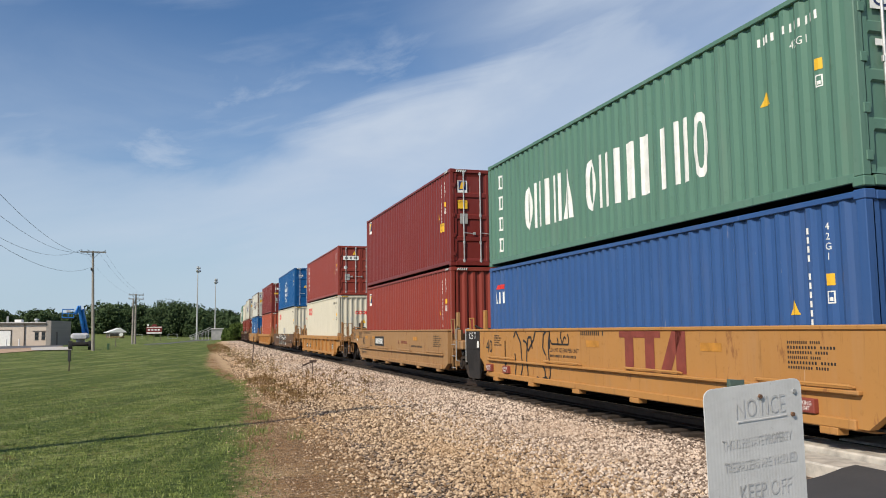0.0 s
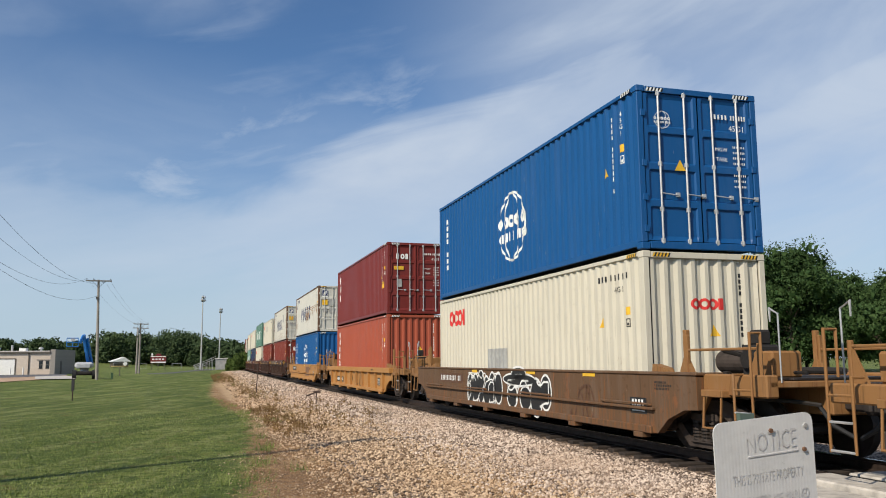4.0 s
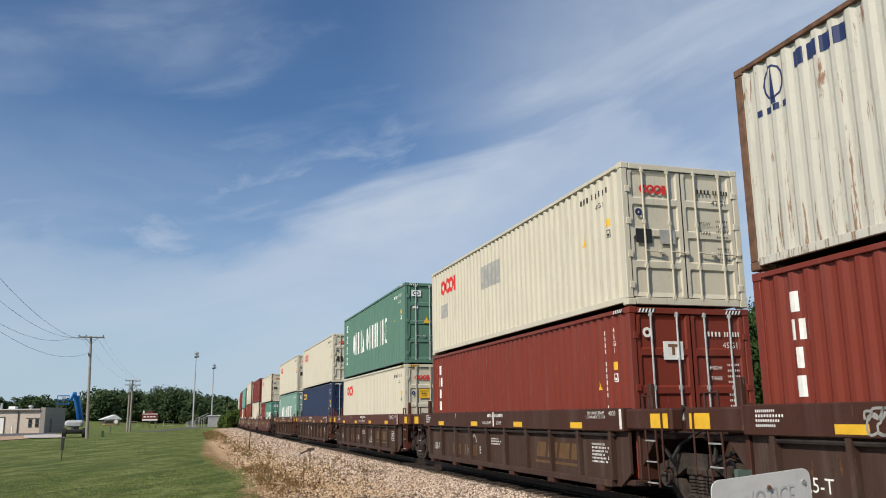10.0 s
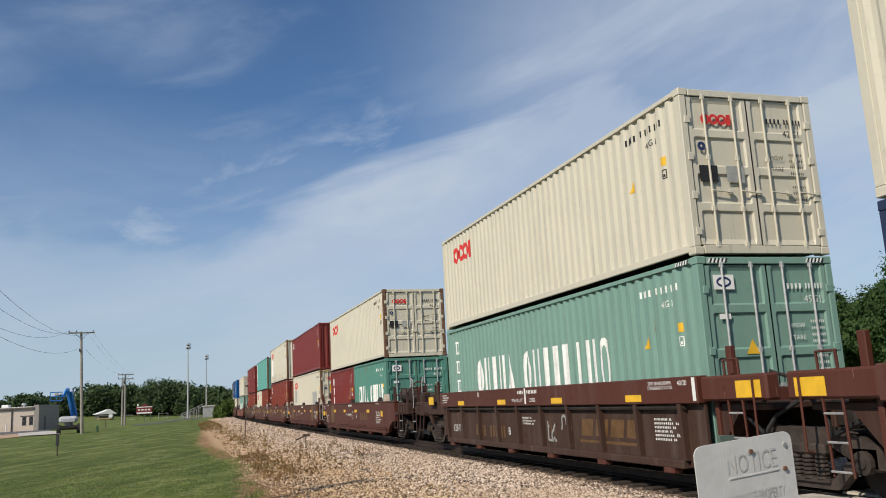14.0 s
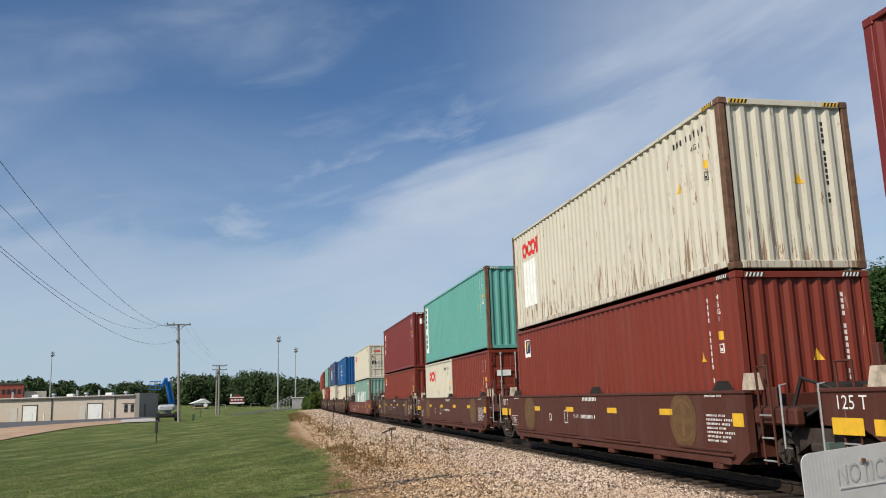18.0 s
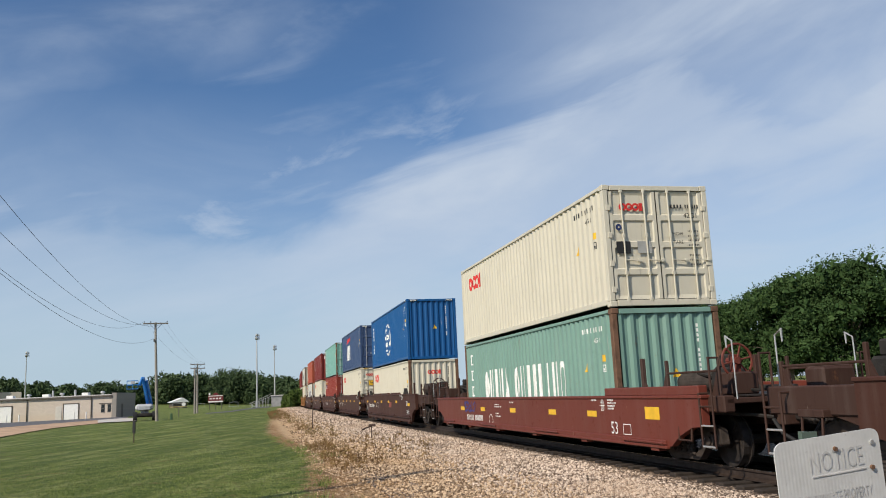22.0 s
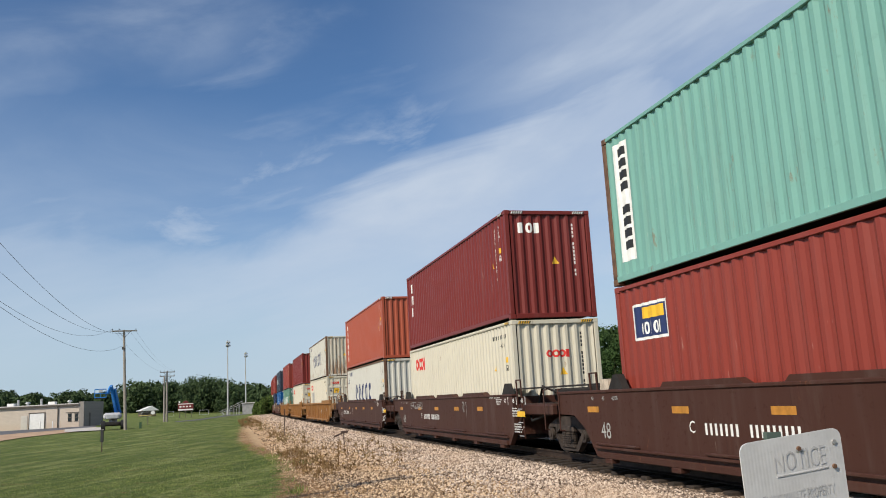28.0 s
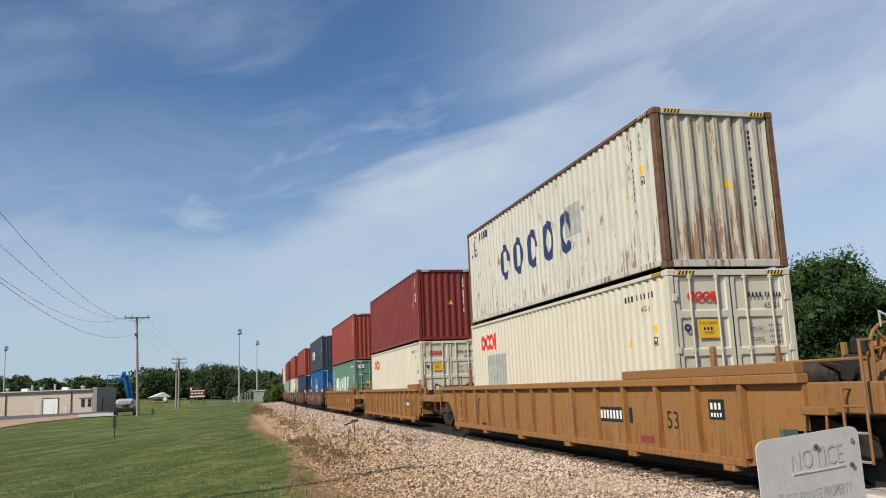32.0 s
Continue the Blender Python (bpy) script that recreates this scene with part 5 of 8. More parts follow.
# trailing distance at the start, kind of car, its paint, lower box or pair, upper box
UNITS = [
    (7.26, "flat", "yellow", spec("apl_blue", "royal-blue streaked steel container sitting in a yellow well car", tall=False, side_marks=[("logo", [[(0.40, 2.34), (0.95, 2.34), (1.0, 2.45), (0.5, 2.45)]], "red"), ("logo", plain_row("tsi", 0.30, 2.13, 0.28, 0.2, 0.22), "white")]),
     spec("green", "green container with tall white side lettering, stacked on a blue one", tall=False, id="flat", end="door", side_marks=CHINA_SIDE, door_marks=CHINA_DOOR)),
    (22.70, "flat", "tan_yellow", spec("brick", "dull red steel container sitting in a dusty yellow well car", side_marks=flag(0.5, 2.1, 0.38, 0.5)),
     spec("maroon", "maroon steel container with a small flag mark on its doors", end="door", side_marks=flag(0.5, 2.25, 0.38, 0.5) + CAUTION_SIDE, door_marks=FLOR_DOOR)),
    (42.29, "rib", "yellow", cream(LOWER_CREAM), spec("brick", "faded brick-red container with a white name plate on its doors", tall=False, end="door", side_marks=downward(1.6, 6, 0.16), door_marks=[("logo_panel", rect(-0.95, -0.12, 2.14, 2.36), "white"), ("logo", plain_row("oio", -0.86, 2.25, 0.15, 0.16, 0.25), "black"), ("warning_triangle", triangle(-0.34, 2.52, 0.2), "yellow"), ("seal", ring(-0.82, 1.75, 0.09, 0.09, 0.07), "white"), ("patch", rect(-0.86, -0.6, 1.08, 1.4), "grey")])),
    (61.83, "flat", "rust_tan", cream(LOWER_CREAM, side_marks=OOCL_SIDE + [("patch", rect(4.3, 5.7, 0.75, 1.35), "grey")]), spec("cosco_blue", "bright-blue container with a white globe mark on its side", end="door", side_marks=GLOBE_SIDE, door_marks=[("logo", globe(-0.72, 2.3, 0.16), "white"), ("warning_triangle", triangle(-0.4, 1.5, 0.2), "yellow")])),
    (81.47, "rib", "yellow", spec("orange", "faded orange-red container sitting in a yellow well car", side_marks=downward()), spec("maroon", "dark maroon container with bright locking bars on its doors", end="door", side_marks=downward(1.4, 3, 0.2) + CAUTION_SIDE, door_marks=TEX_DOOR)),
    (101.26, "flat", "yellow", spec("cosco_blue", "bright-blue container with a white globe mark, in a yellow well car", side_marks=GLOBE_SIDE), spec("white", "dirty white container with five navy ovals and a rust stain", end="door", ink="black", rusty_posts=True, side_marks=COSCO_SIDE + [("rust_stain", rect(7.9, 9.6, 1.605, 1.63) + rect(9.6, 11.7, 1.63, 1.655) + streaks(5.7, 1.58, 1.9, 0.85, 46, 3) + streaks(8.0, 1.62, 3.4, 0.5, 24, 5), "rust_orange", 1), ("rust_stain", streaks(0.25, 1.2, 0.8, 0.9, 14, 4), "rust_orange", 1), ("rust_stain", rect(6.0, 11.9, 1.72, 1.75), "rust_orange", 1)], door_marks=COSCO_DOOR, bars=False)),
    (120.95, "rib", "dark_brown", spec("brown_red", "brown-red container with white upright side lettering, in a brown well car", end="door", side_marks=downward(2.1, 6, 0.24), door_marks=TRI_DOOR), spec("rusty_white", "dirty white container with five navy ovals and rusty corner posts", end="door", ink="black", rusty_posts=True, side_marks=COSCO_SIDE + [("patch", rect(9.0, 9.9, 1.6, 2.3), "grey")], door_marks=COSCO_DOOR, bars=False)),
    (136.44, "rib", "dark_brown", spec("brown_red", "brown-red container with white upright side lettering, in a brown well car", end="door", side_marks=downward(2.1, 6, 0.24), door_marks=TRI_DOOR), cream("cream container with a red mark and faded grey patches", tall=False, end="door", side_marks=OOCL_SIDE + [("patch", rect(0.9, 1.6, 1.35, 1.75), "grey"), ("patch", rect(4.6, 6.0, 1.7, 2.3), "grey")])),
    (152.15, "rib", "brown", cream(LOWER_CREAM, end="door", high=False), spec("green", "green container with tall white side lettering, stacked on a cream one", id="flat", end="door", side_marks=CHINA_SIDE, door_marks=CHINA_DOOR)),
    (167.84, "rib", "brown", spec("navy", "dark navy container with a yellow mark, in a brown well car", end="door", side_marks=[("logo", big_ovals(0.75, 2.4, 0.34, 0.3), "yellow")]), cream(UPPER_CREAM, tall=False, end="door")),
    (183.37, "rib", "brown", spec("sea_green", "grey-green container with white side lettering, in a brown well car", end="door", id="flat", side_marks=CHINA_SIDE, door_marks=CHINA_DOOR), cream(UPPER_CREAM, tall=False, end="door")),
    (203.26, "flat", "brown", (half("maroon", "short maroon container sitting in a brown well car", side_marks=downward(1.8, 4, 0.22)), half("worn_teal", "short worn teal container with white lettering in a brown well car", end="door", id="flat", side_marks=[("lettering", plain_row("odidt odissi", 0.9, 1.62, 0.72, 0.30, 0.38), "white")], door_marks=CHINA_DOOR)), cream(UPPER_CREAM, tall=False, end="door", rusty_posts=True)),
    (218.89, "flat", "brown", cream("streaky cream container with a red mark and pale grey patches", end="door", high=False, rusty_posts=True, side_marks=OOCL_SIDE + [("patch", rect(0.95, 1.9, 1.2, 2.0), "grey"), ("patch", rect(9.0, 10.6, 0.9, 1.75), "grey")]), spec("maroon", "maroon container with a small flag mark, stacked on a cream one", tall=False, side_marks=flag(0.5, 2.2, 0.3, 0.4))),
    (234.48, "flat", "brown", spec("brown_red", "brown-red container with a yellow label, in a well car", side_marks=flag(0.75, 2.1, 0.4, 0.5)), spec("rusty_cream", "rust-streaked cream container with a red mark, stacked on a red one", ink="black", id="flat", rusty_posts=True, side_marks=OOCL_SIDE + [("patch", rect(0.85, 2.15, 0.62, 1.95), "white")])),
    (250.07, "flat", "brown", (half("cream", "short white container with a red mark in a brown well car", ink="black", id="flat", side_marks=OOCL_SIDE), half("brown_red", "short brown-red container with bright door bars in a brown well car", end="door", door_marks=[("logo_panel", rect(-0.95, -0.45, 2.0, 2.2), "white")])), spec("teal", "bright teal container with rusty corner posts and a white name strip", rusty_posts=True, side_marks=[("name_strip", rect(0.35, 0.85, 0.5, 2.65), "white"), ("lettering", column(0.6, 2.55, 0.26, 1.9, 8), "black", 1)])),
    (265.52, "flat", "dark_brown", spec("brown_red", "brown-red container sitting in a dark brown well car", tall=False, side_marks=flag(0.6, 2.2, 0.35, 0.45)), spec("maroon", "maroon container with white lettering on its corrugated end", side_marks=downward(1.4, 3, 0.22), end_marks=(("lettering", flat_list(plain_row("sos", -0.86, 2.42, 0.28, 0.2, 0.23)), "white"),))),
    (286.87, "flat", "car_red", spec("sea_green", "grey-green container with tall white side lettering in a red well car", tall=False, id="flat", side_marks=CHINA_SIDE, rusty_posts=True), cream(UPPER_CREAM, tall=False, end="door")),
    (309.82, "flat", "dark_brown", cream(LOWER_CREAM, tall=False, rusty_posts=True), spec("cosco_blue", "bright-blue container with a white globe mark on its side", side_marks=GLOBE_SIDE)),
    (327.74, "flat", "dark_brown", cream(LOWER_CREAM, end="door", high=False), spec("indigo", "dull indigo-blue container with white block lettering and a red sail mark", end="door", side_marks=[("logo", [[(3.4, 2.08), (5.5, 2.30), (5.9, 2.5), (3.9, 2.46)]], "red"), ("lettering", plain_row("tsi", 3.4, 1.38, 1.12, 0.72, 0.80), "white")])),
    (345.49, "flat", "dark_brown", spec("brick", "faded red container with a navy and yellow name panel", end="door", side_marks=[("logo_panel", rect(0.55, 1.75, 1.85, 2.5), "white"), ("logo_field", rect(0.6, 1.7, 1.9, 2.45), "navy", 1), ("logo_wave", rect(0.9, 1.65, 2.22, 2.42), "yellow", 2), ("lettering", flat_list(plain_row("ooioi", 0.85, 2.05, 0.22, 0.12, 0.155)), "white", 3)]), spec("mint", "pale mint-green container with a white name strip and black letters", rusty_posts=True, end="door", side_marks=[("name_strip", rect(0.40, 0.95, 0.4, 2.65), "white"), ("lettering", column(0.68, 2.55, 0.28, 2.0, 9, (4,)), "black", 1)])),
    (363.55, "flat", "dark_brown", cream(LOWER_CREAM, end_marks=OOCL_WALL), spec("maroon", "maroon container with white lettering on its corrugated end", side_marks=downward(1.4, 3, 0.22), end_marks=(("lettering", flat_list(plain_row("sos", -0.86, 2.42, 0.28, 0.2, 0.23)), "white"),))),
    (381.28, "flat", "dark_brown", spec("white", "white container with five navy ovals and rusty corner posts", ink="black", rusty_posts=True, side_marks=COSCO_SIDE), spec("orange", "brick-red container with white upright lettering on its side", side_marks=downward())),
    (403.92, "rib", "rust_yellow", cream("cream container with a red mark and a large grey patch", end="door", high=False, side_marks=OOCL_SIDE + [("patch", rect(1.4, 3.2, 0.9, 1.9), "grey")]), spec("rusty_white", "rust-streaked white container with five worn navy ovals", ink="black", end_paint="rust_end", rusty_posts=True, side_marks=COSCO_SIDE + [("patch", rect(7.9, 8.7, 1.3, 2.0), "grey")])),
    (423.67, "rib", "rust_yellow", cream(LOWER_CREAM, end="door", high=False), spec("maroon", "maroon corrugated container stacked on a cream one")),
    (442.61, "rib", "rust_yellow", spec("green", "green container with white lettering in a yellow well car", end="door", id="flat", side_marks=CHINA_SIDE, door_marks=CHINA_DOOR), spec("brick", "dull red corrugated container stacked on a green one")),
    (462.65, "flat", "brown", spec("cosco_blue", "bright-blue container with a white globe mark in a brown well car", end="door", side_marks=GLOBE_SIDE), spec("slate", "slate-blue container with white block lettering", side_marks=[("lettering", plain_row("ooto", 2.4, 1.5, 0.8, 0.5, 0.62), "white")])),
    (481.95, "flat", "brown", spec("navy", "dark blue container sitting in a brown well car"), spec("brick", "dull red corrugated container stacked on a dark blue one")),
    (500.95, "flat", "brown", cream(LOWER_CREAM), spec("brick", "dull red corrugated container stacked on a cream one")),
    (519.45, "flat", "brown", spec("sea_green", "grey-green container sitting in a brown well car"), spec("maroon", "maroon corrugated container stacked on a green one")),
    (537.45, "flat", "brown", cream(LOWER_CREAM), cream(UPPER_CREAM)),
    (555.45, "flat", "brown", spec("navy", "dark blue container sitting in a brown well car"), spec("brick", "dull red corrugated container far down the train")),
]

# ---- well cars ----


def oval_outline(pts, n=5, r=0.08):
    """A closed outline with rounded corners."""
    out, m = [], len(pts)
    for k in range(m):
        p, a, b = Vector(pts[k]), Vector(pts[k - 1]), Vector(pts[(k + 1) % m])
        da, db = (a - p), (b - p)
        q = min(r, da.length * 0.45, db.length * 0.45)
        p0, p1 = p + da.normalized() * q, p + db.normalized() * q
        out += [tuple(p0 * (1 - t) ** 2 + p * 2 * t * (1 - t) + p1 * t * t) for t in [i / n for i in range(n + 1)]]
    return out


def coil(u, y, z0, z1, r, n=6):
    """A coil spring as a stack of rings, each resting on the next."""
    st = (z1 - z0) / n
    return join(rod((u, y, z0), (u, y, z1), r * 0.7, 8), *[rod((u, y, z0 + (k + 0.15) * st), (u, y, z0 + (k + 0.72) * st), r, 9) for k in range(n)])


def bogie(car, x, mat):
    """A four-wheel truck under the end of a car."""
    b = part("bogie", lambda: join(box(-0.20, 0.20, -1.02, 1.02, 0.44, 0.74, 0.03), box(-0.75, 0.75, -0.16, 0.16, 0.40, 0.52, 0.02)), STEEL, car, at=(x, 0, 0), key="bolster")
    for sd in (-1, 1):
        def frame_mesh():
            y0, y1 = sd * 0.99, sd * 1.12
            top = oval_outline([(-1.20, 0.36), (-1.16, 0.62), (-0.52, 0.82), (0.52, 0.82), (1.16, 0.62), (1.20, 0.36), (0.80, 0.40), (0.36, 0.62), (-0.36, 0.62), (-0.80, 0.40)], 3, 0.06)
            low = oval_outline([(-0.80, 0.42), (-0.44, 0.10), (0.44, 0.10), (0.80, 0.42), (0.62, 0.44), (0.36, 0.20), (-0.36, 0.20), (-0.62, 0.44)], 3, 0.04)
            gs = [prism(top, y0, y1), prism(low, y0, y1)]
            for u in (-0.9, 0.9):
                gs += [rod((u, sd * 1.08, 0.44), (u, sd * 1.18, 0.44), 0.135, 12), rod((u, sd * 1.18, 0.44), (u, sd * 1.20, 0.44), 0.07, 8), box(u - 0.2, u + 0.2, min(y0, y1), max(y0, y1), 0.34, 0.62, 0.03)]
            return join(*gs)
        f = part("side_frame", frame_mesh, BOGIE, b, key=("sideframe", sd))
        part("spring_seat", lambda: box(-0.34, 0.34, sd * 1.06 - 0.10, sd * 1.06 + 0.10, 0.17, 0.22, 0.01), BOGIE, f, key=("seat", sd))
        for n, u in enumerate((-0.21, 0.0, 0.21)):
            part("spring", lambda: coil(0, sd * 1.10, 0.21, 0.50, 0.085), BOGIE, f, at=(u, 0, 0), key=("spring", sd))
        part("bolster_end", lambda: box(-0.33, 0.33, sd * 1.07 - 0.10, sd * 1.07 + 0.10, 0.49, 0.63, 0.03), BOGIE, f, key=("bend", sd))
    for u in (-0.9, 0.9):
        def wheels():
            gs = [rod((0, -0.85, 0), (0, 0.85, 0), 0.08, 8)]
            for sd in (-1, 1):
                gs += [rod((0, sd * 0.69, 0), (0, sd * 0.82, 0), 0.42, 20), rod((0, sd * 0.66, 0), (0, sd * 0.69, 0), 0.45, 20), rod((0, sd * 0.82, 0), (0, sd * 0.90, 0), 0.12, 10)]
                gs += [box(-0.05, 0.05, sd * 0.835 - 0.02, sd * 0.835 + 0.02, 0.2, 0.34)]
            return join(*gs)
        w = part("wheelset", wheels, STEEL, b, at=(u, 0, 0.42), key="wheelset")
        WHEELS.append((w, u, car))
    return b


WHEELS = []


# style: top of the side, underside of its top rail, lip height, overhang past the box at a coupled end
STYLE = {"A": (1.42, 1.36, 0.68, 1.85), "B": (1.15, 0.95, 0, 1.5), "C": (1.22, 1.17, 0.64, 1.75), "D": (1.52, 1.13, 0, 0.1), "E": (1.37, 1.31, 0.38, 2.1),
         "F": (1.18, 1.12, 0.30, 3.6), "G": (1.37, 1.31, 0.30, 2.6), "H": (1.40, 1.27, 0, 3.4)}
STYLE_OF = "AABCBC" + "D" * 5 + "E" * 5 + "F" + "G" * 5 + "HHH" + "E" * 9


LOW_SIDE = {"A": 0.29, "B": 0.22, "C": 0.27, "D": 0.22, "E": 0.25, "F": 0.32, "G": 0.12}


def side_shape(a, b, top, arch_a, arch_b, low=0.15):
    """The outline of a side from x = -b to a; each end is cut away over the truck."""
    def end(e, arch):
        if arch == 2:
            return [(e - 1.10, low), (e - 0.80, 0.50), (e - 0.35, 0.66), (e, 0.68), (e, top - 0.05), (e - 0.08, top)]
        if arch:
            return [(e - 1.75, low), (e - 1.30, 0.62), (e - 0.80, 0.88), (e, 0.90), (e, top - 0.05), (e - 0.08, top)]
        return [(e - 0.35, low), (e, 0.45), (e, top - 0.05), (e - 0.06, top)]
    return end(a, arch_a) + [(-x, z) for x, z in reversed(end(b, arch_b))]


def spans(y0, y1):
    return min(y0, y1), max(y0, y1)


def well_car(index, s, kind, colour, front, rear, front_joint, rear_joint):
    """front, rear: metres from the box's ends to the middle of the gap; a joint shares its truck with the next car."""
    mat = PAINT[colour]
    style = STYLE_OF[index]
    top, rail, lip, over = STYLE[style]
    ribbed = style in "BDH"
    tan = "yellow" in colour or colour == "rust_tan"
    grime = GRIME_TAN if tan else GRIME_DARK
    names = {"yellow": "yellow", "tan_yellow": "dusty rust-streaked yellow", "rust_tan": "rust-stained tan", "rust_yellow": "rusty yellow", "brown": "brown", "dark_brown": "dark brown", "car_red": "brown-red"}
    car = thing("well_car", f"{names[colour]} {'ribbed' if ribbed else 'smooth-sided'} steel well car with stacked containers aboard", "railway car", "well cars of the train")
    xf, xr = 6.096 + front, 6.096 + rear

    def reach(gap, joint, back):
        if style == "D":
            return 6.15
        if joint:
            return 6.096 + (gap - 0.35 if back else 0.35)
        return 6.096 + min(over, gap - 1.0)
    a, b = reach(front, front_joint, False), reach(rear, rear_joint, True)
    arch_a = 0 if front_joint or style == "D" else 2 if style in "BCEFGH" else 1
    arch_b = 0 if style == "D" else 2 if style in "BCEFGH" and not rear_joint else 1
    key = (style, round(a, 2), round(b, 2), arch_a, arch_b)
    lo_a, lo_b = a - (0.4, 1.8, 1.15)[arch_a], b - (0.4, 1.8, 1.15)[arch_b]
    plat_top = min(1.12, top - 0.06)
    low = LOW_SIDE.get(style, 0.15)
    for sd in (-1, 1):
        ya, yb = spans(sd * 1.34, sd * (1.385 if ribbed else 1.46))
        side = part("side_web" if ribbed else "side_sill", lambda: prism(side_shape(a, b, top - 0.02, arch_a, arch_b, low), ya, yb), GRIME_WEB if style == "D" else mat, car, key=("sill", key, sd))
        part("top_chord", lambda: box(-b - 0.02, a + 0.02, *spans(sd * 1.30, sd * (1.50 if ribbed else 1.485)), rail, top, 0.014), mat, side, key=("chord", key, sd))
        part("bottom_chord", lambda: box(-lo_b + 0.1, lo_a - 0.1, *spans(sd * 1.36, sd * 1.50), low - 0.02, low + 0.10, 0.014), GRIME_WEB if style == "D" else mat, side, key=("bchord", key, sd))
        if ribbed:
            nr = 14 if style == "H" else 10
            for n in range(nr):
                u = -lo_b + 0.1 + n * (lo_a + lo_b - 0.2) / (nr - 1)
                part("rib", lambda: prism([(sd * 1.38, low + 0.10), (sd * 1.47, low + 0.10), (sd * 1.49, rail), (sd * 1.38, rail)], -0.045, 0.045, "x"), GRIME_WEB if style == "D" else mat, side, at=(u, 0, 0), key=("rib", style, sd))
            if style == "D":
                part("pipe_run", lambda: pipe([(-lo_b, sd * 1.44, rail - 0.06), (lo_a, sd * 1.44, rail - 0.06)], 0.03), STEEL, side, key=("prun", key, sd))
        else:
            part("lower_lip", lambda: box(-lo_b, lo_a, *spans(sd * 1.455, sd * 1.53), lip - 0.025, lip + 0.025, 0.012), mat, side, key=("lip", key, sd))
            for n in range(4):
                u = -lo_b + 0.9 + n * (lo_a + lo_b - 1.8) / 3
                part("lashing_bar", lambda: pipe([(-0.8, sd * 1.475, lip + 0.05), (-0.78, sd * 1.53, lip + 0.07), (0.78, sd * 1.53, lip + 0.07), (0.8, sd * 1.475, lip + 0.05)], 0.018), mat, side, at=(u, 0, 0), key=("lash", sd, style))
        for n in range(6):
            u = -lo_b + 0.5 + n * (lo_a + lo_b - 1.0) / 5
            part("jack_pad", lambda: box(-0.14, 0.14, *spans(sd * 1.34, sd * 1.505), -0.10, -0.015, 0.01), mat, side, at=(u, 0, low), key=("pad", sd))
        if style in "E":
            for u in (-5.7, 0.35, 5.7):
                part("guide", lambda: prism([(-0.24, top - 0.005), (0.24, top - 0.005), (0.08, top + 0.15), (-0.04, top + 0.15)], sd * 1.32, sd * 1.44), DARK, side, at=(u, 0, 0), key=("guide", sd))
            for u in (-6.42, 6.42) if sd < 0 else ():
                part("guide", lambda: prism([(-0.17, top - 0.005), (0.17, top - 0.005), (0.08, top + 0.25), (-0.08, top + 0.25)], sd * 1.22, sd * 1.38), CONE, side, at=(u, 0, 0), key=("cone", sd), label="worn pale stacking guide")
        if style == "G":
            for u0, u1 in ((-4.3, -2.0), (-1.15, 1.05), (2.0, 4.2)):
                part("cover_strip", lambda: prism([(u0, top - 0.005), (u1, top - 0.005), (u1 - 0.2, top + 0.085), (u0 + 0.1, top + 0.085)], sd * 1.30, sd * 1.47), mat, side, key=("cover", u0, sd))
            for u in (-5.95, 5.95):
                part("guide", lambda: prism([(-0.30, top - 0.005), (0.30, top - 0.005), (0.10, top + 0.27), (-0.06, top + 0.27)], sd * 1.31, sd * 1.45), DARK, side, at=(u, 0, 0), key=("gguide", sd))
            if sd < 0:
                part("guide", lambda: prism([(-0.20, top - 0.005), (0.20, top - 0.005), (0.16, top + 0.20), (-0.16, top + 0.20)], -1.40, -1.18), CONE, side, at=(-6.5, 0, 0), key="gcone", label="worn pale stacking guide")
        if style in "FH":
            part("raised_cover", lambda: box(4.6 if style == "H" else 6.0, a - 0.05, *spans(sd * 1.30, sd * 1.47), top - 0.005, top + 0.15, 0.015), grime if style == "H" else mat, side, key=("hcov", key, sd))
        # bent pipe over the truck at a coupled end
        if style == "A" and not rear_joint:
            part("bent_pipe", lambda: pipe([(-b - 0.4, sd * 1.49, 0.93), (-b + 1.0, sd * 1.49, 0.90), (-b + 1.5, sd * 1.49, 0.70), (-b + 3.2, sd * 1.49, 0.72)], 0.03), mat, side, key=("bent", key, sd))
    for n in range(7):
        part("cross_beam", lambda: box(-0.16, 0.16, -1.335, 1.335, 0.24, 0.345, 0.02), grime, car, at=(-6.0 + n * 2.0, 0, 0), key=("crossbeam", tan))
    # closed pan added to keep far-side light from under the open well
    part("well_floor", lambda: box(-6.3, 6.3, -1.33, 1.33, 0.27, 0.30), DARK, car, key="addedpan")
    for e, xe, joint, edge in ((1, xf, front_joint, a), (-1, xr, rear_joint, b)):
        x1 = xe - (0.35 if joint else 0.55)
        x0 = 6.30
        tag = (style, tan, round(x0, 2), round(x1, 2), e)
        lo, hi = spans(e * x0, e * x1)
        part("bulkhead", lambda: box(*spans(e * x0, e * (x0 + 0.08)), -1.33, 1.33, 0.36, min(1.30, top - 0.03), 0.01), mat, car, key=("bulk", tag))
        plat = part("end_platform", lambda: join(box(lo, hi, -1.28, 1.28, plat_top - 0.09, plat_top, 0.015), box(lo, hi, -0.32, 0.32, 0.66, plat_top - 0.08, 0.02),
                                                 prism([(e * x0, 0.5), (e * (x0 + 0.5), plat_top - 0.08), (e * x0, plat_top - 0.08)], -1.28, 1.28)), grime, car, key=("plat", tag))
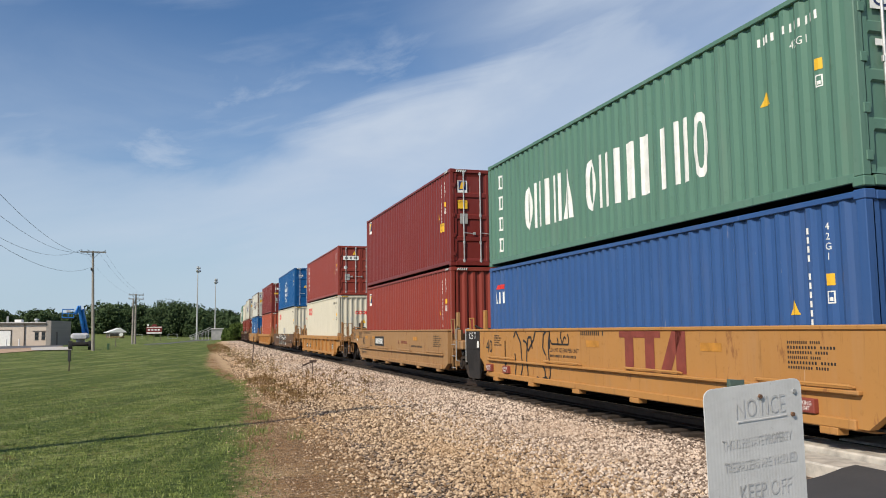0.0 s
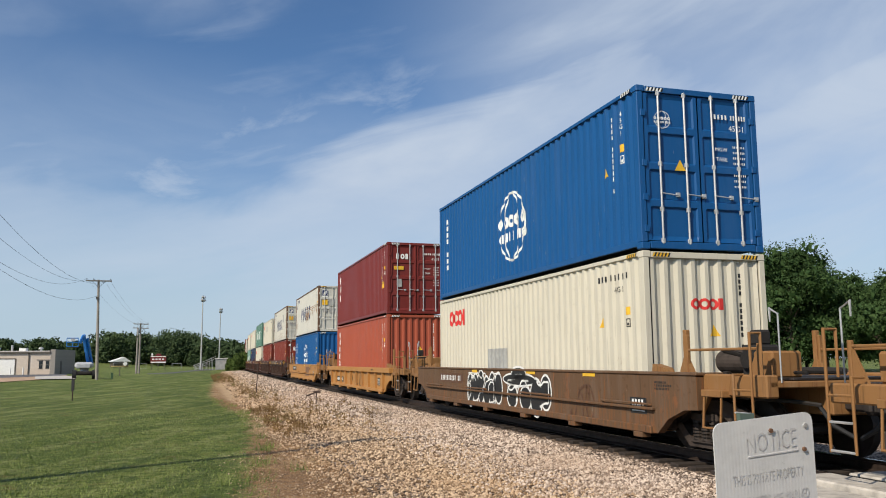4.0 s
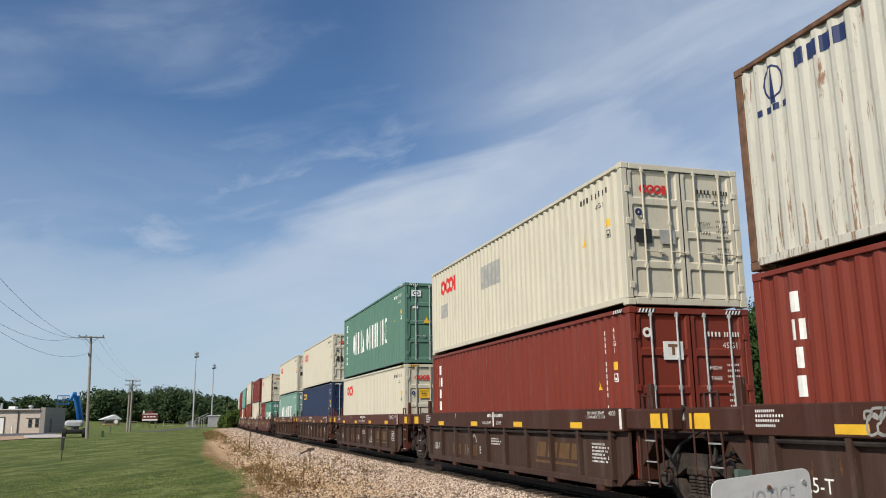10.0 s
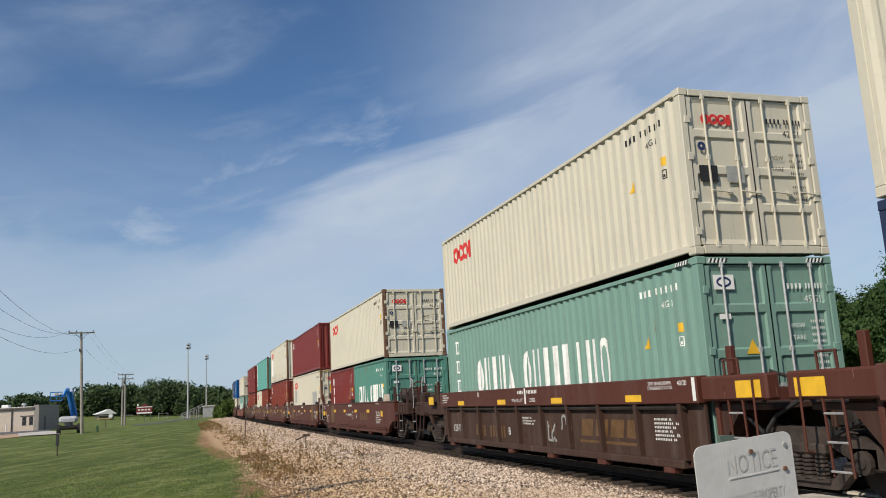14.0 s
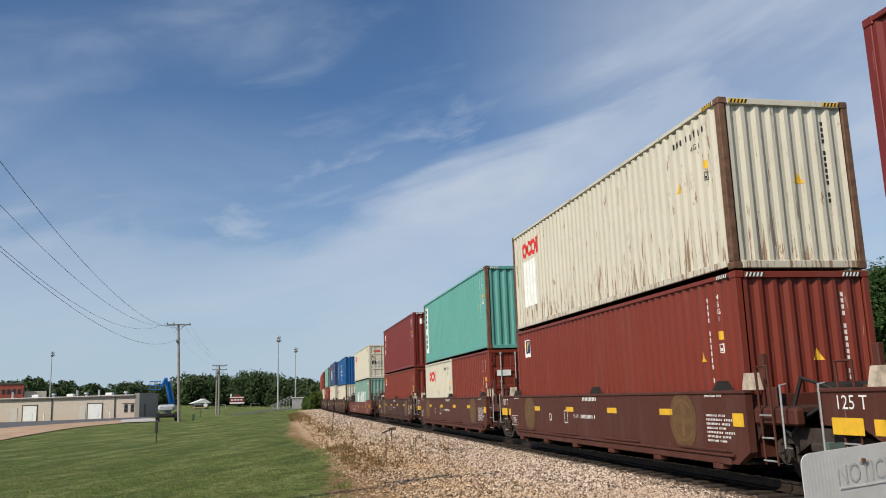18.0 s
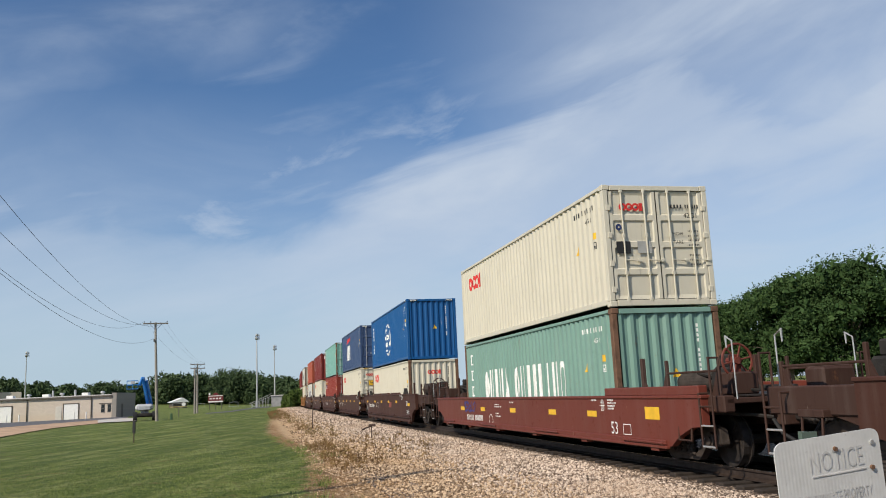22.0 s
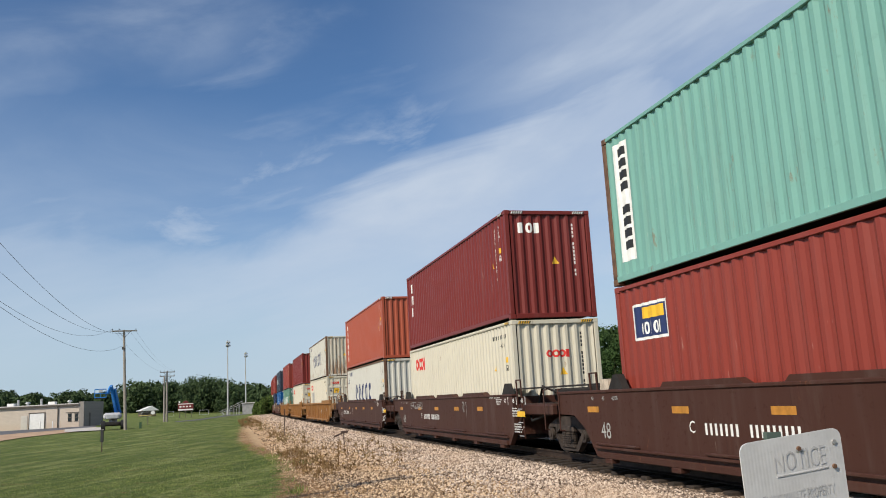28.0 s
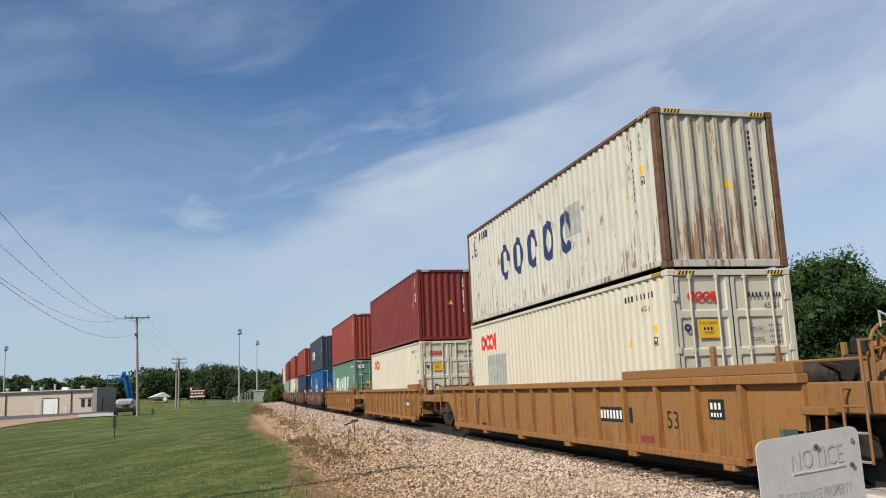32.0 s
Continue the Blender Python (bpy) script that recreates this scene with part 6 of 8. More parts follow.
        if joint:
            for sd in (-1, 1):
                if style == "D":
                    part("end_beam", lambda: box(*spans(e * 6.20, e * (xe - 0.18)), *spans(sd * 1.24, sd * 1.46), 1.16, 1.50, 0.03), mat, plat, key=("ebeam", tag, sd))
                elif e > 0:
                    part("end_beam", lambda: box(*spans(e * (edge + 0.02), e * (xe - 0.3)), *spans(sd * 1.20, sd * 1.36), 0.86, 1.10, 0.03), mat, plat, key=("ebeam", tag, sd))
                part("hand_grip", lambda: pipe([(e * (xe - 0.42), sd * 1.38, 0.55), (e * (xe - 0.42), sd * 1.48, 0.57), (e * (xe - 0.42), sd * 1.48, 1.42), (e * (xe - 0.42), sd * 1.38, 1.44)], 0.014), BARE if style in "AE" else mat, plat, key=("grip", tag, sd))
                if style == "G" and sd < 0:
                    part("catwalk", lambda: box(*spans(e * (x0 - 0.2), e * (xe - 0.02)), -1.28, -0.78, top + 0.10, top + 0.135, 0.006), STEEL, plat, key=("catwalk", tag))
                if style != "G":
                    part("container_guide_post", lambda: join(box(*spans(e * (x0 + 0.22), e * (x0 + 0.34)), sd * 1.18 - 0.045, sd * 1.18 + 0.045, plat_top - 0.02, 1.9, 0.012), box(*spans(e * (x0 + 0.2), e * (x0 + 0.6)), sd * 1.18 - 0.04, sd * 1.18 + 0.04, plat_top - 0.02, 1.4, 0.02)), mat, plat, key=("gpost", tag, sd))
                part("step_rail", lambda: pipe([(e * (x0 + 0.45), sd * 1.40, 0.30), (e * (x0 + 0.45), sd * 1.44, 1.70), (e * (x0 + 0.75), sd * 1.44, 1.70), (e * (x0 + 0.75), sd * 1.40, 0.30)], 0.016), mat, plat, key=("steprail", tag, sd))
                for zz in (0.36, 0.68, 1.0):
                    part("rung", lambda: pipe([(e * (x0 + 0.45), sd * 1.43, zz), (e * (x0 + 0.75), sd * 1.43, zz)], 0.014), BARE, plat, key=("rung", tag, sd, zz))
            part("brake_rigging", lambda: join(rod((e * (x0 + 0.7), -0.5, 1.30), (e * (x0 + 0.7), 0.5, 1.30), 0.15, 10), box(*spans(e * (x0 + 0.45), e * (x0 + 0.95)), 0.45, 1.0, 1.08, 1.50, 0.04), pipe([(e * (x0 + 0.5), -0.9, 1.10), (e * (x0 + 0.6), -0.8, 1.52), (e * (x0 + 1.0), -0.6, 1.36), (e * x1, -0.5, 1.10)], 0.028)), DARK, plat, key=("rig", tag))
            part("articulation_box", lambda: box(*spans(e * (x1 - 0.02), e * xe), -0.30, 0.30, 0.74, 1.12, 0.05), STEEL, car, key=("artic", tag))
            part("air_hose", lambda: pipe([(e * (x0 + 0.3), -1.1, 1.0), (e * (x0 + 0.9), -1.25, 0.72), (e * (x1 - 0.1), -1.15, 0.95), (e * xe, -1.0, 1.2)], 0.028, 6), RUBBER, car, key=("ahose", tag))
        else:
            hi_z = 1.28 if top > 1.25 else top - 0.02
            for sd in (-1, 1):
                if x1 > edge + 0.15:
                    part("side_beam", lambda: box(*spans(e * (edge - 0.3), e * x1), *spans(sd * 1.14, sd * 1.335), 0.90, hi_z, 0.02), grime, plat, key=("sbeam", tag, sd, round(edge, 2)))
                ladder = part("ladder", lambda: join(pipe([(e * (x1 - 0.12), sd * 1.47, 0.36), (e * (x1 - 0.12), sd * 1.47, 1.75), (e * (x1 - 0.12), sd * 1.30, 1.75), (e * (x1 - 0.12), sd * 1.30, 1.2)], 0.017),
                                            pipe([(e * (x1 - 0.5), sd * 1.47, 0.36), (e * (x1 - 0.5), sd * 1.47, 1.2), (e * (x1 - 0.5), sd * 1.30, 1.2)], 0.017)), grime, plat, key=("ladder", tag, sd))
                for zz in (0.38, 0.70, 1.0):
                    part("rung", lambda: pipe([(e * (x1 - 0.12), sd * 1.47, zz), (e * (x1 - 0.5), sd * 1.47, zz)], 0.016), BARE if zz < 0.9 else grime, ladder, key=("crung", tag, sd, zz))
                part("grab_iron", lambda: pipe([(e * x1, sd * 1.1, 1.1), (e * x1, sd * 1.1, 2.0), (e * (x1 - 0.16), sd * 1.1, 2.08), (e * (x1 - 0.16), sd * 1.1, 1.9)], 0.011), BARE, plat, key=("grab", tag, sd))
                part("container_guide_post", lambda: join(box(*spans(e * (x0 + 0.90), e * (x0 + 0.99)), sd * 1.20 - 0.04, sd * 1.20 + 0.04, plat_top - 0.02, 1.86, 0.012), prism([(e * (x0 + 0.99), plat_top - 0.02), (e * (x0 + 1.2), plat_top - 0.02), (e * (x0 + 0.99), 1.4)], sd * 1.20 - 0.03, sd * 1.20 + 0.03)), grime, plat, key=("cgpost", tag, sd))
                part("corner_casting", lambda: prism([(e * (x0 + 0.05), plat_top - 0.02), (e * (x0 + 0.6), plat_top - 0.02), (e * (x0 + 0.45), plat_top + 0.16), (e * (x0 + 0.1), plat_top + 0.22)], sd * 1.15, sd * 1.30), grime, plat, key=("ccast", tag, sd))
            part("walkway", lambda: box(lo + 0.02, hi - 0.02, -0.9, 0.9, plat_top + 0.01, plat_top + 0.04, 0.005), STEEL, plat, key=("walk", tag))
            part("coupler", lambda: join(box(*spans(e * (x1 - 0.05), e * (xe - 0.1)), -0.12, 0.12, 0.72, 0.92, 0.03), box(*spans(e * (xe - 0.2), e * (xe - 0.005)), -0.2, 0.2, 0.68, 0.98, 0.06)), STEEL, car, key=("coupler", tag))
            part("air_hose", lambda: pipe([(e * (x1 - 0.05), -0.5, 0.8), (e * (x1 + 0.2), -0.5, 0.55), (e * (xe - 0.05), -0.45, 0.42)], 0.03, 6), RUBBER, car, key=("hose", tag))
            part("tool_box", lambda: box(*spans(e * (x1 - 0.75), e * (x1 - 0.35)), -0.95, -0.45, plat_top + 0.03, plat_top + 0.40, 0.03), grime, plat, key=("tool", tag))
            part("brake_pipe", lambda: pipe([(e * (x0 + 0.3), -1.05, 0.92), (e * (x1 - 0.6), -1.1, 0.88), (e * (x1 - 0.2), -0.7, 0.84), (e * x1, -0.5, 0.8)], 0.03), DARK, plat, key=("bpipe", tag))
            xt = max(x0 + 0.35, x1 - 3.3)
            ty, tz, tr = (-0.62, plat_top + 0.42, 0.26) if style in "EG" else (-0.10, plat_top + 0.25, 0.19)
            tank = part("air_tank", lambda: join(rod((e * xt, ty, tz), (e * (xt + 1.15), ty, tz), tr, 20), rod((e * (xt - 0.06), ty, tz), (e * (xt + 1.21), ty, tz), tr * 0.75, 20), rod((e * (xt - 0.10), ty, tz), (e * (xt + 1.25), ty, tz), tr * 0.45, 16)), BOGIE, plat, key=("tank", tag))
            for sd in (-1, 1):
                for xp, hp in ((x1 - 1.95, 1.78), (x1 - 0.28, 1.62)):
                    part("upright", lambda: join(box(*spans(e * xp, e * (xp + 0.06)), sd * 1.22 - 0.03, sd * 1.22 + 0.03, plat_top - 0.02, hp, 0.01), prism([(e * (xp - 0.25), plat_top - 0.02), (e * xp, plat_top - 0.02), (e * xp, plat_top + 0.45)], sd * 1.22 - 0.015, sd * 1.22 + 0.015)), grime, plat, key=("upr", tag, sd, round(xp, 2)))
                part("rail_bar", lambda: pipe([(e * (x1 - 1.9), sd * 1.22, 1.55), (e * (x1 - 0.23), sd * 1.22, 1.55)], 0.02), grime, plat, key=("rbar", tag, sd))
                part("sill_step", lambda: join(pipe([(e * (x1 - 1.25), sd * 1.42, 0.95), (e * (x1 - 1.25), sd * 1.46, 0.45), (e * (x1 - 0.85), sd * 1.46, 0.45), (e * (x1 - 0.85), sd * 1.42, 0.95)], 0.016), box(*spans(e * (x1 - 1.3), e * (x1 - 0.8)), *spans(sd * 1.26, sd * 1.45), 0.88, 0.98, 0.01)), grime, plat, key=("sstep", tag, sd))
                part("bracket", lambda: prism([(e * (x0 + 1.4), 0.62), (e * (x1 - 1.3), 0.90), (e * (x1 - 1.3), 0.98), (e * (x0 + 1.4), 0.98)], sd * 1.24, sd * 1.30), grime, plat, key=("brk", tag, sd))
            part("control_valve", lambda: join(box(*spans(e * (x1 - 1.55), e * (x1 - 1.15)), -0.55, -0.15, plat_top + 0.03, plat_top + 0.50, 0.04), rod((e * (x1 - 1.35), -0.62, plat_top + 0.28), (e * (x1 - 1.35), -0.54, plat_top + 0.28), 0.13, 12), box(*spans(e * (x1 - 1.48), e * (x1 - 1.22)), -0.45, -0.25, plat_top + 0.49, plat_top + 0.72, 0.03)), DARK, plat, key=("valve", tag))
            part("valve_pipe", lambda: pipe([(e * (xt + 1.2), ty, tz), (e * (x1 - 1.75), -0.7, plat_top + 0.42), (e * (x1 - 1.5), -0.4, plat_top + 0.30)], 0.022), DARK, plat, key=("vpipe", tag))
            part("valve_pipe", lambda: pipe([(e * (x1 - 1.2), -0.35, plat_top + 0.25), (e * (x1 - 0.8), -0.6, plat_top + 0.12), (e * (x1 - 0.1), -0.6, plat_top + 0.10)], 0.022), DARK, plat, key=("vpipe2", tag))
            for q in (xt + 0.2 - x0, xt + 0.9 - x0):
                part("tank_saddle", lambda: box(*spans(e * (x0 + q), e * (x0 + q + 0.08)), ty - 0.2, ty + 0.2, plat_top + 0.03, tz - tr * 0.8, 0.01), STEEL, tank, key=("saddle", tag, q))
            part("slack_adjuster", lambda: join(rod((e * (x0 + 0.3), 0.1, plat_top + 0.12), (e * (x1 - 0.2), 0.1, plat_top + 0.12), 0.05, 8), rod((e * (x0 + 0.6), 0.1, plat_top + 0.12), (e * (x0 + 1.0), 0.1, plat_top + 0.12), 0.09, 8)), DARK, plat, key=("slack", tag))
            bogie(car, e * (xe - 2.25), mat)
        if joint and e < 0:
            bogie(car, e * xe, mat)
    return car


def brake_wheel(car, x, z, mat, label):
    rim = [(0.0, 0.27 * math.cos(k * math.pi / 9), 0.27 * math.sin(k * math.pi / 9)) for k in range(18)]
    w = part("brake_wheel", lambda: pipe(rim + rim[:1], 0.022), mat, car, label, at=(x, -0.75, z), key="brakewheel")
    for k in range(3):
        b = 0.2 + k * math.pi / 3
        part("spoke", lambda: rod((0, -0.265 * math.cos(b), -0.265 * math.sin(b)), (0, 0.265 * math.cos(b), 0.265 * math.sin(b)), 0.016, 5), mat, w, key=("wheelspoke", k))
    part("hub", lambda: rod((-0.25, 0, 0), (0.04, 0, 0), 0.06, 8), mat, w, key="wheelhub")
    part("wheel_stand", box(-0.12, -0.02, -0.08, 0.08, -(z - 1.1), 0.1, 0.01), mat, w)


def scrawl(u, v, w, h, seed, n=5, thick=0.035):
    """A sprayed scribble: a few wandering strokes."""
    rng = random.Random(seed)
    out = []
    for k in range(n):
        a = u + w * (k + 0.2) / n
        p = [(a, v + h * rng.uniform(0.1, 0.9))]
        t = rng.uniform(0, 6.28)
        for _ in range(16):
            t += rng.uniform(-1.1, 1.3)
            q = (min(u + w, max(u, p[-1][0] + math.cos(t) * w * 0.065)), min(v + h, max(v, p[-1][1] + math.sin(t) * h * 0.26)))
            p.append(q)
        for (x0, y0), (x1, y1) in zip(p, p[1:]):
            d = math.hypot(x1 - x0, y1 - y0)
            if d > 0.01:
                nx, ny = -(y1 - y0) / d * thick / 2, (x1 - x0) / d * thick / 2
                out.append([(x0 + nx, y0 + ny), (x0 - nx, y0 - ny), (x1 - nx, y1 - ny), (x1 + nx, y1 + ny)])
    return out


def text_block(u, v, w, n, step=0.075):
    return [q for k in range(n) for q in bars(u, v - k * step, w * (0.7 + 0.3 * ((k * 5) % 3) / 2), 0.034, max(4, int(w / 0.05)), 0.55)]


def roundel(u, v, r):
    return [ring(u, v, r * 0.72, r, 0.05, 24), ring(u, v, r * 0.50, r * 0.74, 0.03, 20), rect(u - 0.05, u + 0.05, v - r * 0.7, v + r * 0.7), rect(u - r * 0.48, u + r * 0.48, v - 0.05, v + 0.05)]


def car_marks(car, i, colour):
    """Painted signs on the side of a car that faces the lawn."""
    style = STYLE_OF[i]
    face = 1.503 if style in "BDH" else 1.463

    def lay(name, polys, c, layer=0, y=None, label=""):
        v, f = [], []
        y = y or face
        for p in polys:
            k = len(v)
            v += [(a, -y - 0.002 * layer, b) for a, b in p]
            f.append(tuple(range(k, k + len(p))))
        tagged(part(name, (v, f), MARK[c], car, label), kind="stuff" if name in ("lettering", "sprayed_scribble") else "")

    def write(text, size, u, v, c="white", layer=1, y=None):
        lay("lettering", shift(word(text, size), u, v), c, layer, y)

    def reflectors(us, z0, z1, c="yellow"):
        for u in us:
            lay("reflector", rect(u, u + 0.5, z0, z1), c, 1)

    web = 1.389
    if style == "A":
        write("40", 0.44, -5.55, 0.98, "black")
        lay("lettering", text_block(-6.6 if i else -5.2, 1.32 if i else 1.24, 0.75 if i else 0.5, 5, 0.055), "black")
        reflectors((-7.15, -5.2, -3.8, 2.6) if i else (-0.36, 3.2), 1.07, 1.19, "amber")
        lay("lettering", text_block(5.0, 1.2, 0.8, 6, 0.06), "black")
        if i == 0:
            part("end_plate", box(-7.36, -6.24, -1.475, -1.44, 0.90, 1.40, 0.01), DARK, car, "black-painted end plate")
            part("end_plate", prism([(-7.0, 0.18), (-6.24, 0.18), (-6.24, 0.90), (-7.36, 0.90)], -1.475, -1.44), DARK, car, "black-painted end plate")
            write("125 T", 0.24, -6.78, 1.24, "white", 0, 1.478)
            lay("inspection_label", rect(-6.42, -6.28, 0.95, 1.12), "white", 0, 1.478)
            write("LD LMT 123,300 PER UNIT", 0.115, -1.32, 0.98, "black")
            lay("lettering", bars(-1.98, 0.84, 1.25, 0.05, 22, 0.6) + bars(-0.58, 1.28, 0.92, 0.09, 12, 0.55), "black")
            lay("sprayed_scribble", scrawl(-4.48, 0.32, 2.5, 1.05, 3, 5, 0.05), "black", 2)
            lay("sprayed_scribble", scrawl(-2.0, 1.1, 0.95, 0.3, 8, 3, 0.035), "black", 2)
            lay("logo", rect(0.88, 2.16, 1.25, 1.36) + rect(1.06, 1.34, 0.72, 1.25) + rect(1.70, 1.98, 0.72, 1.25), "maroon", 1)
            lay("logo", rect(2.14, 2.42, 0.72, 1.36, 0.34) + rect(2.58, 2.84, 0.72, 1.36, 0.0), "maroon", 1)
            for u in (-5.45, -4.35, 5.3):
                part("jacking_plate", box(u - 0.17, u + 0.17, -1.53, -1.45, 0.40, 0.57, 0.01), MARK["maroon"], car)
                write("JACKING", 0.07, u, 0.515, "white", 0, 1.533)
                write("POINT", 0.07, u, 0.455, "white", 0, 1.533)
        else:
            write("S-2054-11 REEFER CLEARANCE", 0.105, -4.87, 1.31, "black")
            lay("plate_mark", outline_box(-4.06, 0.96, 0.16, 0.16, 0.02), "black")
            write("PLATE", 0.07, -4.06, 1.0, "black")
            write("H", 0.09, -4.06, 0.91, "black")
            lay("car_number_plate", rect(-3.37, -1.75, 0.82, 1.18), "black", 1)
            lay("lettering", bars(-3.2, 0.9, 1.3, 0.2, 9, 0.62), "white", 2)
            lay("inspection_label", rect(-7.06, -6.92, 0.98, 1.14), "white", 1)
            write("A", 0.2, 0.6, 1.0, "maroon")
            lay("lettering", bars(1.0, 0.95, 0.8, 0.1, 7, 0.6), "maroon", 1)
            lay("lettering", bars(2.3, 0.85, 1.4, 0.06, 20, 0.6) + bars(-6.0, 0.45, 1.0, 0.1, 12, 0.55), "black")
            lay("vent_plate", [q for k in range(5) for q in rect(-7.85, -7.45, 1.05 + k * 0.06, 1.08 + k * 0.06)], "black")
    elif style == "B":
        lay("car_number_plate", rect(-5.1, -3.0, 0.40, 0.66), "black", 0, web)
        lay("lettering", bars(-4.95, 0.46, 1.8, 0.14, 10, 0.62), "white", 1, web)
        lay("inspection_panel", rect(5.1, 5.58, 0.44, 0.74), "black", 0, web)
        lay("lettering", rect(5.15, 5.53, 0.48, 0.50) + bars(5.15, 0.54, 0.38, 0.05, 5, 0.6) + bars(5.15, 0.63, 0.38, 0.06, 4, 0.6), "white", 1, web)
        write("40", 0.40, -0.55, 0.62, "black", 0, web)
        lay("sprayed_scribble", scrawl(0.15, 0.34, 0.75, 0.56, i, 6, 0.03) + scrawl(1.2, 0.34, 0.8, 0.56, i + 9, 6, 0.03), "black", 0, web)
        lay("lettering", bars(4.3, 1.03, 0.4, 0.06, 5, 0.6), "black")
        reflectors((-4.5, -1.2, 2.2), 1.02, 1.10, "amber")
    elif style == "C":
        lay("car_number_plate", rect(-5.3, -3.1, 0.80, 1.06), "black" if i == 5 else "rust", 1)
        lay("lettering", bars(-5.15, 0.86, 1.9, 0.14, 13, 0.45), "white", 2)
        reflectors((1.4, 4.18), 1.11, 1.20)
        lay("lettering", text_block(6.7, 1.04, 0.5, 3, 0.05), "black")
        lay("inspection_panel", rect(5.92, 6.44, 0.54, 0.80), "black", 0)
        lay("lettering", rect(5.98, 6.38, 0.58, 0.60) + bars(5.98, 0.64, 0.4, 0.06, 5, 0.6) + bars(5.98, 0.72, 0.4, 0.05, 4, 0.6), "white", 1)
        if i == 5:
            lay("patch", rect(2.25, 4.0, 0.47, 1.06), "brown")
            lay("sprayed_scribble", scrawl(3.95, 0.90, 1.1, 0.26, 5, 5, 0.03), "black", 2)
        else:
            blobs = [(-2.45 + k * 0.42, 0.70 + 0.05 * (k % 3 - 1), 0.24, 0.40 - 0.05 * (k % 2)) for k in range(6)]
            blobs += [(0.95, 0.98, 0.95, 0.12), (0.95, 1.10, 0.42, 0.14), (0.55, 0.60, 0.30, 0.24), (1.35, 0.58, 0.30, 0.24), (1.95, 0.62, 0.30, 0.38), (2.45, 0.74, 0.26, 0.34)]
            for u, w, a, b in blobs:
                lay("sprayed_scribble", ring(u, w, a + 0.05, b + 0.05, min(a, b) * 0.98, 20), "white", 1)
            for u, w, a, b in blobs:
                lay("sprayed_scribble", ring(u, w, a, b, min(a, b) * 0.98, 20), "black", 2)
            lay("sprayed_scribble", scrawl(-2.6, 0.34, 2.4, 0.75, 6, 5, 0.035) + scrawl(0.3, 0.36, 2.3, 0.6, 16, 4, 0.045), "white", 3)
            lay("sprayed_scribble", scrawl(3.6, 0.34, 1.3, 0.6, 21, 4, 0.05), "rust", 1)
            lay("reflector", rect(-2.3, -1.9, 1.10, 1.20), "yellow", 4)
    elif style == "D":
        reflectors((-4.55, -1.66, 1.28, 4.17), 1.17, 1.28)
        for u0 in (-7.44, 6.98):
            lay("reflector", rect(u0, u0 + 0.5, 1.20, 1.42), "yellow", 0, 1.463)
        for u in (-0.02, 6.1):
            lay("stripe", rect(u - 0.04, u + 0.04, 1.17, 1.50), "white")
        write("WELL LD LMT", 0.10, -0.47, 1.25)
        write("122400", 0.115, 0.34, 1.25)
        lay("lettering", bars(-0.42, 1.385, 0.32, 0.07, 4, 0.6) + bars(0.08, 1.385, 0.55, 0.07, 7, 0.6), "white")
        write("TMX BRAKE BEAMS", 0.075, 5.22, 1.44)
        write("STANDARD TO CAR", 0.075, 5.22, 1.37)
        write("40/20", 0.105, 5.82, 1.43)
        lay("lettering", text_block(-5.9, 1.42, 0.6, 4, 0.06), "white")
        write("125-T", 0.25, -5.08, 0.57, "white", 0, web)
        write("ABCDE"[(11 - i) % 5], 0.24, -1.3, 0.57, "white", 0, web)
        lay("lettering", bars(-3.55, 0.42, 0.75, 0.27, 4, 0.62) + bars(-2.55, 0.42, 1.05, 0.27, 6, 0.62), "gold", 0, web)
        lay("logo", [q for k in range(4) for q in rect(2.25 + k * 0.55, 2.70 + k * 0.55, 0.58, 0.88, 0.08)] + rect(2.2, 4.45, 0.46, 0.51), "gold", 0, web)
        lay("lettering", text_block(4.8, 0.88, 0.7, 6, 0.06) + text_block(-0.5, 0.86, 0.7, 3, 0.06) + text_block(5.4, 0.66, 0.4, 1), "white", 0, web)
        lay("plate_mark", ring(-3.35 + 0.4 * (i % 3), 1.42, 0.05, 0.06, 0.02, 6), "white")
        if i == 6:
            for k, u in enumerate((-4.1, -2.76, -1.38)):
                lay("sprayed_scribble", scrawl(u, 1.17, 0.95, 0.28, 30 + k, 4, 0.03), "grey", 2)
        else:
            lay("sprayed_scribble", scrawl(0.8 if i % 2 == 0 else -2.2, 0.45, 0.85, 0.48, i, 3, 0.05), "grey", 0, web)
    elif style == "E":
        reflectors((-3.95, -1.42, 1.12, 3.58), 0.96, 1.07)
        lay("reflector", rect(-7.2, -6.62, 0.79, 1.0), "yellow", 1)
        lay("reflector", rect(-6.44, -6.25, 0.80, 0.99), "yellow", 1)
        lay("reflector", rect(6.05, 6.36, 0.82, 1.02), "yellow", 1)
        write("125 T", 0.25, -6.81, 1.18)
        write("ABCDE"[(16 - i) % 5 if i < 16 else i % 5], 0.28, 1.45 if i == 11 else -2.6, 0.80)
        lay("lettering", text_block(-5.85, 1.28, 0.75, 1) + text_block(5.25, 1.27, 0.75, 1) + bars(-0.3, 1.21, 0.85, 0.08, 10, 0.6), "white")
        lay("plate_mark", outline_box(-5.85, 0.66, 0.30, 0.14, 0.012), "white")
        lay("lettering", text_block(-6.0, 0.71, 0.35, 3, 0.06) + text_block(5.25, 0.96, 0.85, 7, 0.066), "white")
        lay("plate_mark", outline_box(0.62 if i == 11 else -1.45, 0.84, 0.12, 0.15, 0.02), "white")
        write("LD LMT", 0.10, -0.75, 0.86)
        lay("lettering", bars(-0.45, 0.82, 0.9, 0.08, 12, 0.55), "white", 1)
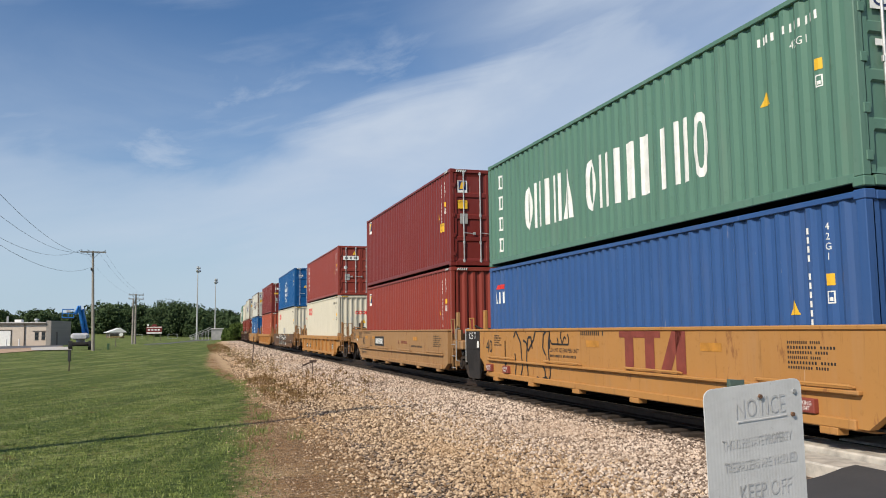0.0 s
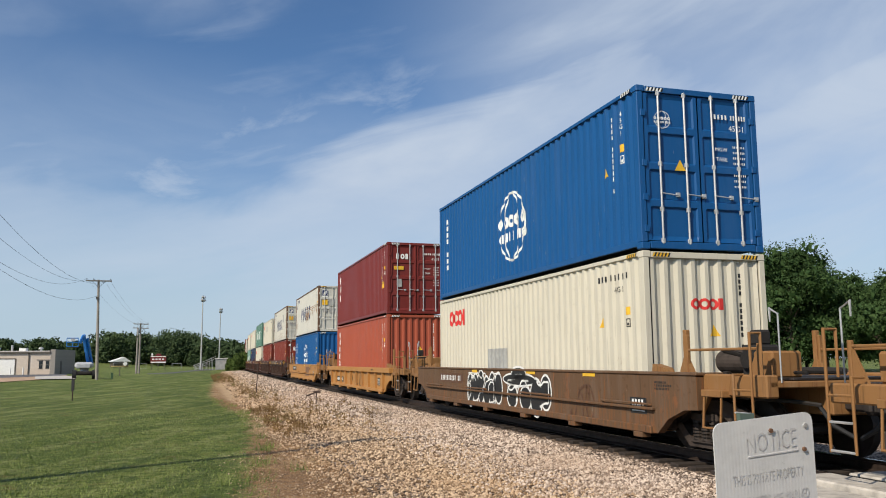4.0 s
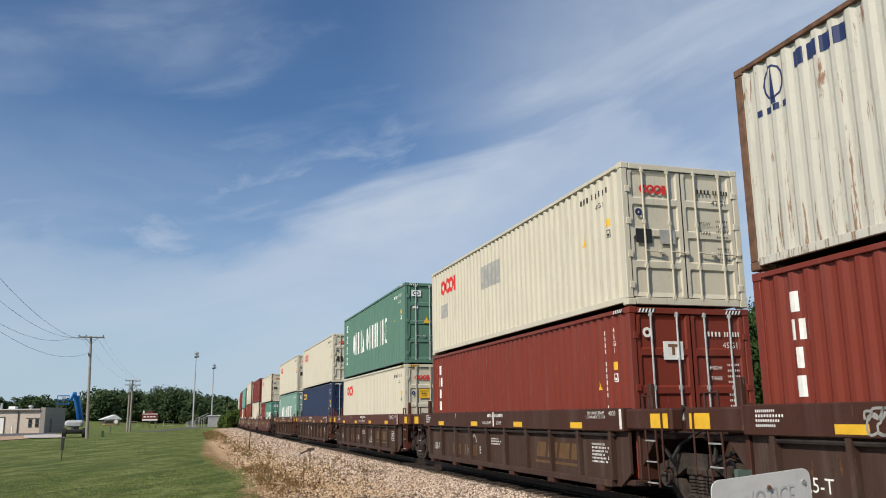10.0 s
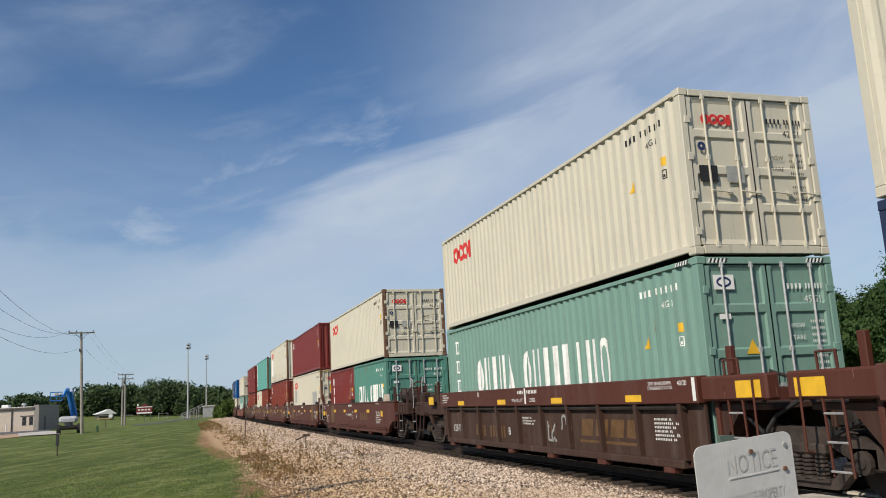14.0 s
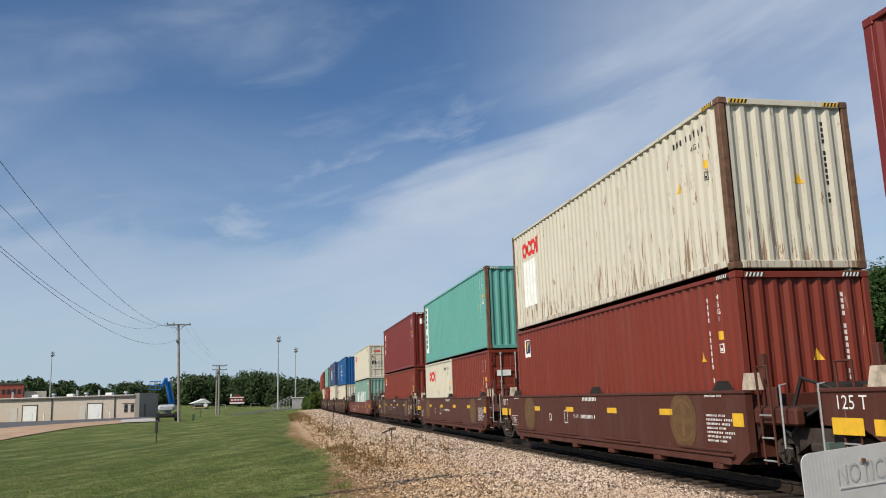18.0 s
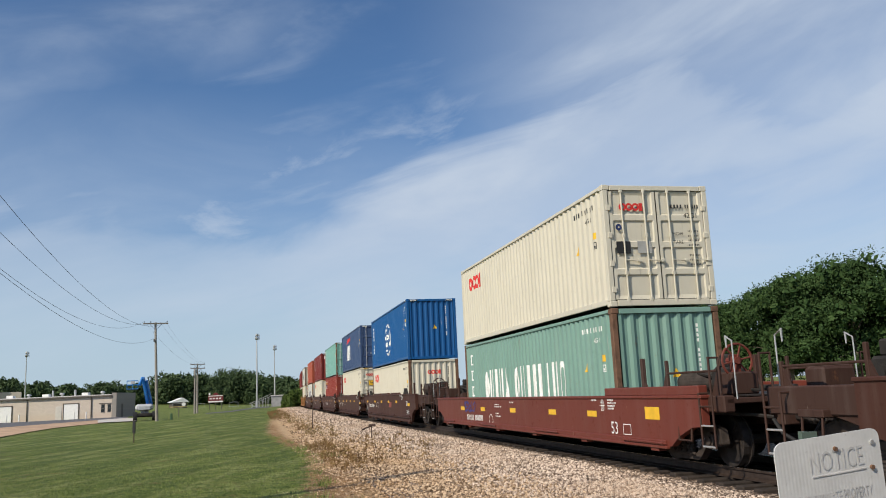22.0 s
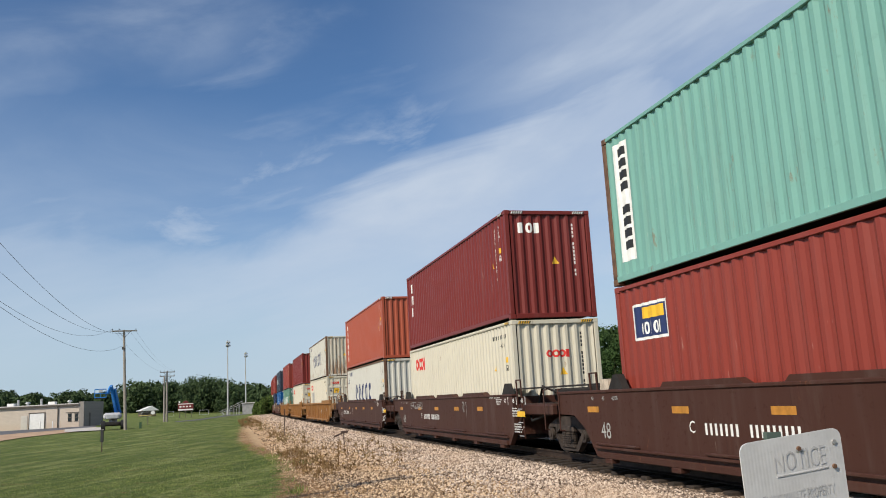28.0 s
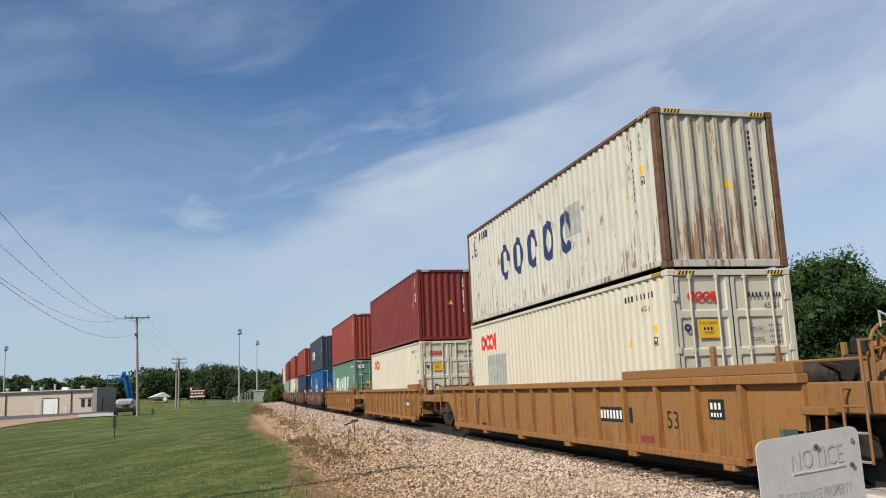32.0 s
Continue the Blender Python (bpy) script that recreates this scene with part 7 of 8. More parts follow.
        for u in (-4.35,) if i == 11 else (-4.35, 4.45):
            lay("roundel", ring(u, 0.88, 0.48, 0.48, 0.47, 26), "gold", 1)
            lay("roundel_cross", ring(u, 0.88, 0.36, 0.36, 0.035, 22) + rect(u - 0.055, u + 0.055, 0.60, 1.16) + rect(u - 0.28, u - 0.055, 0.825, 0.935) + rect(u + 0.055, u + 0.28, 0.825, 0.935), "bright_gold", 2)
        if i == 11:
            lay("lettering", bars(2.3, 0.66, 1.5, 0.30, 4, 0.66), "gold", 1)
        if i == 15:
            lay("sprayed_scribble", scrawl(-5.0, 0.9, 0.6, 0.3, 5, 3, 0.03), "grey", 2)
    elif style == "F":
        reflectors((-6.05, -3.5, -0.46, 2.64, 5.02), 0.76, 0.88)
        lay("lettering", bars(-5.2, 0.46, 0.85, 0.17, 6, 0.45) + bars(-4.2, 0.46, 0.95, 0.17, 8, 0.45), "white", 1)
        lay("plate_mark", ring(-2.4, 0.52, 0.22, 0.16, 0.02, 12), "white")
        lay("sprayed_scribble", scrawl(-5.5, 0.74, 1.35, 0.3, 7, 5, 0.05), "indigo", 2)
        write("53", 0.34, 6.35, 0.55)
        lay("plate_mark", outline_box(6.9, 0.55, 0.17, 0.10, 0.015), "white")
        lay("reflector", rect(7.7, 8.25, 0.76, 0.98), "yellow", 1)
        write("40", 0.16, 5.83, 1.05)
        write("20", 0.16, 5.83, 0.93)
        lay("lettering", rect(5.7, 5.96, 0.985, 0.997) + text_block(6.08, 1.08, 0.42, 4, 0.055) + text_block(5.27, 1.08, 0.4, 1) + text_block(-2.0, 0.95, 0.7, 2, 0.06) + text_block(-0.5, 1.02, 0.6, 1) + text_block(-1.9, 0.70, 0.6, 2, 0.08), "white")
    elif style == "G":
        reflectors((-7.2, -4.0, -1.5, 1.0, 3.45), 0.95, 1.06, "amber" if i >= 19 else "yellow")
        if i <= 18 or i == 21:
            lay("lettering", bars(-6.2, 0.68, 0.95, 0.19, 7, 0.45) + bars(-5.1, 0.68, 1.1, 0.19, 9, 0.45), "white")
            write("48", 0.42, -7.0, 0.62, "grey")
            write("ABCDE"[(i - 16) % 5], 0.26, -3.28, 0.76)
            lay("plate_mark", outline_box(-2.6, 0.83, 0.16, 0.13, 0.015), "white")
        else:
            write("EDC"[(i - 20) % 3], 0.26, -3.45, 0.74)
            lay("lettering", bars(-3.1, 0.64, 0.9, 0.17, 7, 0.45) + bars(-2.0, 0.64, 1.1, 0.17, 9, 0.45), "white")
            for k, n in enumerate(("40", "45", "48")):
                write(n, 0.15, 5.9 + k * 0.62, 1.2)
                lay("stripe", rect(6.1 + k * 0.62, 6.13 + k * 0.62, 1.1, 1.3), "white")
            lay("sprayed_scribble", scrawl(1.9, 0.75, 0.45, 0.45, i, 3, 0.02), "grey", 1)
            write("48", 0.42, -6.45, 0.60, "grey")
            for k, n in enumerate(("40", "45", "40/20")):
                write(n, 0.11, -6.95 + k * 0.48, 1.21, "grey")
            if i == 20:
                lay("sprayed_scribble", scrawl(-5.2, 1.0, 1.9, 0.22, 44, 9, 0.022), "grey", 2)
        lay("reflector", rect(6.75, 7.3, 0.82, 0.95), "yellow", 1)
        lay("lettering", text_block(5.2, 1.28, 0.45, 4, 0.055) + text_block(6.4, 1.0, 0.6, 4, 0.06) + text_block(6.5, 0.62, 0.7, 4, 0.06) + text_block(4.6, 1.28, 0.9, 1), "white")
        if i == 17:
            lay("patch", rect(1.3, 2.1, 0.72, 0.98, 0.1), "maroon")
    else:
        lay("car_number_plate", rect(3.3, 4.75, 0.62, 0.90), "black", 0, web)
        lay("lettering", bars(3.4, 0.68, 1.25, 0.16, 9, 0.62), "white", 1, web)
        write("53", 0.42, 6.18 if i == 22 else 5.2, 0.70, "black", 0, web)
        p0 = 7.28 if i == 22 else 5.6
        lay("inspection_panel", rect(p0, p0 + 0.42, 0.76, 1.06), "black", 0, web)
        lay("lettering", bars(p0 + 0.05, 0.80, 0.32, 0.06, 4, 0.6) + bars(p0 + 0.05, 0.91, 0.32, 0.1, 3, 0.6), "white", 1, web)
        lay("jacking_mark", rect(5.0, 5.5, 0.30, 0.42), "maroon", 0, web)
        lay("sprayed_scribble", scrawl(-5.6, 0.3, 1.3, 0.7, i, 3, 0.05), "black", 0, web)


ARTIC = {0, 6, 7, 8, 9, 11, 12, 13, 14, 17, 18, 19, 20, 22, 23, 25, 26, 27, 28, 29}
LOW_Z = 0.585
for i, (s0, kind, colour, lower, upper) in enumerate(UNITS):
    prev_gap = UNITS[i][0] - UNITS[i - 1][0] - 12.192 if i else 7.0
    next_gap = UNITS[i + 1][0] - s0 - 12.192 if i + 1 < len(UNITS) else 5.0
    mid = s0 + 6.096
    car = well_car(i, mid, kind, colour, prev_gap / 2, next_gap / 2, (i - 1) in ARTIC, i in ARTIC)
    car_marks(car, i, colour)
    if i == 5:
        brake_wheel(car, 6.096 + prev_gap / 2 - 1.5, 1.72, PAINT["rust_yellow"], "rusty round hand-brake wheel")
    elif i == 6:
        brake_wheel(car, 6.096 + prev_gap / 2 - 1.9, 2.05, PAINT["orange"], "round orange hand-brake wheel")
    elif i in (11, 16, 17, 22):
        brake_wheel(car, 6.096 + prev_gap / 2 - 1.0, 1.7, PAINT[colour], "round hand-brake wheel")
    MOVERS.append((car, mid, RAIL_Z))
    if isinstance(lower, tuple):
        container(lower[0], mid + 3.067, LOW_Z)
        container(lower[1], mid - 3.067, LOW_Z)
        h = 2.591
    else:
        container(lower, mid, LOW_Z)
        h = 2.896 if lower.get("tall", True) else 2.591
    container(upper, mid, LOW_Z + h + 0.03)

# ---- trees ----


def leaf_material(name, a, b):
    m = Nodes(name, 0.75, 0, 0.12)
    c = m.mix(m.island(), a, b)
    m.colour(m.mix(m.ramp(m.noise(0.35, 3, 0.5), 0.35, 0.7, 0, 0.6), c, scaled(a, 0.7)))
    return m.mat


LEAF = leaf_material("tree_leaves", (0.027, 0.058, 0.017), (0.073, 0.120, 0.040))
# paler and bluer than LEAF: distance haze put into the leaf colour
FAR_LEAF = leaf_material("far_tree_leaves", (0.044, 0.072, 0.030), (0.076, 0.112, 0.046))
BUSH_LEAF = leaf_material("bush_leaves", (0.050, 0.082, 0.018), (0.105, 0.150, 0.036))
BARK = plain("tree_bark", (0.10, 0.08, 0.06), 0.9, 0, 0.3, 6, 0.02)


def leafy(rng, blobs, per, size):
    """Clumps of small leaf faces round the blobs (centre, radius)."""
    v, f = [], []
    for c, r in blobs:
        n = rng.normal(0, 1, (per, 3))
        n /= np.linalg.norm(n, axis=1)[:, None]
        at = np.array(c) + n * (np.array(r) * rng.uniform(0.55, 1.08, per)[:, None])
        a = rng.normal(0, 1, (per, 3))
        a /= np.linalg.norm(a, axis=1)[:, None]
        b = np.cross(a, n + rng.normal(0, 0.5, (per, 3)))
        b /= np.linalg.norm(b, axis=1)[:, None] + 1e-6
        sz = size * rng.uniform(0.6, 1.4, per)[:, None]
        for q in (at - a * sz, at + b * sz * 0.55, at + a * sz, at - b * sz * 0.55):
            v.append(q)
    pts = np.concatenate([np.stack(v[i:i + 4], 1).reshape(-1, 3) for i in range(0, len(v), 4)])
    return pts.tolist(), [(i, i + 1, i + 2, i + 3) for i in range(0, len(pts), 4)]


def crown_blobs(rng, h, w, n, base=0.22):
    out = []
    for _ in range(n):
        t = rng.uniform(0, 1)
        z = h * (base + (1 - base) * t) * 0.93
        wide = w * (0.55 + 0.75 * math.sin(math.pi * min(1, 0.12 + t * 0.92))) * 0.62
        a, q = rng.uniform(0, 6.28), wide * rng.uniform(0.15, 1.0)
        r = w * rng.uniform(0.16, 0.30)
        out.append(((math.cos(a) * q, math.sin(a) * q, z), (r, r, r * 0.85)))
    return out


def tree(seed, h, w, n=70, per=270, size=0.15):
    rng = np.random.default_rng(seed)
    t = thing("tree", "tall leafy green deciduous tree beyond the railway", "tree", "trees beyond the railway")
    blobs = crown_blobs(rng, h, w, n)
    limbs = [rod((0, 0, 0), (0.1, 0.05, h * 0.35), h * 0.020, 8, h * 0.014), rod((0.1, 0.05, h * 0.35), (0, 0.2, h * 0.75), h * 0.014, 7, h * 0.005)]
    for c, _ in blobs[:9]:
        limbs.append(rod((0.05, 0.05, h * 0.25 + 0.2 * c[2]), c, h * 0.007, 5, h * 0.002))
    part("trunk", join(*limbs), BARK, t)
    inner = [(c, (r[0] * 0.62, r[1] * 0.62, r[2] * 0.62)) for c, r in blobs]
    part("crown", join(leafy(rng, blobs, per, size), leafy(rng, inner, 50, size * 3.0)), LEAF, t)
    return t


def plant(proto, rows):
    """Copies of the trees at (bearing, distance, scale)."""
    for k, (az, dist, sc) in enumerate(rows):
        p = spot(az, dist, -0.1)
        m = pose(p.x, p.y, p.z, 0, 0, (k * 137) % 360)
        src = proto[k % len(proto)]
        if not src.get("placed"):
            src["placed"] = 1
            src.matrix_basis = m @ Matrix.Scale(sc, 4)
        else:
            keep = tuple(src.scale)
            src.scale = (sc,) * 3
            copy_thing(src, m)
            src.scale = keep


TREES = [tree(1, 15.0, 9.5), tree(2, 14.0, 8.0), tree(3, 15.5, 10.5), tree(4, 13.0, 9.0)]
plant(TREES, [(-18.8, 104, 0.90), (-20.6, 108, 0.98), (-22.6, 103, 0.95), (-24.6, 108, 0.92), (-27.6, 104, 0.70), (-29.4, 100, 0.85), (-31.5, 98, 0.9), (-34, 96, 0.8), (-17.0, 112, 0.86), (-15.2, 116, 0.84), (-13.2, 124, 0.84), (-11.4, 132, 0.83),
              (-9.6, 140, 0.80), (-8.0, 150, 0.80), (-6.2, 158, 0.80), (-4.6, 168, 0.82), (-3.0, 180, 0.82), (-1.4, 195, 0.82), (0.2, 210, 0.8), (-21.6, 122, 0.9), (-26.0, 125, 0.75), (-23.4, 126, 0.9)])


def build_woods():
    """The wood on the horizon."""
    rng = np.random.default_rng(21)
    v, f = [], []
    for _ in range(330):
        az = rng.uniform(8, 52)
        dist = rng.uniform(300, 400)
        h = (0.82 if az < 17 else 0.94) * (1.17 if az < 23 else 1.0) * rng.uniform(7.2, 10.6) * dist / 330 * (0.86 if 23.5 < az < 30 else 1.0) * (1.12 if 17 < az < 20.5 or 30.6 < az < 32 else 1.0)
        p = spot(az, dist)
        g = leafy(rng, crown_blobs(rng, h, h * 0.85, 21, 0.04), 56, 0.50)
        k = len(v)
        v += [(x + p.x, y + p.y, z + p.z) for x, y, z in g[0]]
        f += [tuple(i + k for i in q) for q in g[1]]
    tagged(new("woods", solid("woods", (v, f), FAR_LEAF)), "dark green wood along the horizon", "woods", kind="stuff")


build_woods()


def bush(seed, az, dist, h, w, label):
    rng = np.random.default_rng(seed)
    b = thing("bush", label, "bush", at=spot(az, dist, -0.1))
    part("stem", join(*[rod((0, 0, 0), (math.cos(k) * w * 0.2, math.sin(k) * w * 0.2, h * 0.5), 0.06, 5, 0.02) for k in range(5)]), BARK, b)
    part("foliage", leafy(rng, crown_blobs(rng, h, w, 22, 0.05), 160, 0.17), BUSH_LEAF, b)


bush(31, 14.2, 150, 3.1, 3.0, "rounded green bush standing beside the railway bend")
bush(32, 14.9, 158, 2.2, 2.2, "low green bush standing beside the railway bend")

# ---- the notice sign beside the camera ----
def sign_material():
    m = Nodes("faded_sign_sheet", 0.45, 0.0)
    w = m.n.new("ShaderNodeTexWave")
    w.wave_type, w.bands_direction = "BANDS", "X"
    w.inputs["Scale"].default_value = 32.0
    m.l.new(m.co.outputs["Object"], w.inputs["Vector"])
    c = m.mix(m.ramp(m.noise(9, 5, 0.7), 0.35, 0.75), (0.66, 0.655, 0.64), (0.55, 0.545, 0.53))
    c = m.mix(m.ramp(m.noise(60, 4, 0.7), 0.6, 0.8, 0, 0.5), c, (0.30, 0.28, 0.25))
    c = m.mix(m.calc("MULTIPLY", w.outputs["Fac"], 0.05), c, (0.34, 0.33, 0.32))
    m.bump(w.outputs["Fac"], 0.12, 0.001)
    return m.colour(c)


SIGN = sign_material()
FADED = plain("faded_sign_ink", (0.53, 0.52, 0.51), 0.5, 0, 0.35, 14)
SIGN_W, SIGN_H = 0.305, 0.457


def build_sign():
    sg = thing("notice_sign", "faded grey metal notice sign tilted on a steel post", "sign", at=pose(0.7778, 2.0837, 1.2789, 0, 0, 20.7))
    # the sheet is turned in its own plane; x to the right, z up, its face looks along -y
    tilt = pose(0, 0, 0, 4.0) @ pose(0, 0, 0, 0, -4.3)
    w, h, r = SIGN_W / 2, SIGN_H / 2, 0.028
    outline = oval_outline([(-w, -h), (w, -h), (w, h), (-w, h)], 6, r)
    sheet = part("sheet", prism(outline, -0.0015, 0.0015), SIGN, sg, at=tilt)
    def ink(text, size, u, v, stretch=1.0):
        fs = [[(u + a * stretch, -0.003, v + b) for a, b in p] for p in word(text, size)]
        vv = [q for p in fs for q in p]
        ff, k = [], 0
        for p in fs:
            ff.append(tuple(range(k, k + len(p))))
            k += len(p)
        tagged(part("lettering", (vv, ff), FADED, sheet), kind="stuff")
    ink("NOTICE", 0.066, 0.018, 0.168, 0.66)
    part("rule", box(-0.055, 0.10, -0.0032, -0.0016, 0.136, 0.139), FADED, sheet)
    ink("THIS IS PRIVATE PROPERTY", 0.036, 0.003, 0.085, 0.50)
    ink("TRESPASSERS ARE WARNED", 0.036, 0.012, 0.029, 0.51)
    ink("KEEP OFF", 0.056, 0.02, -0.040, 0.70)
    for u, v in ((0.018, 0.195), (0.119, 0.138), (0.0, -0.18)):
        part("bolt", rod((u, -0.007, v), (u, 0.03, v), 0.0055, 10), CASTING, sheet)
    part("reflector", rod((0.128, -0.005, 0.196), (0.128, -0.001, 0.196), 0.006, 12), BARE, sheet)
    part("post", join(box(-0.004, 0.004, 0.026, 0.06, -1.25, 0.234), box(-0.022, 0.022, 0.024, 0.030, -1.25, 0.234)), plain("green_post_steel", (0.11, 0.15, 0.12), 0.6, 0.2), sg, at=(-0.02, 0.012, 0))
    return sg


build_sign()

# ---- things on the lawn ----
RUSTED = plain("rusted_iron", (0.075, 0.05, 0.04), 0.85, 0.1, 0.4, 12, 0.004)
BLACK = plain("black_paint", (0.02, 0.02, 0.022), 0.6)


def build_marker():
    p = spot(24.62, 46)
    t = thing("marker_post", "small dark marker post standing on the lawn", "marker post", at=p)
    part("post", join(rod((0, 0, -0.1), (0, 0, 0.62), 0.03, 6)), RUSTED, t)
    part("plate", box(-0.075, 0.075, -0.03, 0.03, 0.50, 1.08, 0.01), BLACK, t)


build_marker()


def build_stake():
    x, y, z = ballast_top(48.8, 5.1)
    t = thing("iron_stake", "thin rusty iron stake standing in the ballast edge", "stake", at=(x, y, z))
    part("rod", rod((0, 0, -0.1), (0.06, 0, 1.55), 0.028, 6), RUSTED, t)
    part("foot", box(-0.25, 0.3, -0.06, 0.06, -0.02, 0.05, 0.01), RUSTED, t)
    x, y, z = ballast_top(31.8, 4.0)
    t = thing("bent_post", "bent rusty iron post with a drooping arm in the ballast", "post", at=(x, y, z))
    part("rod", rod((0, 0, -0.1), (0, 0, 0.50), 0.022, 6), RUSTED, t)
    part("arm", join(rod((0.0, 0, 0.50), (-0.36, -0.1, 0.36), 0.03, 6), box(-0.10, 0.16, -0.05, 0.05, 0.47, 0.56, 0.01)), RUSTED, t)


build_stake()


# ---- poles and wires ----
def utility_pole(p, h, turn, arms, label, lean=0.0):
    t = thing("utility_pole", label, "utility pole", "utility poles", pose(p.x, p.y, p.z) @ Matrix.Rotation(radians(lean), 4, Vector((p.x, p.y, 0)).normalized()) @ pose(0, 0, 0, 0, 0, turn))
    part("pole", rod((0, 0, -0.3), (0, 0, h), 0.17, 12, 0.11), POLE_WOOD, t, smooth=False)
    for z, w in arms:
        arm = part("crossarm", box(-w / 2, w / 2, -0.19, -0.08, z - 0.07, z + 0.07, 0.01), POLE_WOOD, t)
        for u in (-w / 2 + 0.1, -w * 0.2, w / 2 - 0.1):
            part("insulator", join(rod((u, -0.135, z + 0.07), (u, -0.135, z + 0.14), 0.02, 6), rod((u, -0.135, z + 0.14), (u, -0.135, z + 0.26), 0.05, 8, 0.03)), STEEL, arm)
        part("brace", join(rod((-w * 0.25, -0.12, z - 0.05), (0, -0.1, z - 0.7), 0.02, 5), rod((w * 0.25, -0.12, z - 0.05), (0, -0.1, z - 0.7), 0.02, 5)), STEEL, arm)
    part("fuse_box", rod((-0.2, -0.12, h * 0.80), (-0.2, -0.12, h * 0.80 + 0.3), 0.06, 8), STEEL, t)
    return t


MAIN, SECOND = spot(23.25, 93), spot(20.74, 140)
NEARBY = spot(63.8, 13.4)
line_turn = math.degrees(math.atan2(MAIN.y - NEARBY.y, MAIN.x - NEARBY.x)) - 90
utility_pole(MAIN, 10.45, line_turn + 20, [(10.32, 2.6)], "grey timber utility pole with one crossarm and wires", -1.6)
utility_pole(SECOND, 8.0, line_turn + 20, [(7.85, 2.4), (7.2, 2.4)], "grey timber utility pole with two crossarms")
utility_pole(spot(20.90, 139), 7.2, line_turn + 20, [], "grey timber utility pole without a crossarm")
utility_pole(NEARBY, 12.6, line_turn, [(12.3, 2.6)], "grey timber utility pole whose shadow crosses the lawn")


def wire(a, b, sag, r=0.010):
    a, b = Vector(a), Vector(b)
    pts = []
    for k in range(25):
        t = k / 24
        p = a.lerp(b, t)
        p.z -= 4 * sag * t * (1 - t)
        pts.append(tuple(p))
    tagged(part("overhead_wire", pipe(pts, r, 5), BLACK), "thin black overhead wire strung between utility poles", "wire", "overhead wires")


side = Vector((math.cos(radians(line_turn)), math.sin(radians(line_turn)), 0))
far_side = Vector((math.cos(radians(line_turn + 20)), math.sin(radians(line_turn + 20)), 0))
for u, up_near, up_far, sag in ((1.2, 12.5, 10.5, 3.6), (-0.3, 12.75, 10.5, 3.4), (-1.2, 12.25, 10.5, 3.8), (0.0, 10.5, 8.8, 3.2)):
    a = NEARBY + side * u
    b = MAIN + far_side * u + Vector((-0.27, -0.11, 0))
    wire((a.x, a.y, NEARBY.z + up_near), (b.x, b.y, MAIN.z + up_far), sag)
for u in (-1.1, 0.5, 1.1):
    b, c = MAIN + far_side * u + Vector((-0.27, -0.11, 0)), SECOND + far_side * u
    wire((b.x, b.y, MAIN.z + 10.5), (c.x, c.y, SECOND.z + 8.0), 0.7, 0.006)


# ---- the low building ----
def block_wall(name, base, tint):
    m = Nodes(name, 0.85)
    br = m.n.new("ShaderNodeTexBrick")
    br.inputs["Scale"].default_value = 1.0
    br.inputs["Brick Width"].default_value, br.inputs["Row Height"].default_value = 0.4, 0.2
    br.inputs["Mortar Size"].default_value = 0.008
    br.inputs["Color1"].default_value, br.inputs["Color2"].default_value = (*base, 1), (*scaled(base, 0.92), 1)
    br.inputs["Mortar"].default_value = (*scaled(base, 0.8), 1)
    mp = m.n.new("ShaderNodeMapping")
    mp.inputs["Rotation"].default_value = (radians(90), 0, 0)
    m.l.new(m.co.outputs["Object"], mp.inputs["Vector"])
    m.l.new(mp.outputs[0], br.inputs["Vector"])
    sep = m.n.new("ShaderNodeSeparateXYZ")
    m.l.new(m.co.outputs["Object"], sep.inputs[0])
    low = m.ramp(sep.outputs["Z"], 1.2, 0.6, 0, 0.6)
    return m.colour(m.mix(low, br.outputs["Color"], tint))


TAN_WALL = block_wall("tan_block_wall", (0.58, 0.495, 0.41), (0.55, 0.44, 0.345))
GREY_WALL = block_wall("grey_block_wall", (0.29, 0.265, 0.235), (0.27, 0.245, 0.215))
WHITE = plain("white_door_paint", (0.78, 0.77, 0.74), 0.5, 0, 0.08, 2)
ROOF = plain("roof_trim", (0.55, 0.53, 0.50), 0.6, 0, 0.15, 2)
DARK_TRIM = plain("dark_trim", (0.10, 0.085, 0.07), 0.6, 0, 0.2, 3)
GLASS = plain("dark_window_glass", (0.03, 0.035, 0.04), 0.1, 0, 0.2, 1)


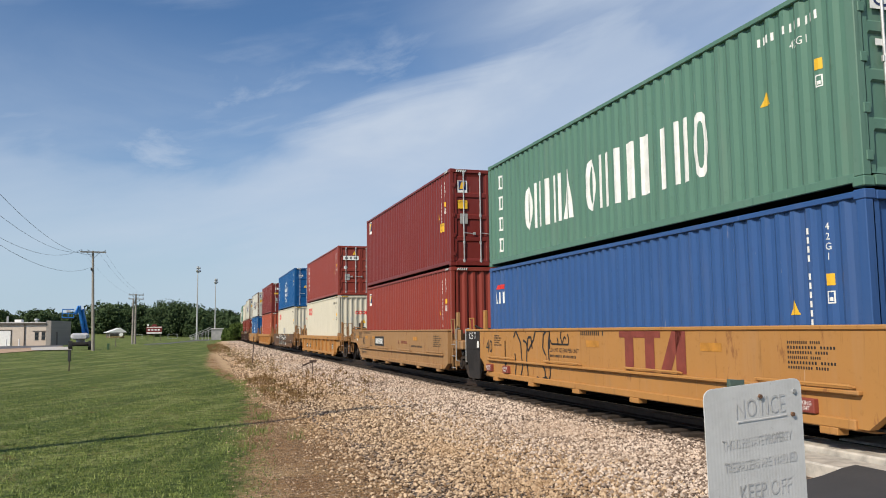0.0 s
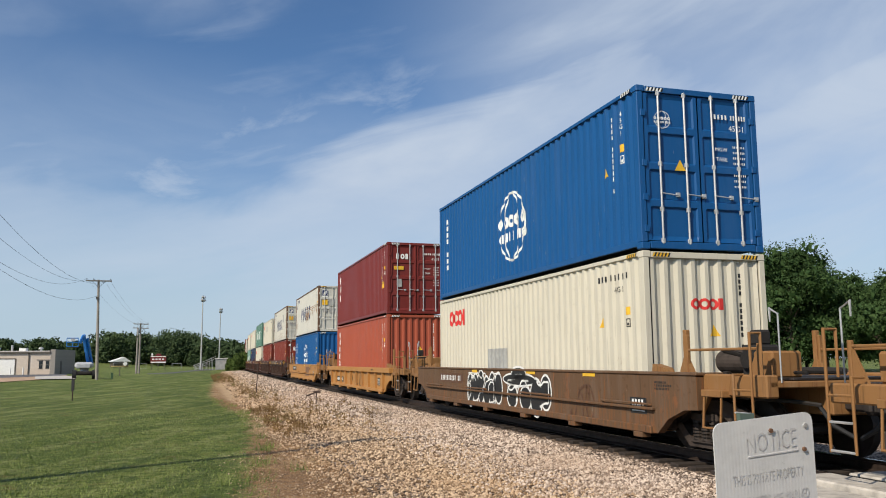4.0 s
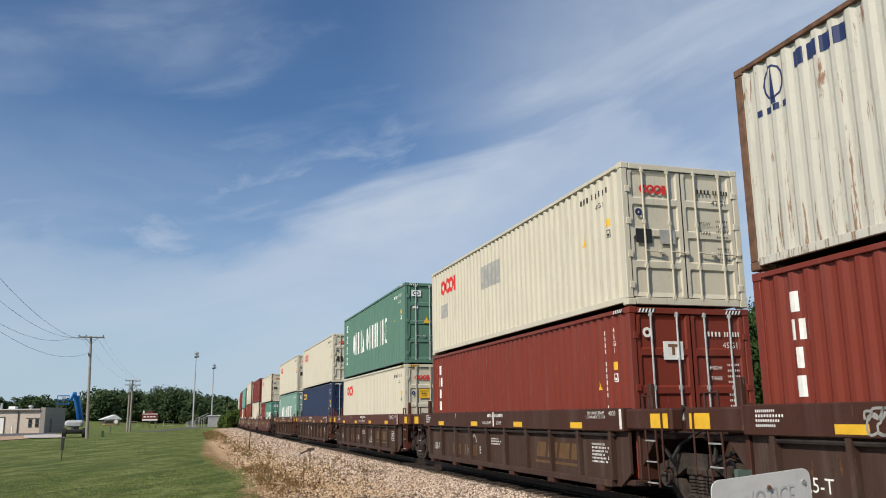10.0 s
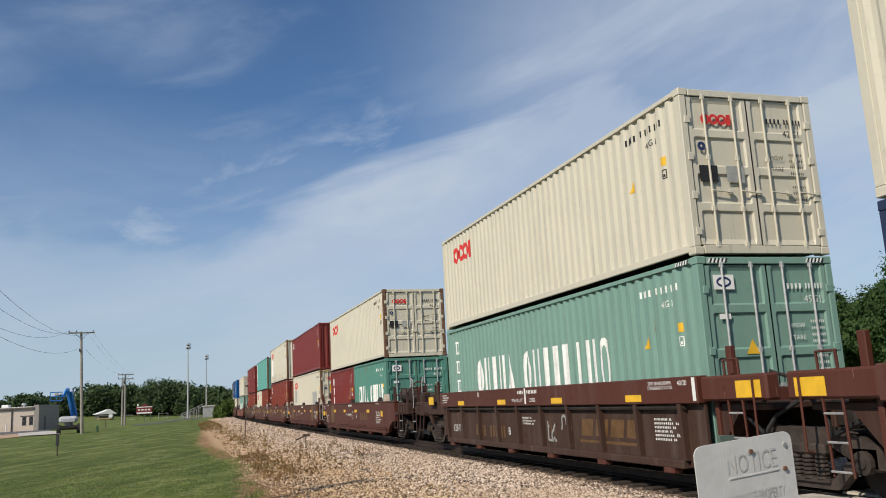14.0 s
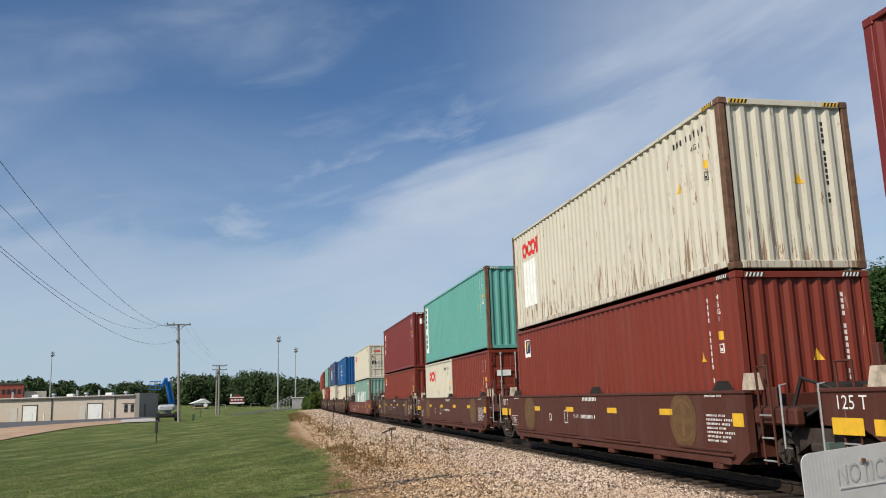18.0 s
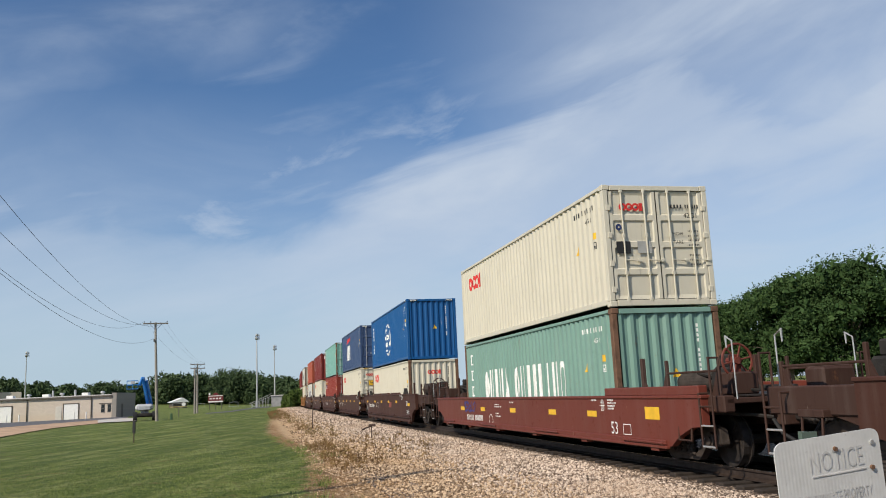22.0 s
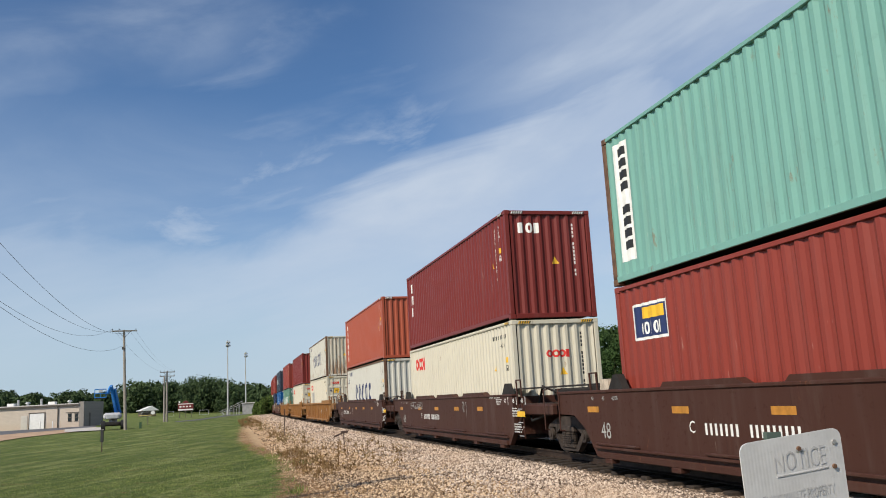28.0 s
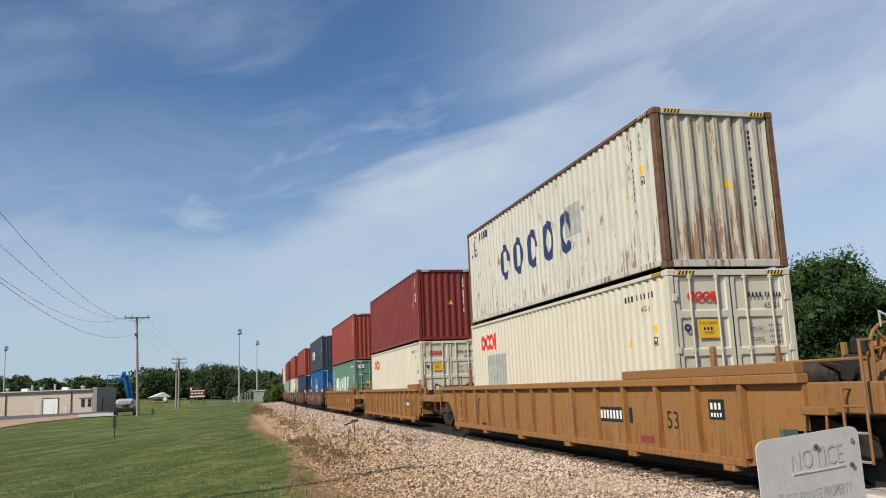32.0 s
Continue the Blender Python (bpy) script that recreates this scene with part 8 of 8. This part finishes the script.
def build_school():
    c = spot(25.75, 139)
    turn = 10.0
    z = -0.12
    b = thing("low_building", "long low tan block building with white doors and a flat roof", "building", at=pose(c.x, c.y, z, 0, 0, turn))
    # x runs back along the front from the corner (negative), y inwards
    H, D, Lw = 3.45, 10.5, 52.0
    front = part("wall", box(-Lw, 0, 0, 0.3, 0, H), TAN_WALL, b)
    part("wall", box(-0.3, 0.0, 0.3, D, 0, H), GREY_WALL, b)
    part("wall", box(-Lw, 0, D, D + 0.3, 0, H), TAN_WALL, b)
    part("wall", box(-Lw, -Lw + 0.3, 0.3, D, 0, H), TAN_WALL, b)
    part("end_parapet", box(-0.6, 0.12, -0.12, D + 0.35, 0.0, H + 0.38, 0.02), GREY_WALL, b, "grey block end wall rising above the roof")
    roof = part("roof", box(-Lw - 0.2, -0.62, -0.25, D, H, H + 0.18, 0.02), ROOF, b)
    part("eaves_trim", box(-Lw - 0.2, -0.62, -0.30, -0.252, H - 0.16, H + 0.06), DARK_TRIM, roof)
    def on_front(az):
        """Where the line of sight at a bearing meets the front wall."""
        d = Vector((-math.sin(radians(az)), math.cos(radians(az))))
        w = Vector((math.cos(radians(turn)), math.sin(radians(turn))))
        o = Vector((c.x, c.y))
        den = d.x * w.y - d.y * w.x
        return (o.x * d.y - o.y * d.x) / den
    for a0, a1 in ((28.78, 27.96), (32.45, 31.69), (36.3, 35.5)):
        x0, x1 = on_front(a0), on_front(a1)
        door = part("overhead_door", box(x0, x1, -0.06, -0.002, 0, 2.35, 0.01), WHITE, b)
        part("door_frame", join(box(x0 - 0.12, x0, -0.09, -0.001, 0, 2.45), box(x1, x1 + 0.12, -0.09, -0.001, 0, 2.45), box(x0 - 0.12, x1 + 0.12, -0.09, -0.001, 2.36, 2.5)), DARK_TRIM, door)
        part("bollard", rod((x1 + 1.6, -1.2, 0), (x1 + 1.6, -1.2, 1.1), 0.09, 8), WHITE, b)
        part("bollard", rod((x1 - 0.2, -1.2, 0), (x1 - 0.2, -1.2, 1.1), 0.09, 8), WHITE, b)
    for a0, a1 in ((29.25, 28.9), (33.1, 32.75)):
        part("side_door", box(on_front(a0), on_front(a1), -0.05, -0.002, 0, 2.1, 0.01), plain("pale_door_paint", (0.56, 0.52, 0.46), 0.5, 0, 0.08, 2), b)
    for a0, a1 in ((26.62, 26.42), (26.24, 26.04)):
        x0, x1 = on_front(a0), on_front(a1)
        for z0 in (0.95, 1.55):
            win = part("window", box(x0, x1, -0.03, -0.002, z0, z0 + 0.5), GLASS, b)
            part("window_sill", box(x0 - 0.05, x1 + 0.05, -0.05, -0.001, z0 - 0.06, z0 - 0.01), DARK_TRIM, win)
            part("window_head", box(x0 - 0.05, x1 + 0.05, -0.05, -0.001, z0 + 0.51, z0 + 0.56), DARK_TRIM, win)
    x0, x1 = on_front(26.75), on_front(25.95)
    part("lintel", box(x0, x1, -0.05, -0.002, 2.18, 2.30), DARK_TRIM, b)
    for a in (27.2, 30.85, 35.1):
        x = on_front(a)
        part("downpipe", rod((x, -0.1, 0), (x, -0.1, H - 0.15), 0.07, 8), DARK_TRIM, b)
    part("back_door", box(0.122, 0.16, 2.6, 3.4, 0, 2.1), DARK_TRIM, b)
    for a, k in ((26.9, 0), (27.9, 1), (28.6, 2), (29.3, 0), (29.9, 2), (30.2, 1), (31.2, 0), (32.2, 1), (33.6, 2)):
        x = on_front(a)
        if k == 0:
            part("roof_vent", join(rod((x, 3, H + 0.18), (x, 3, H + 0.5), 0.2, 8), rod((x, 3, H + 0.5), (x, 3, H + 0.75), 0.42, 10, 0.25)), BARE, roof)
        elif k == 1:
            part("roof_unit", box(x - 0.5, x + 0.5, 2.5, 3.6, H + 0.18, H + 0.62, 0.03), WHITE, roof)
        else:
            part("flue", rod((x, 3.5, H + 0.18), (x, 3.5, H + 1.15), 0.16, 8), BARE, roof)


build_school()


def build_red_block():
    p = spot(33.1, 285)
    b = thing("brick_building", "distant red brick block rising behind the low building", "building", at=pose(p.x, p.y, p.z, 0, 0, 30))
    brick = plain("red_brick_wall", (0.36, 0.085, 0.062), 0.85, 0, 0.2, 1.5)
    part("wall", box(-3.2, 3.2, -3, 3, 0, 8.0, 0.05), brick, b)
    part("roof", box(-3.4, 3.4, -3.2, 3.2, 8.0, 8.5, 0.05), DARK_TRIM, b)
    part("annexe", box(3.3, 9.5, -2, 3, 0, 5.9, 0.05), TAN_WALL, b)
    for k in range(4):
        part("window", box(-2.6 + k * 1.4, -1.7 + k * 1.4, -3.05, -3.003, 5.2, 6.6), GLASS, b)


build_red_block()

# ---- boom lift ----
BLUE = plain("lift_blue_paint", (0.02, 0.19, 0.58), 0.4, 0, 0.15, 3)
GREY = plain("lift_grey_paint", (0.42, 0.43, 0.45), 0.5, 0, 0.15, 3)


def build_lift():
    p = spot(24.0, 99)
    b = thing("boom_lift", "blue boom lift with a grey body parked on the lawn", "boom lift", at=pose(p.x, p.y, p.z, 0, 0, 24))
    part("chassis", join(box(-1.0, 1.0, -1.3, 1.3, 0.42, 0.85, 0.05), box(-0.7, 0.7, -1.6, 1.6, 0.5, 0.75, 0.05)), DARK, b)
    for u in (-1.0, 1.0):
        for w in (-1.1, 1.1):
            wh = part("wheel", rod((u - 0.2, w, 0.5), (u + 0.2, w, 0.5), 0.5, 16), RUBBER, b)
            part("rim", rod((u - 0.21, w, 0.5), (u + 0.21, w, 0.5), 0.2, 12), GREY, wh)
    part("turret", join(box(-1.0, 0.9, -1.1, 1.3, 1.15, 1.85, 0.22), box(-0.7, 0.6, -1.25, -1.1, 1.2, 1.65, 0.05), rod((0, 0, 0.8), (0, 0, 1.2), 0.45, 12)), GREY, b)
    lo, hi = Vector((0.40, 0.9, 1.55)), Vector((-0.25, -0.5, 4.80))
    def beam(a, c, w):
        d = (c - a)
        m = look(a, c)
        return moved(box(-w / 2, w / 2, -w * 0.7, w * 0.7, -d.length, 0, 0.03), m)
    boom = part("boom", beam(lo, hi, 0.27), BLUE, b)
    part("inner_boom", beam(lo.lerp(hi, 0.02) + Vector((0.36, 0.2, 0.1)), lo.lerp(hi, 0.86) + Vector((0.30, 0.1, 0.1)), 0.20), BLUE, boom)
    part("jib", beam(hi, hi + Vector((-0.35, -0.2, -0.9)), 0.2), BLUE, boom)
    cage = []
    for z in (3.55, 4.0, 4.45):
        cage.append(pipe([(-1.9, -1.0, z), (-0.75, -1.0, z), (-0.75, -0.2, z), (-1.9, -0.2, z), (-1.9, -1.0, z)], 0.03))
    for u, w in ((-1.9, -1.0), (-0.75, -1.0), (-0.75, -0.2), (-1.9, -0.2), (-1.3, -1.0)):
        cage.append(rod((u, w, 3.5), (u, w, 4.45), 0.03, 5))
    basket = part("basket", join(*cage), BLUE, b)
    part("basket_floor", box(-1.9, -0.75, -1.0, -0.2, 3.42, 3.52), DARK, basket)
    part("control_box", box(-1.5, -1.1, -1.05, -0.9, 4.1, 4.4, 0.02), GREY, basket)


build_lift()


# ---- the sports ground ----
def light_pole(az, dist, h):
    p = spot(az, dist)
    b = thing("floodlight_pole", "tall galvanised floodlight pole at the sports ground", "floodlight", "floodlights of the sports ground", pose(p.x, p.y, p.z, 0, 0, az + 72))
    part("pole", rod((0, 0, -0.2), (0, 0, h), 0.20, 10, 0.11), BARE, b)
    arm = part("crossarm", box(-0.95, 0.95, -0.08, 0.08, h - 0.75, h - 0.6, 0.01), STEEL, b)
    part("crossarm", box(-0.75, 0.75, -0.08, 0.08, h - 0.05, h + 0.08, 0.01), STEEL, b)
    for u, z in ((-0.85, h - 0.55), (0.0, h - 0.55), (0.85, h - 0.55), (-0.6, h + 0.12), (0.6, h + 0.12)):
        lamp = part("floodlight", join(rod((u, 0.1, z + 0.12), (u, -0.35, z + 0.28), 0.16, 10, 0.34)), BARE, b)
        part("lens", rod((u, -0.35, z + 0.28), (u, -0.37, z + 0.287), 0.31, 10), plain_glass, lamp)


plain_glass = plain("lamp_glass", (0.7, 0.72, 0.75), 0.15, 0.0, 0.05, 2)
for az, dist, h in ((16.87, 192, 16.0), (15.70, 235, 16.0), (31.0, 246, 16.0), (34.2, 208, 16.0)):
    light_pole(az, dist, h)


def build_scoreboard():
    p = spot(19.56, 194)
    b = thing("scoreboard", "dark red scoreboard with white panels on three legs", "scoreboard", at=pose(p.x, p.y, p.z, 0, 0, 19.6))
    red = plain("scoreboard_red", (0.17, 0.03, 0.03), 0.5)
    part("panel", box(-1.65, 1.65, -0.15, 0.15, 1.55, 3.2, 0.03), red, b)
    part("white_band", box(-1.6, 1.6, -0.17, -0.152, 1.62, 1.92), WHITE, b)
    part("white_band", box(-1.6, 1.6, -0.17, -0.152, 2.95, 3.12), WHITE, b)
    for u in (-1.1, -0.4, 0.3, 0.95):
        part("number_window", box(u - 0.22, u + 0.22, -0.17, -0.152, 2.3, 2.6), WHITE, b)
    part("crest", prism([(-0.7, 3.2), (0.7, 3.2), (0.45, 3.62), (0.0, 3.75), (-0.45, 3.62)], -0.1, 0.1), red, b)
    part("speaker", box(-1.5, -1.15, -0.2, 0.1, 3.25, 3.75, 0.03), WHITE, b)
    for u in (-1.3, 0.0, 1.3):
        part("leg", box(u - 0.07, u + 0.07, -0.07, 0.07, -0.2, 1.56), DARK_TRIM, b)


build_scoreboard()


def build_bleachers():
    p = spot(16.2, 203)
    b = thing("bleachers", "grey metal bleachers with a railed ramp, seen side on", "bleachers", at=pose(p.x, p.y, p.z, 0, 0, 16.2))
    for k in range(6):
        x = -3.6 + k * 0.75
        z = 0.45 + k * 0.34
        part("seat", box(x, x + 0.32, -6, 6, z, z + 0.05, 0.01), BARE, b)
        part("footboard", box(x + 0.32, x + 0.72, -6, 6, z - 0.22, z - 0.17, 0.01), BARE, b)
        for w in (-6, -2, 2, 6):
            part("riser_post", rod((x + 0.2, w, -0.1), (x + 0.2, w, z), 0.04, 5), BARE, b)
    part("side_rail", join(pipe([(-4.0, -6.05, 0.9), (0.9, -6.05, 3.0), (1.0, -6.05, 3.0)], 0.05), pipe([(-4.0, -6.05, 0.5), (0.9, -6.05, 2.5)], 0.05), *[rod((-3.6 + k * 0.9, -6.05, 0), (-3.6 + k * 0.9, -6.05, 1.1 + k * 0.38), 0.04, 5) for k in range(5)]), BARE, b)
    part("press_box", box(1.0, 3.6, -6, 6, 0, 2.45, 0.03), plain("grey_siding", (0.33, 0.33, 0.33), 0.6, 0, 0.15, 2), b)
    part("press_box_roof", box(0.8, 3.8, -6.2, 6.2, 2.45, 2.65, 0.02), ROOF, b)


build_bleachers()


def build_field_bits():
    p = spot(21.95, 265)
    b = thing("shed", "small distant shed with a pale gable roof", "shed", at=pose(p.x, p.y, p.z, 0, 0, 35))
    part("wall", box(-2.2, 2.2, -2, 2, 0, 1.7), DARK_TRIM, b)
    part("roof", prism([(-2.9, 1.65), (2.9, 1.65), (0.9, 3.0)], -2.6, 2.6), WHITE, b)
    for az, dist in ((18.4, 255), (22.0, 262), (20.6, 250)):
        p = spot(az, dist)
        g = thing("soccer_goal", "small white soccer goal on the far field", "goal", "goals on the field", pose(p.x, p.y, p.z, 0, 0, az))
        part("frame", join(pipe([(-1.3, 0, 0), (-1.3, 0, 1.3), (1.3, 0, 1.3), (1.3, 0, 0)], 0.05), pipe([(-1.3, 0, 1.3), (-1.3, 0.9, 0), (1.3, 0.9, 0), (1.3, 0, 1.3)], 0.04)), BARE, g)
    p = spot(21.9, 118)
    g = thing("blocking_sled", "low yellow sports barrier with a round pad", "sports gear", at=pose(p.x, p.y, p.z, 0, 0, 22))
    part("bar", box(-1.1, 1.1, -0.04, 0.04, 1.25, 1.35, 0.01), plain("barrier_yellow", (0.55, 0.42, 0.16), 0.5), g)
    part("leg", rod((0, 0, -0.1), (0, 0, 1.25), 0.05, 6), DARK_TRIM, g)
    part("pad", rod((0.65, -0.15, 1.62), (0.65, 0.15, 1.62), 0.26, 12), WHITE, g)
    p = spot(22.35, 97)
    g = thing("utility_box", "small green utility box on the lawn", "utility box", at=pose(p.x, p.y, p.z, 0, 0, 22))
    part("case", box(-0.13, 0.13, -0.12, 0.12, -0.05, 0.62, 0.03), plain("box_green", (0.05, 0.10, 0.05), 0.6), g)
    part("lid", box(-0.15, 0.15, -0.14, 0.14, 0.62, 0.68, 0.02), plain("box_lid_green", (0.06, 0.12, 0.06), 0.6), g)


build_field_bits()

# ---- timber ties, one by one where the camera stands near ----
for k in range(290):
    s = 5.0 + k * 0.53
    x, y, th = on_line(s, random.uniform(-0.05, 0.05))
    part("tie", lambda: box(-0.11, 0.11, -1.30, 1.30, -0.17, 0.0, 0.012), WOOD_TIE, track, key="tie",
         at=pose(x, y, RAIL_Z - 0.165 + random.uniform(-0.012, 0.006), 0, 0, math.degrees(th) + 90 + random.uniform(-1.5, 1.5)))

# ---- what moves: the train rolls along its track ----


ROLL = (0.00, 12.26, 24.73, 37.22, 49.65, 62.04, 74.44, 86.84, 99.21, 111.58, 123.96, 136.28, 148.59, 160.90, 173.25, 185.60, 197.94, 210.32, 222.80, 235.26, 247.31, 259.33, 271.34, 283.38, 295.50, 307.60, 319.66, 331.67, 343.65, 355.59, 367.56, 379.51, 391.40)


def rolled(t):
    """Metres that the train has come by t seconds."""
    k = min(31, max(0, int(t)))
    w = t - k
    b, c = ROLL[k], ROLL[k + 1]
    a = ROLL[k - 1] if k else 2 * b - c
    d = ROLL[k + 2] if k < 31 else 2 * c - b
    return b + 0.5 * w * (c - a + w * (2 * a - 5 * b + 4 * c - d + w * (3 * (b - c) + d - a)))


def motions():
    times = [k * 1.0 for k in range(33)]
    for ob, s, z in MOVERS:
        rows = []
        for t in times:
            x, y, th = on_line(s - rolled(t))
            rows.append((t, pose(x, y, z, 0, 0, math.degrees(th) - 90)))
        walk(ob, rows)
    # wheels turn while their car is near
    place = {ob: s for ob, s, _ in MOVERS}
    for wheel, u, car in WHEELS:
        s = place[car] - wheel.parent.location.x - u
        near = [t for t in times if 4 < s - rolled(t) < 42]
        if not near:
            walk(wheel, [(0.0, pose(u, 0, 0.42)), (32.0, pose(u, 0, 0.42))])
            continue
        t0, t1 = near[0], near[-1]
        steps = [t0 + k / 30 for k in range(int((t1 - t0) * 30) + 1)]
        turn = lambda t: math.degrees((rolled(t) - rolled(t0)) / 0.42)
        rows = [] if t0 < 0.01 else [(0.0, pose(u, 0, 0.42))]
        rows += [(t, pose(u, 0, 0.42, 0, turn(t), 0)) for t in steps]
        if t1 < 31.99:
            rows.append((32.0, pose(u, 0, 0.42, 0, turn(steps[-1]), 0)))
        walk(wheel, rows)


motions()
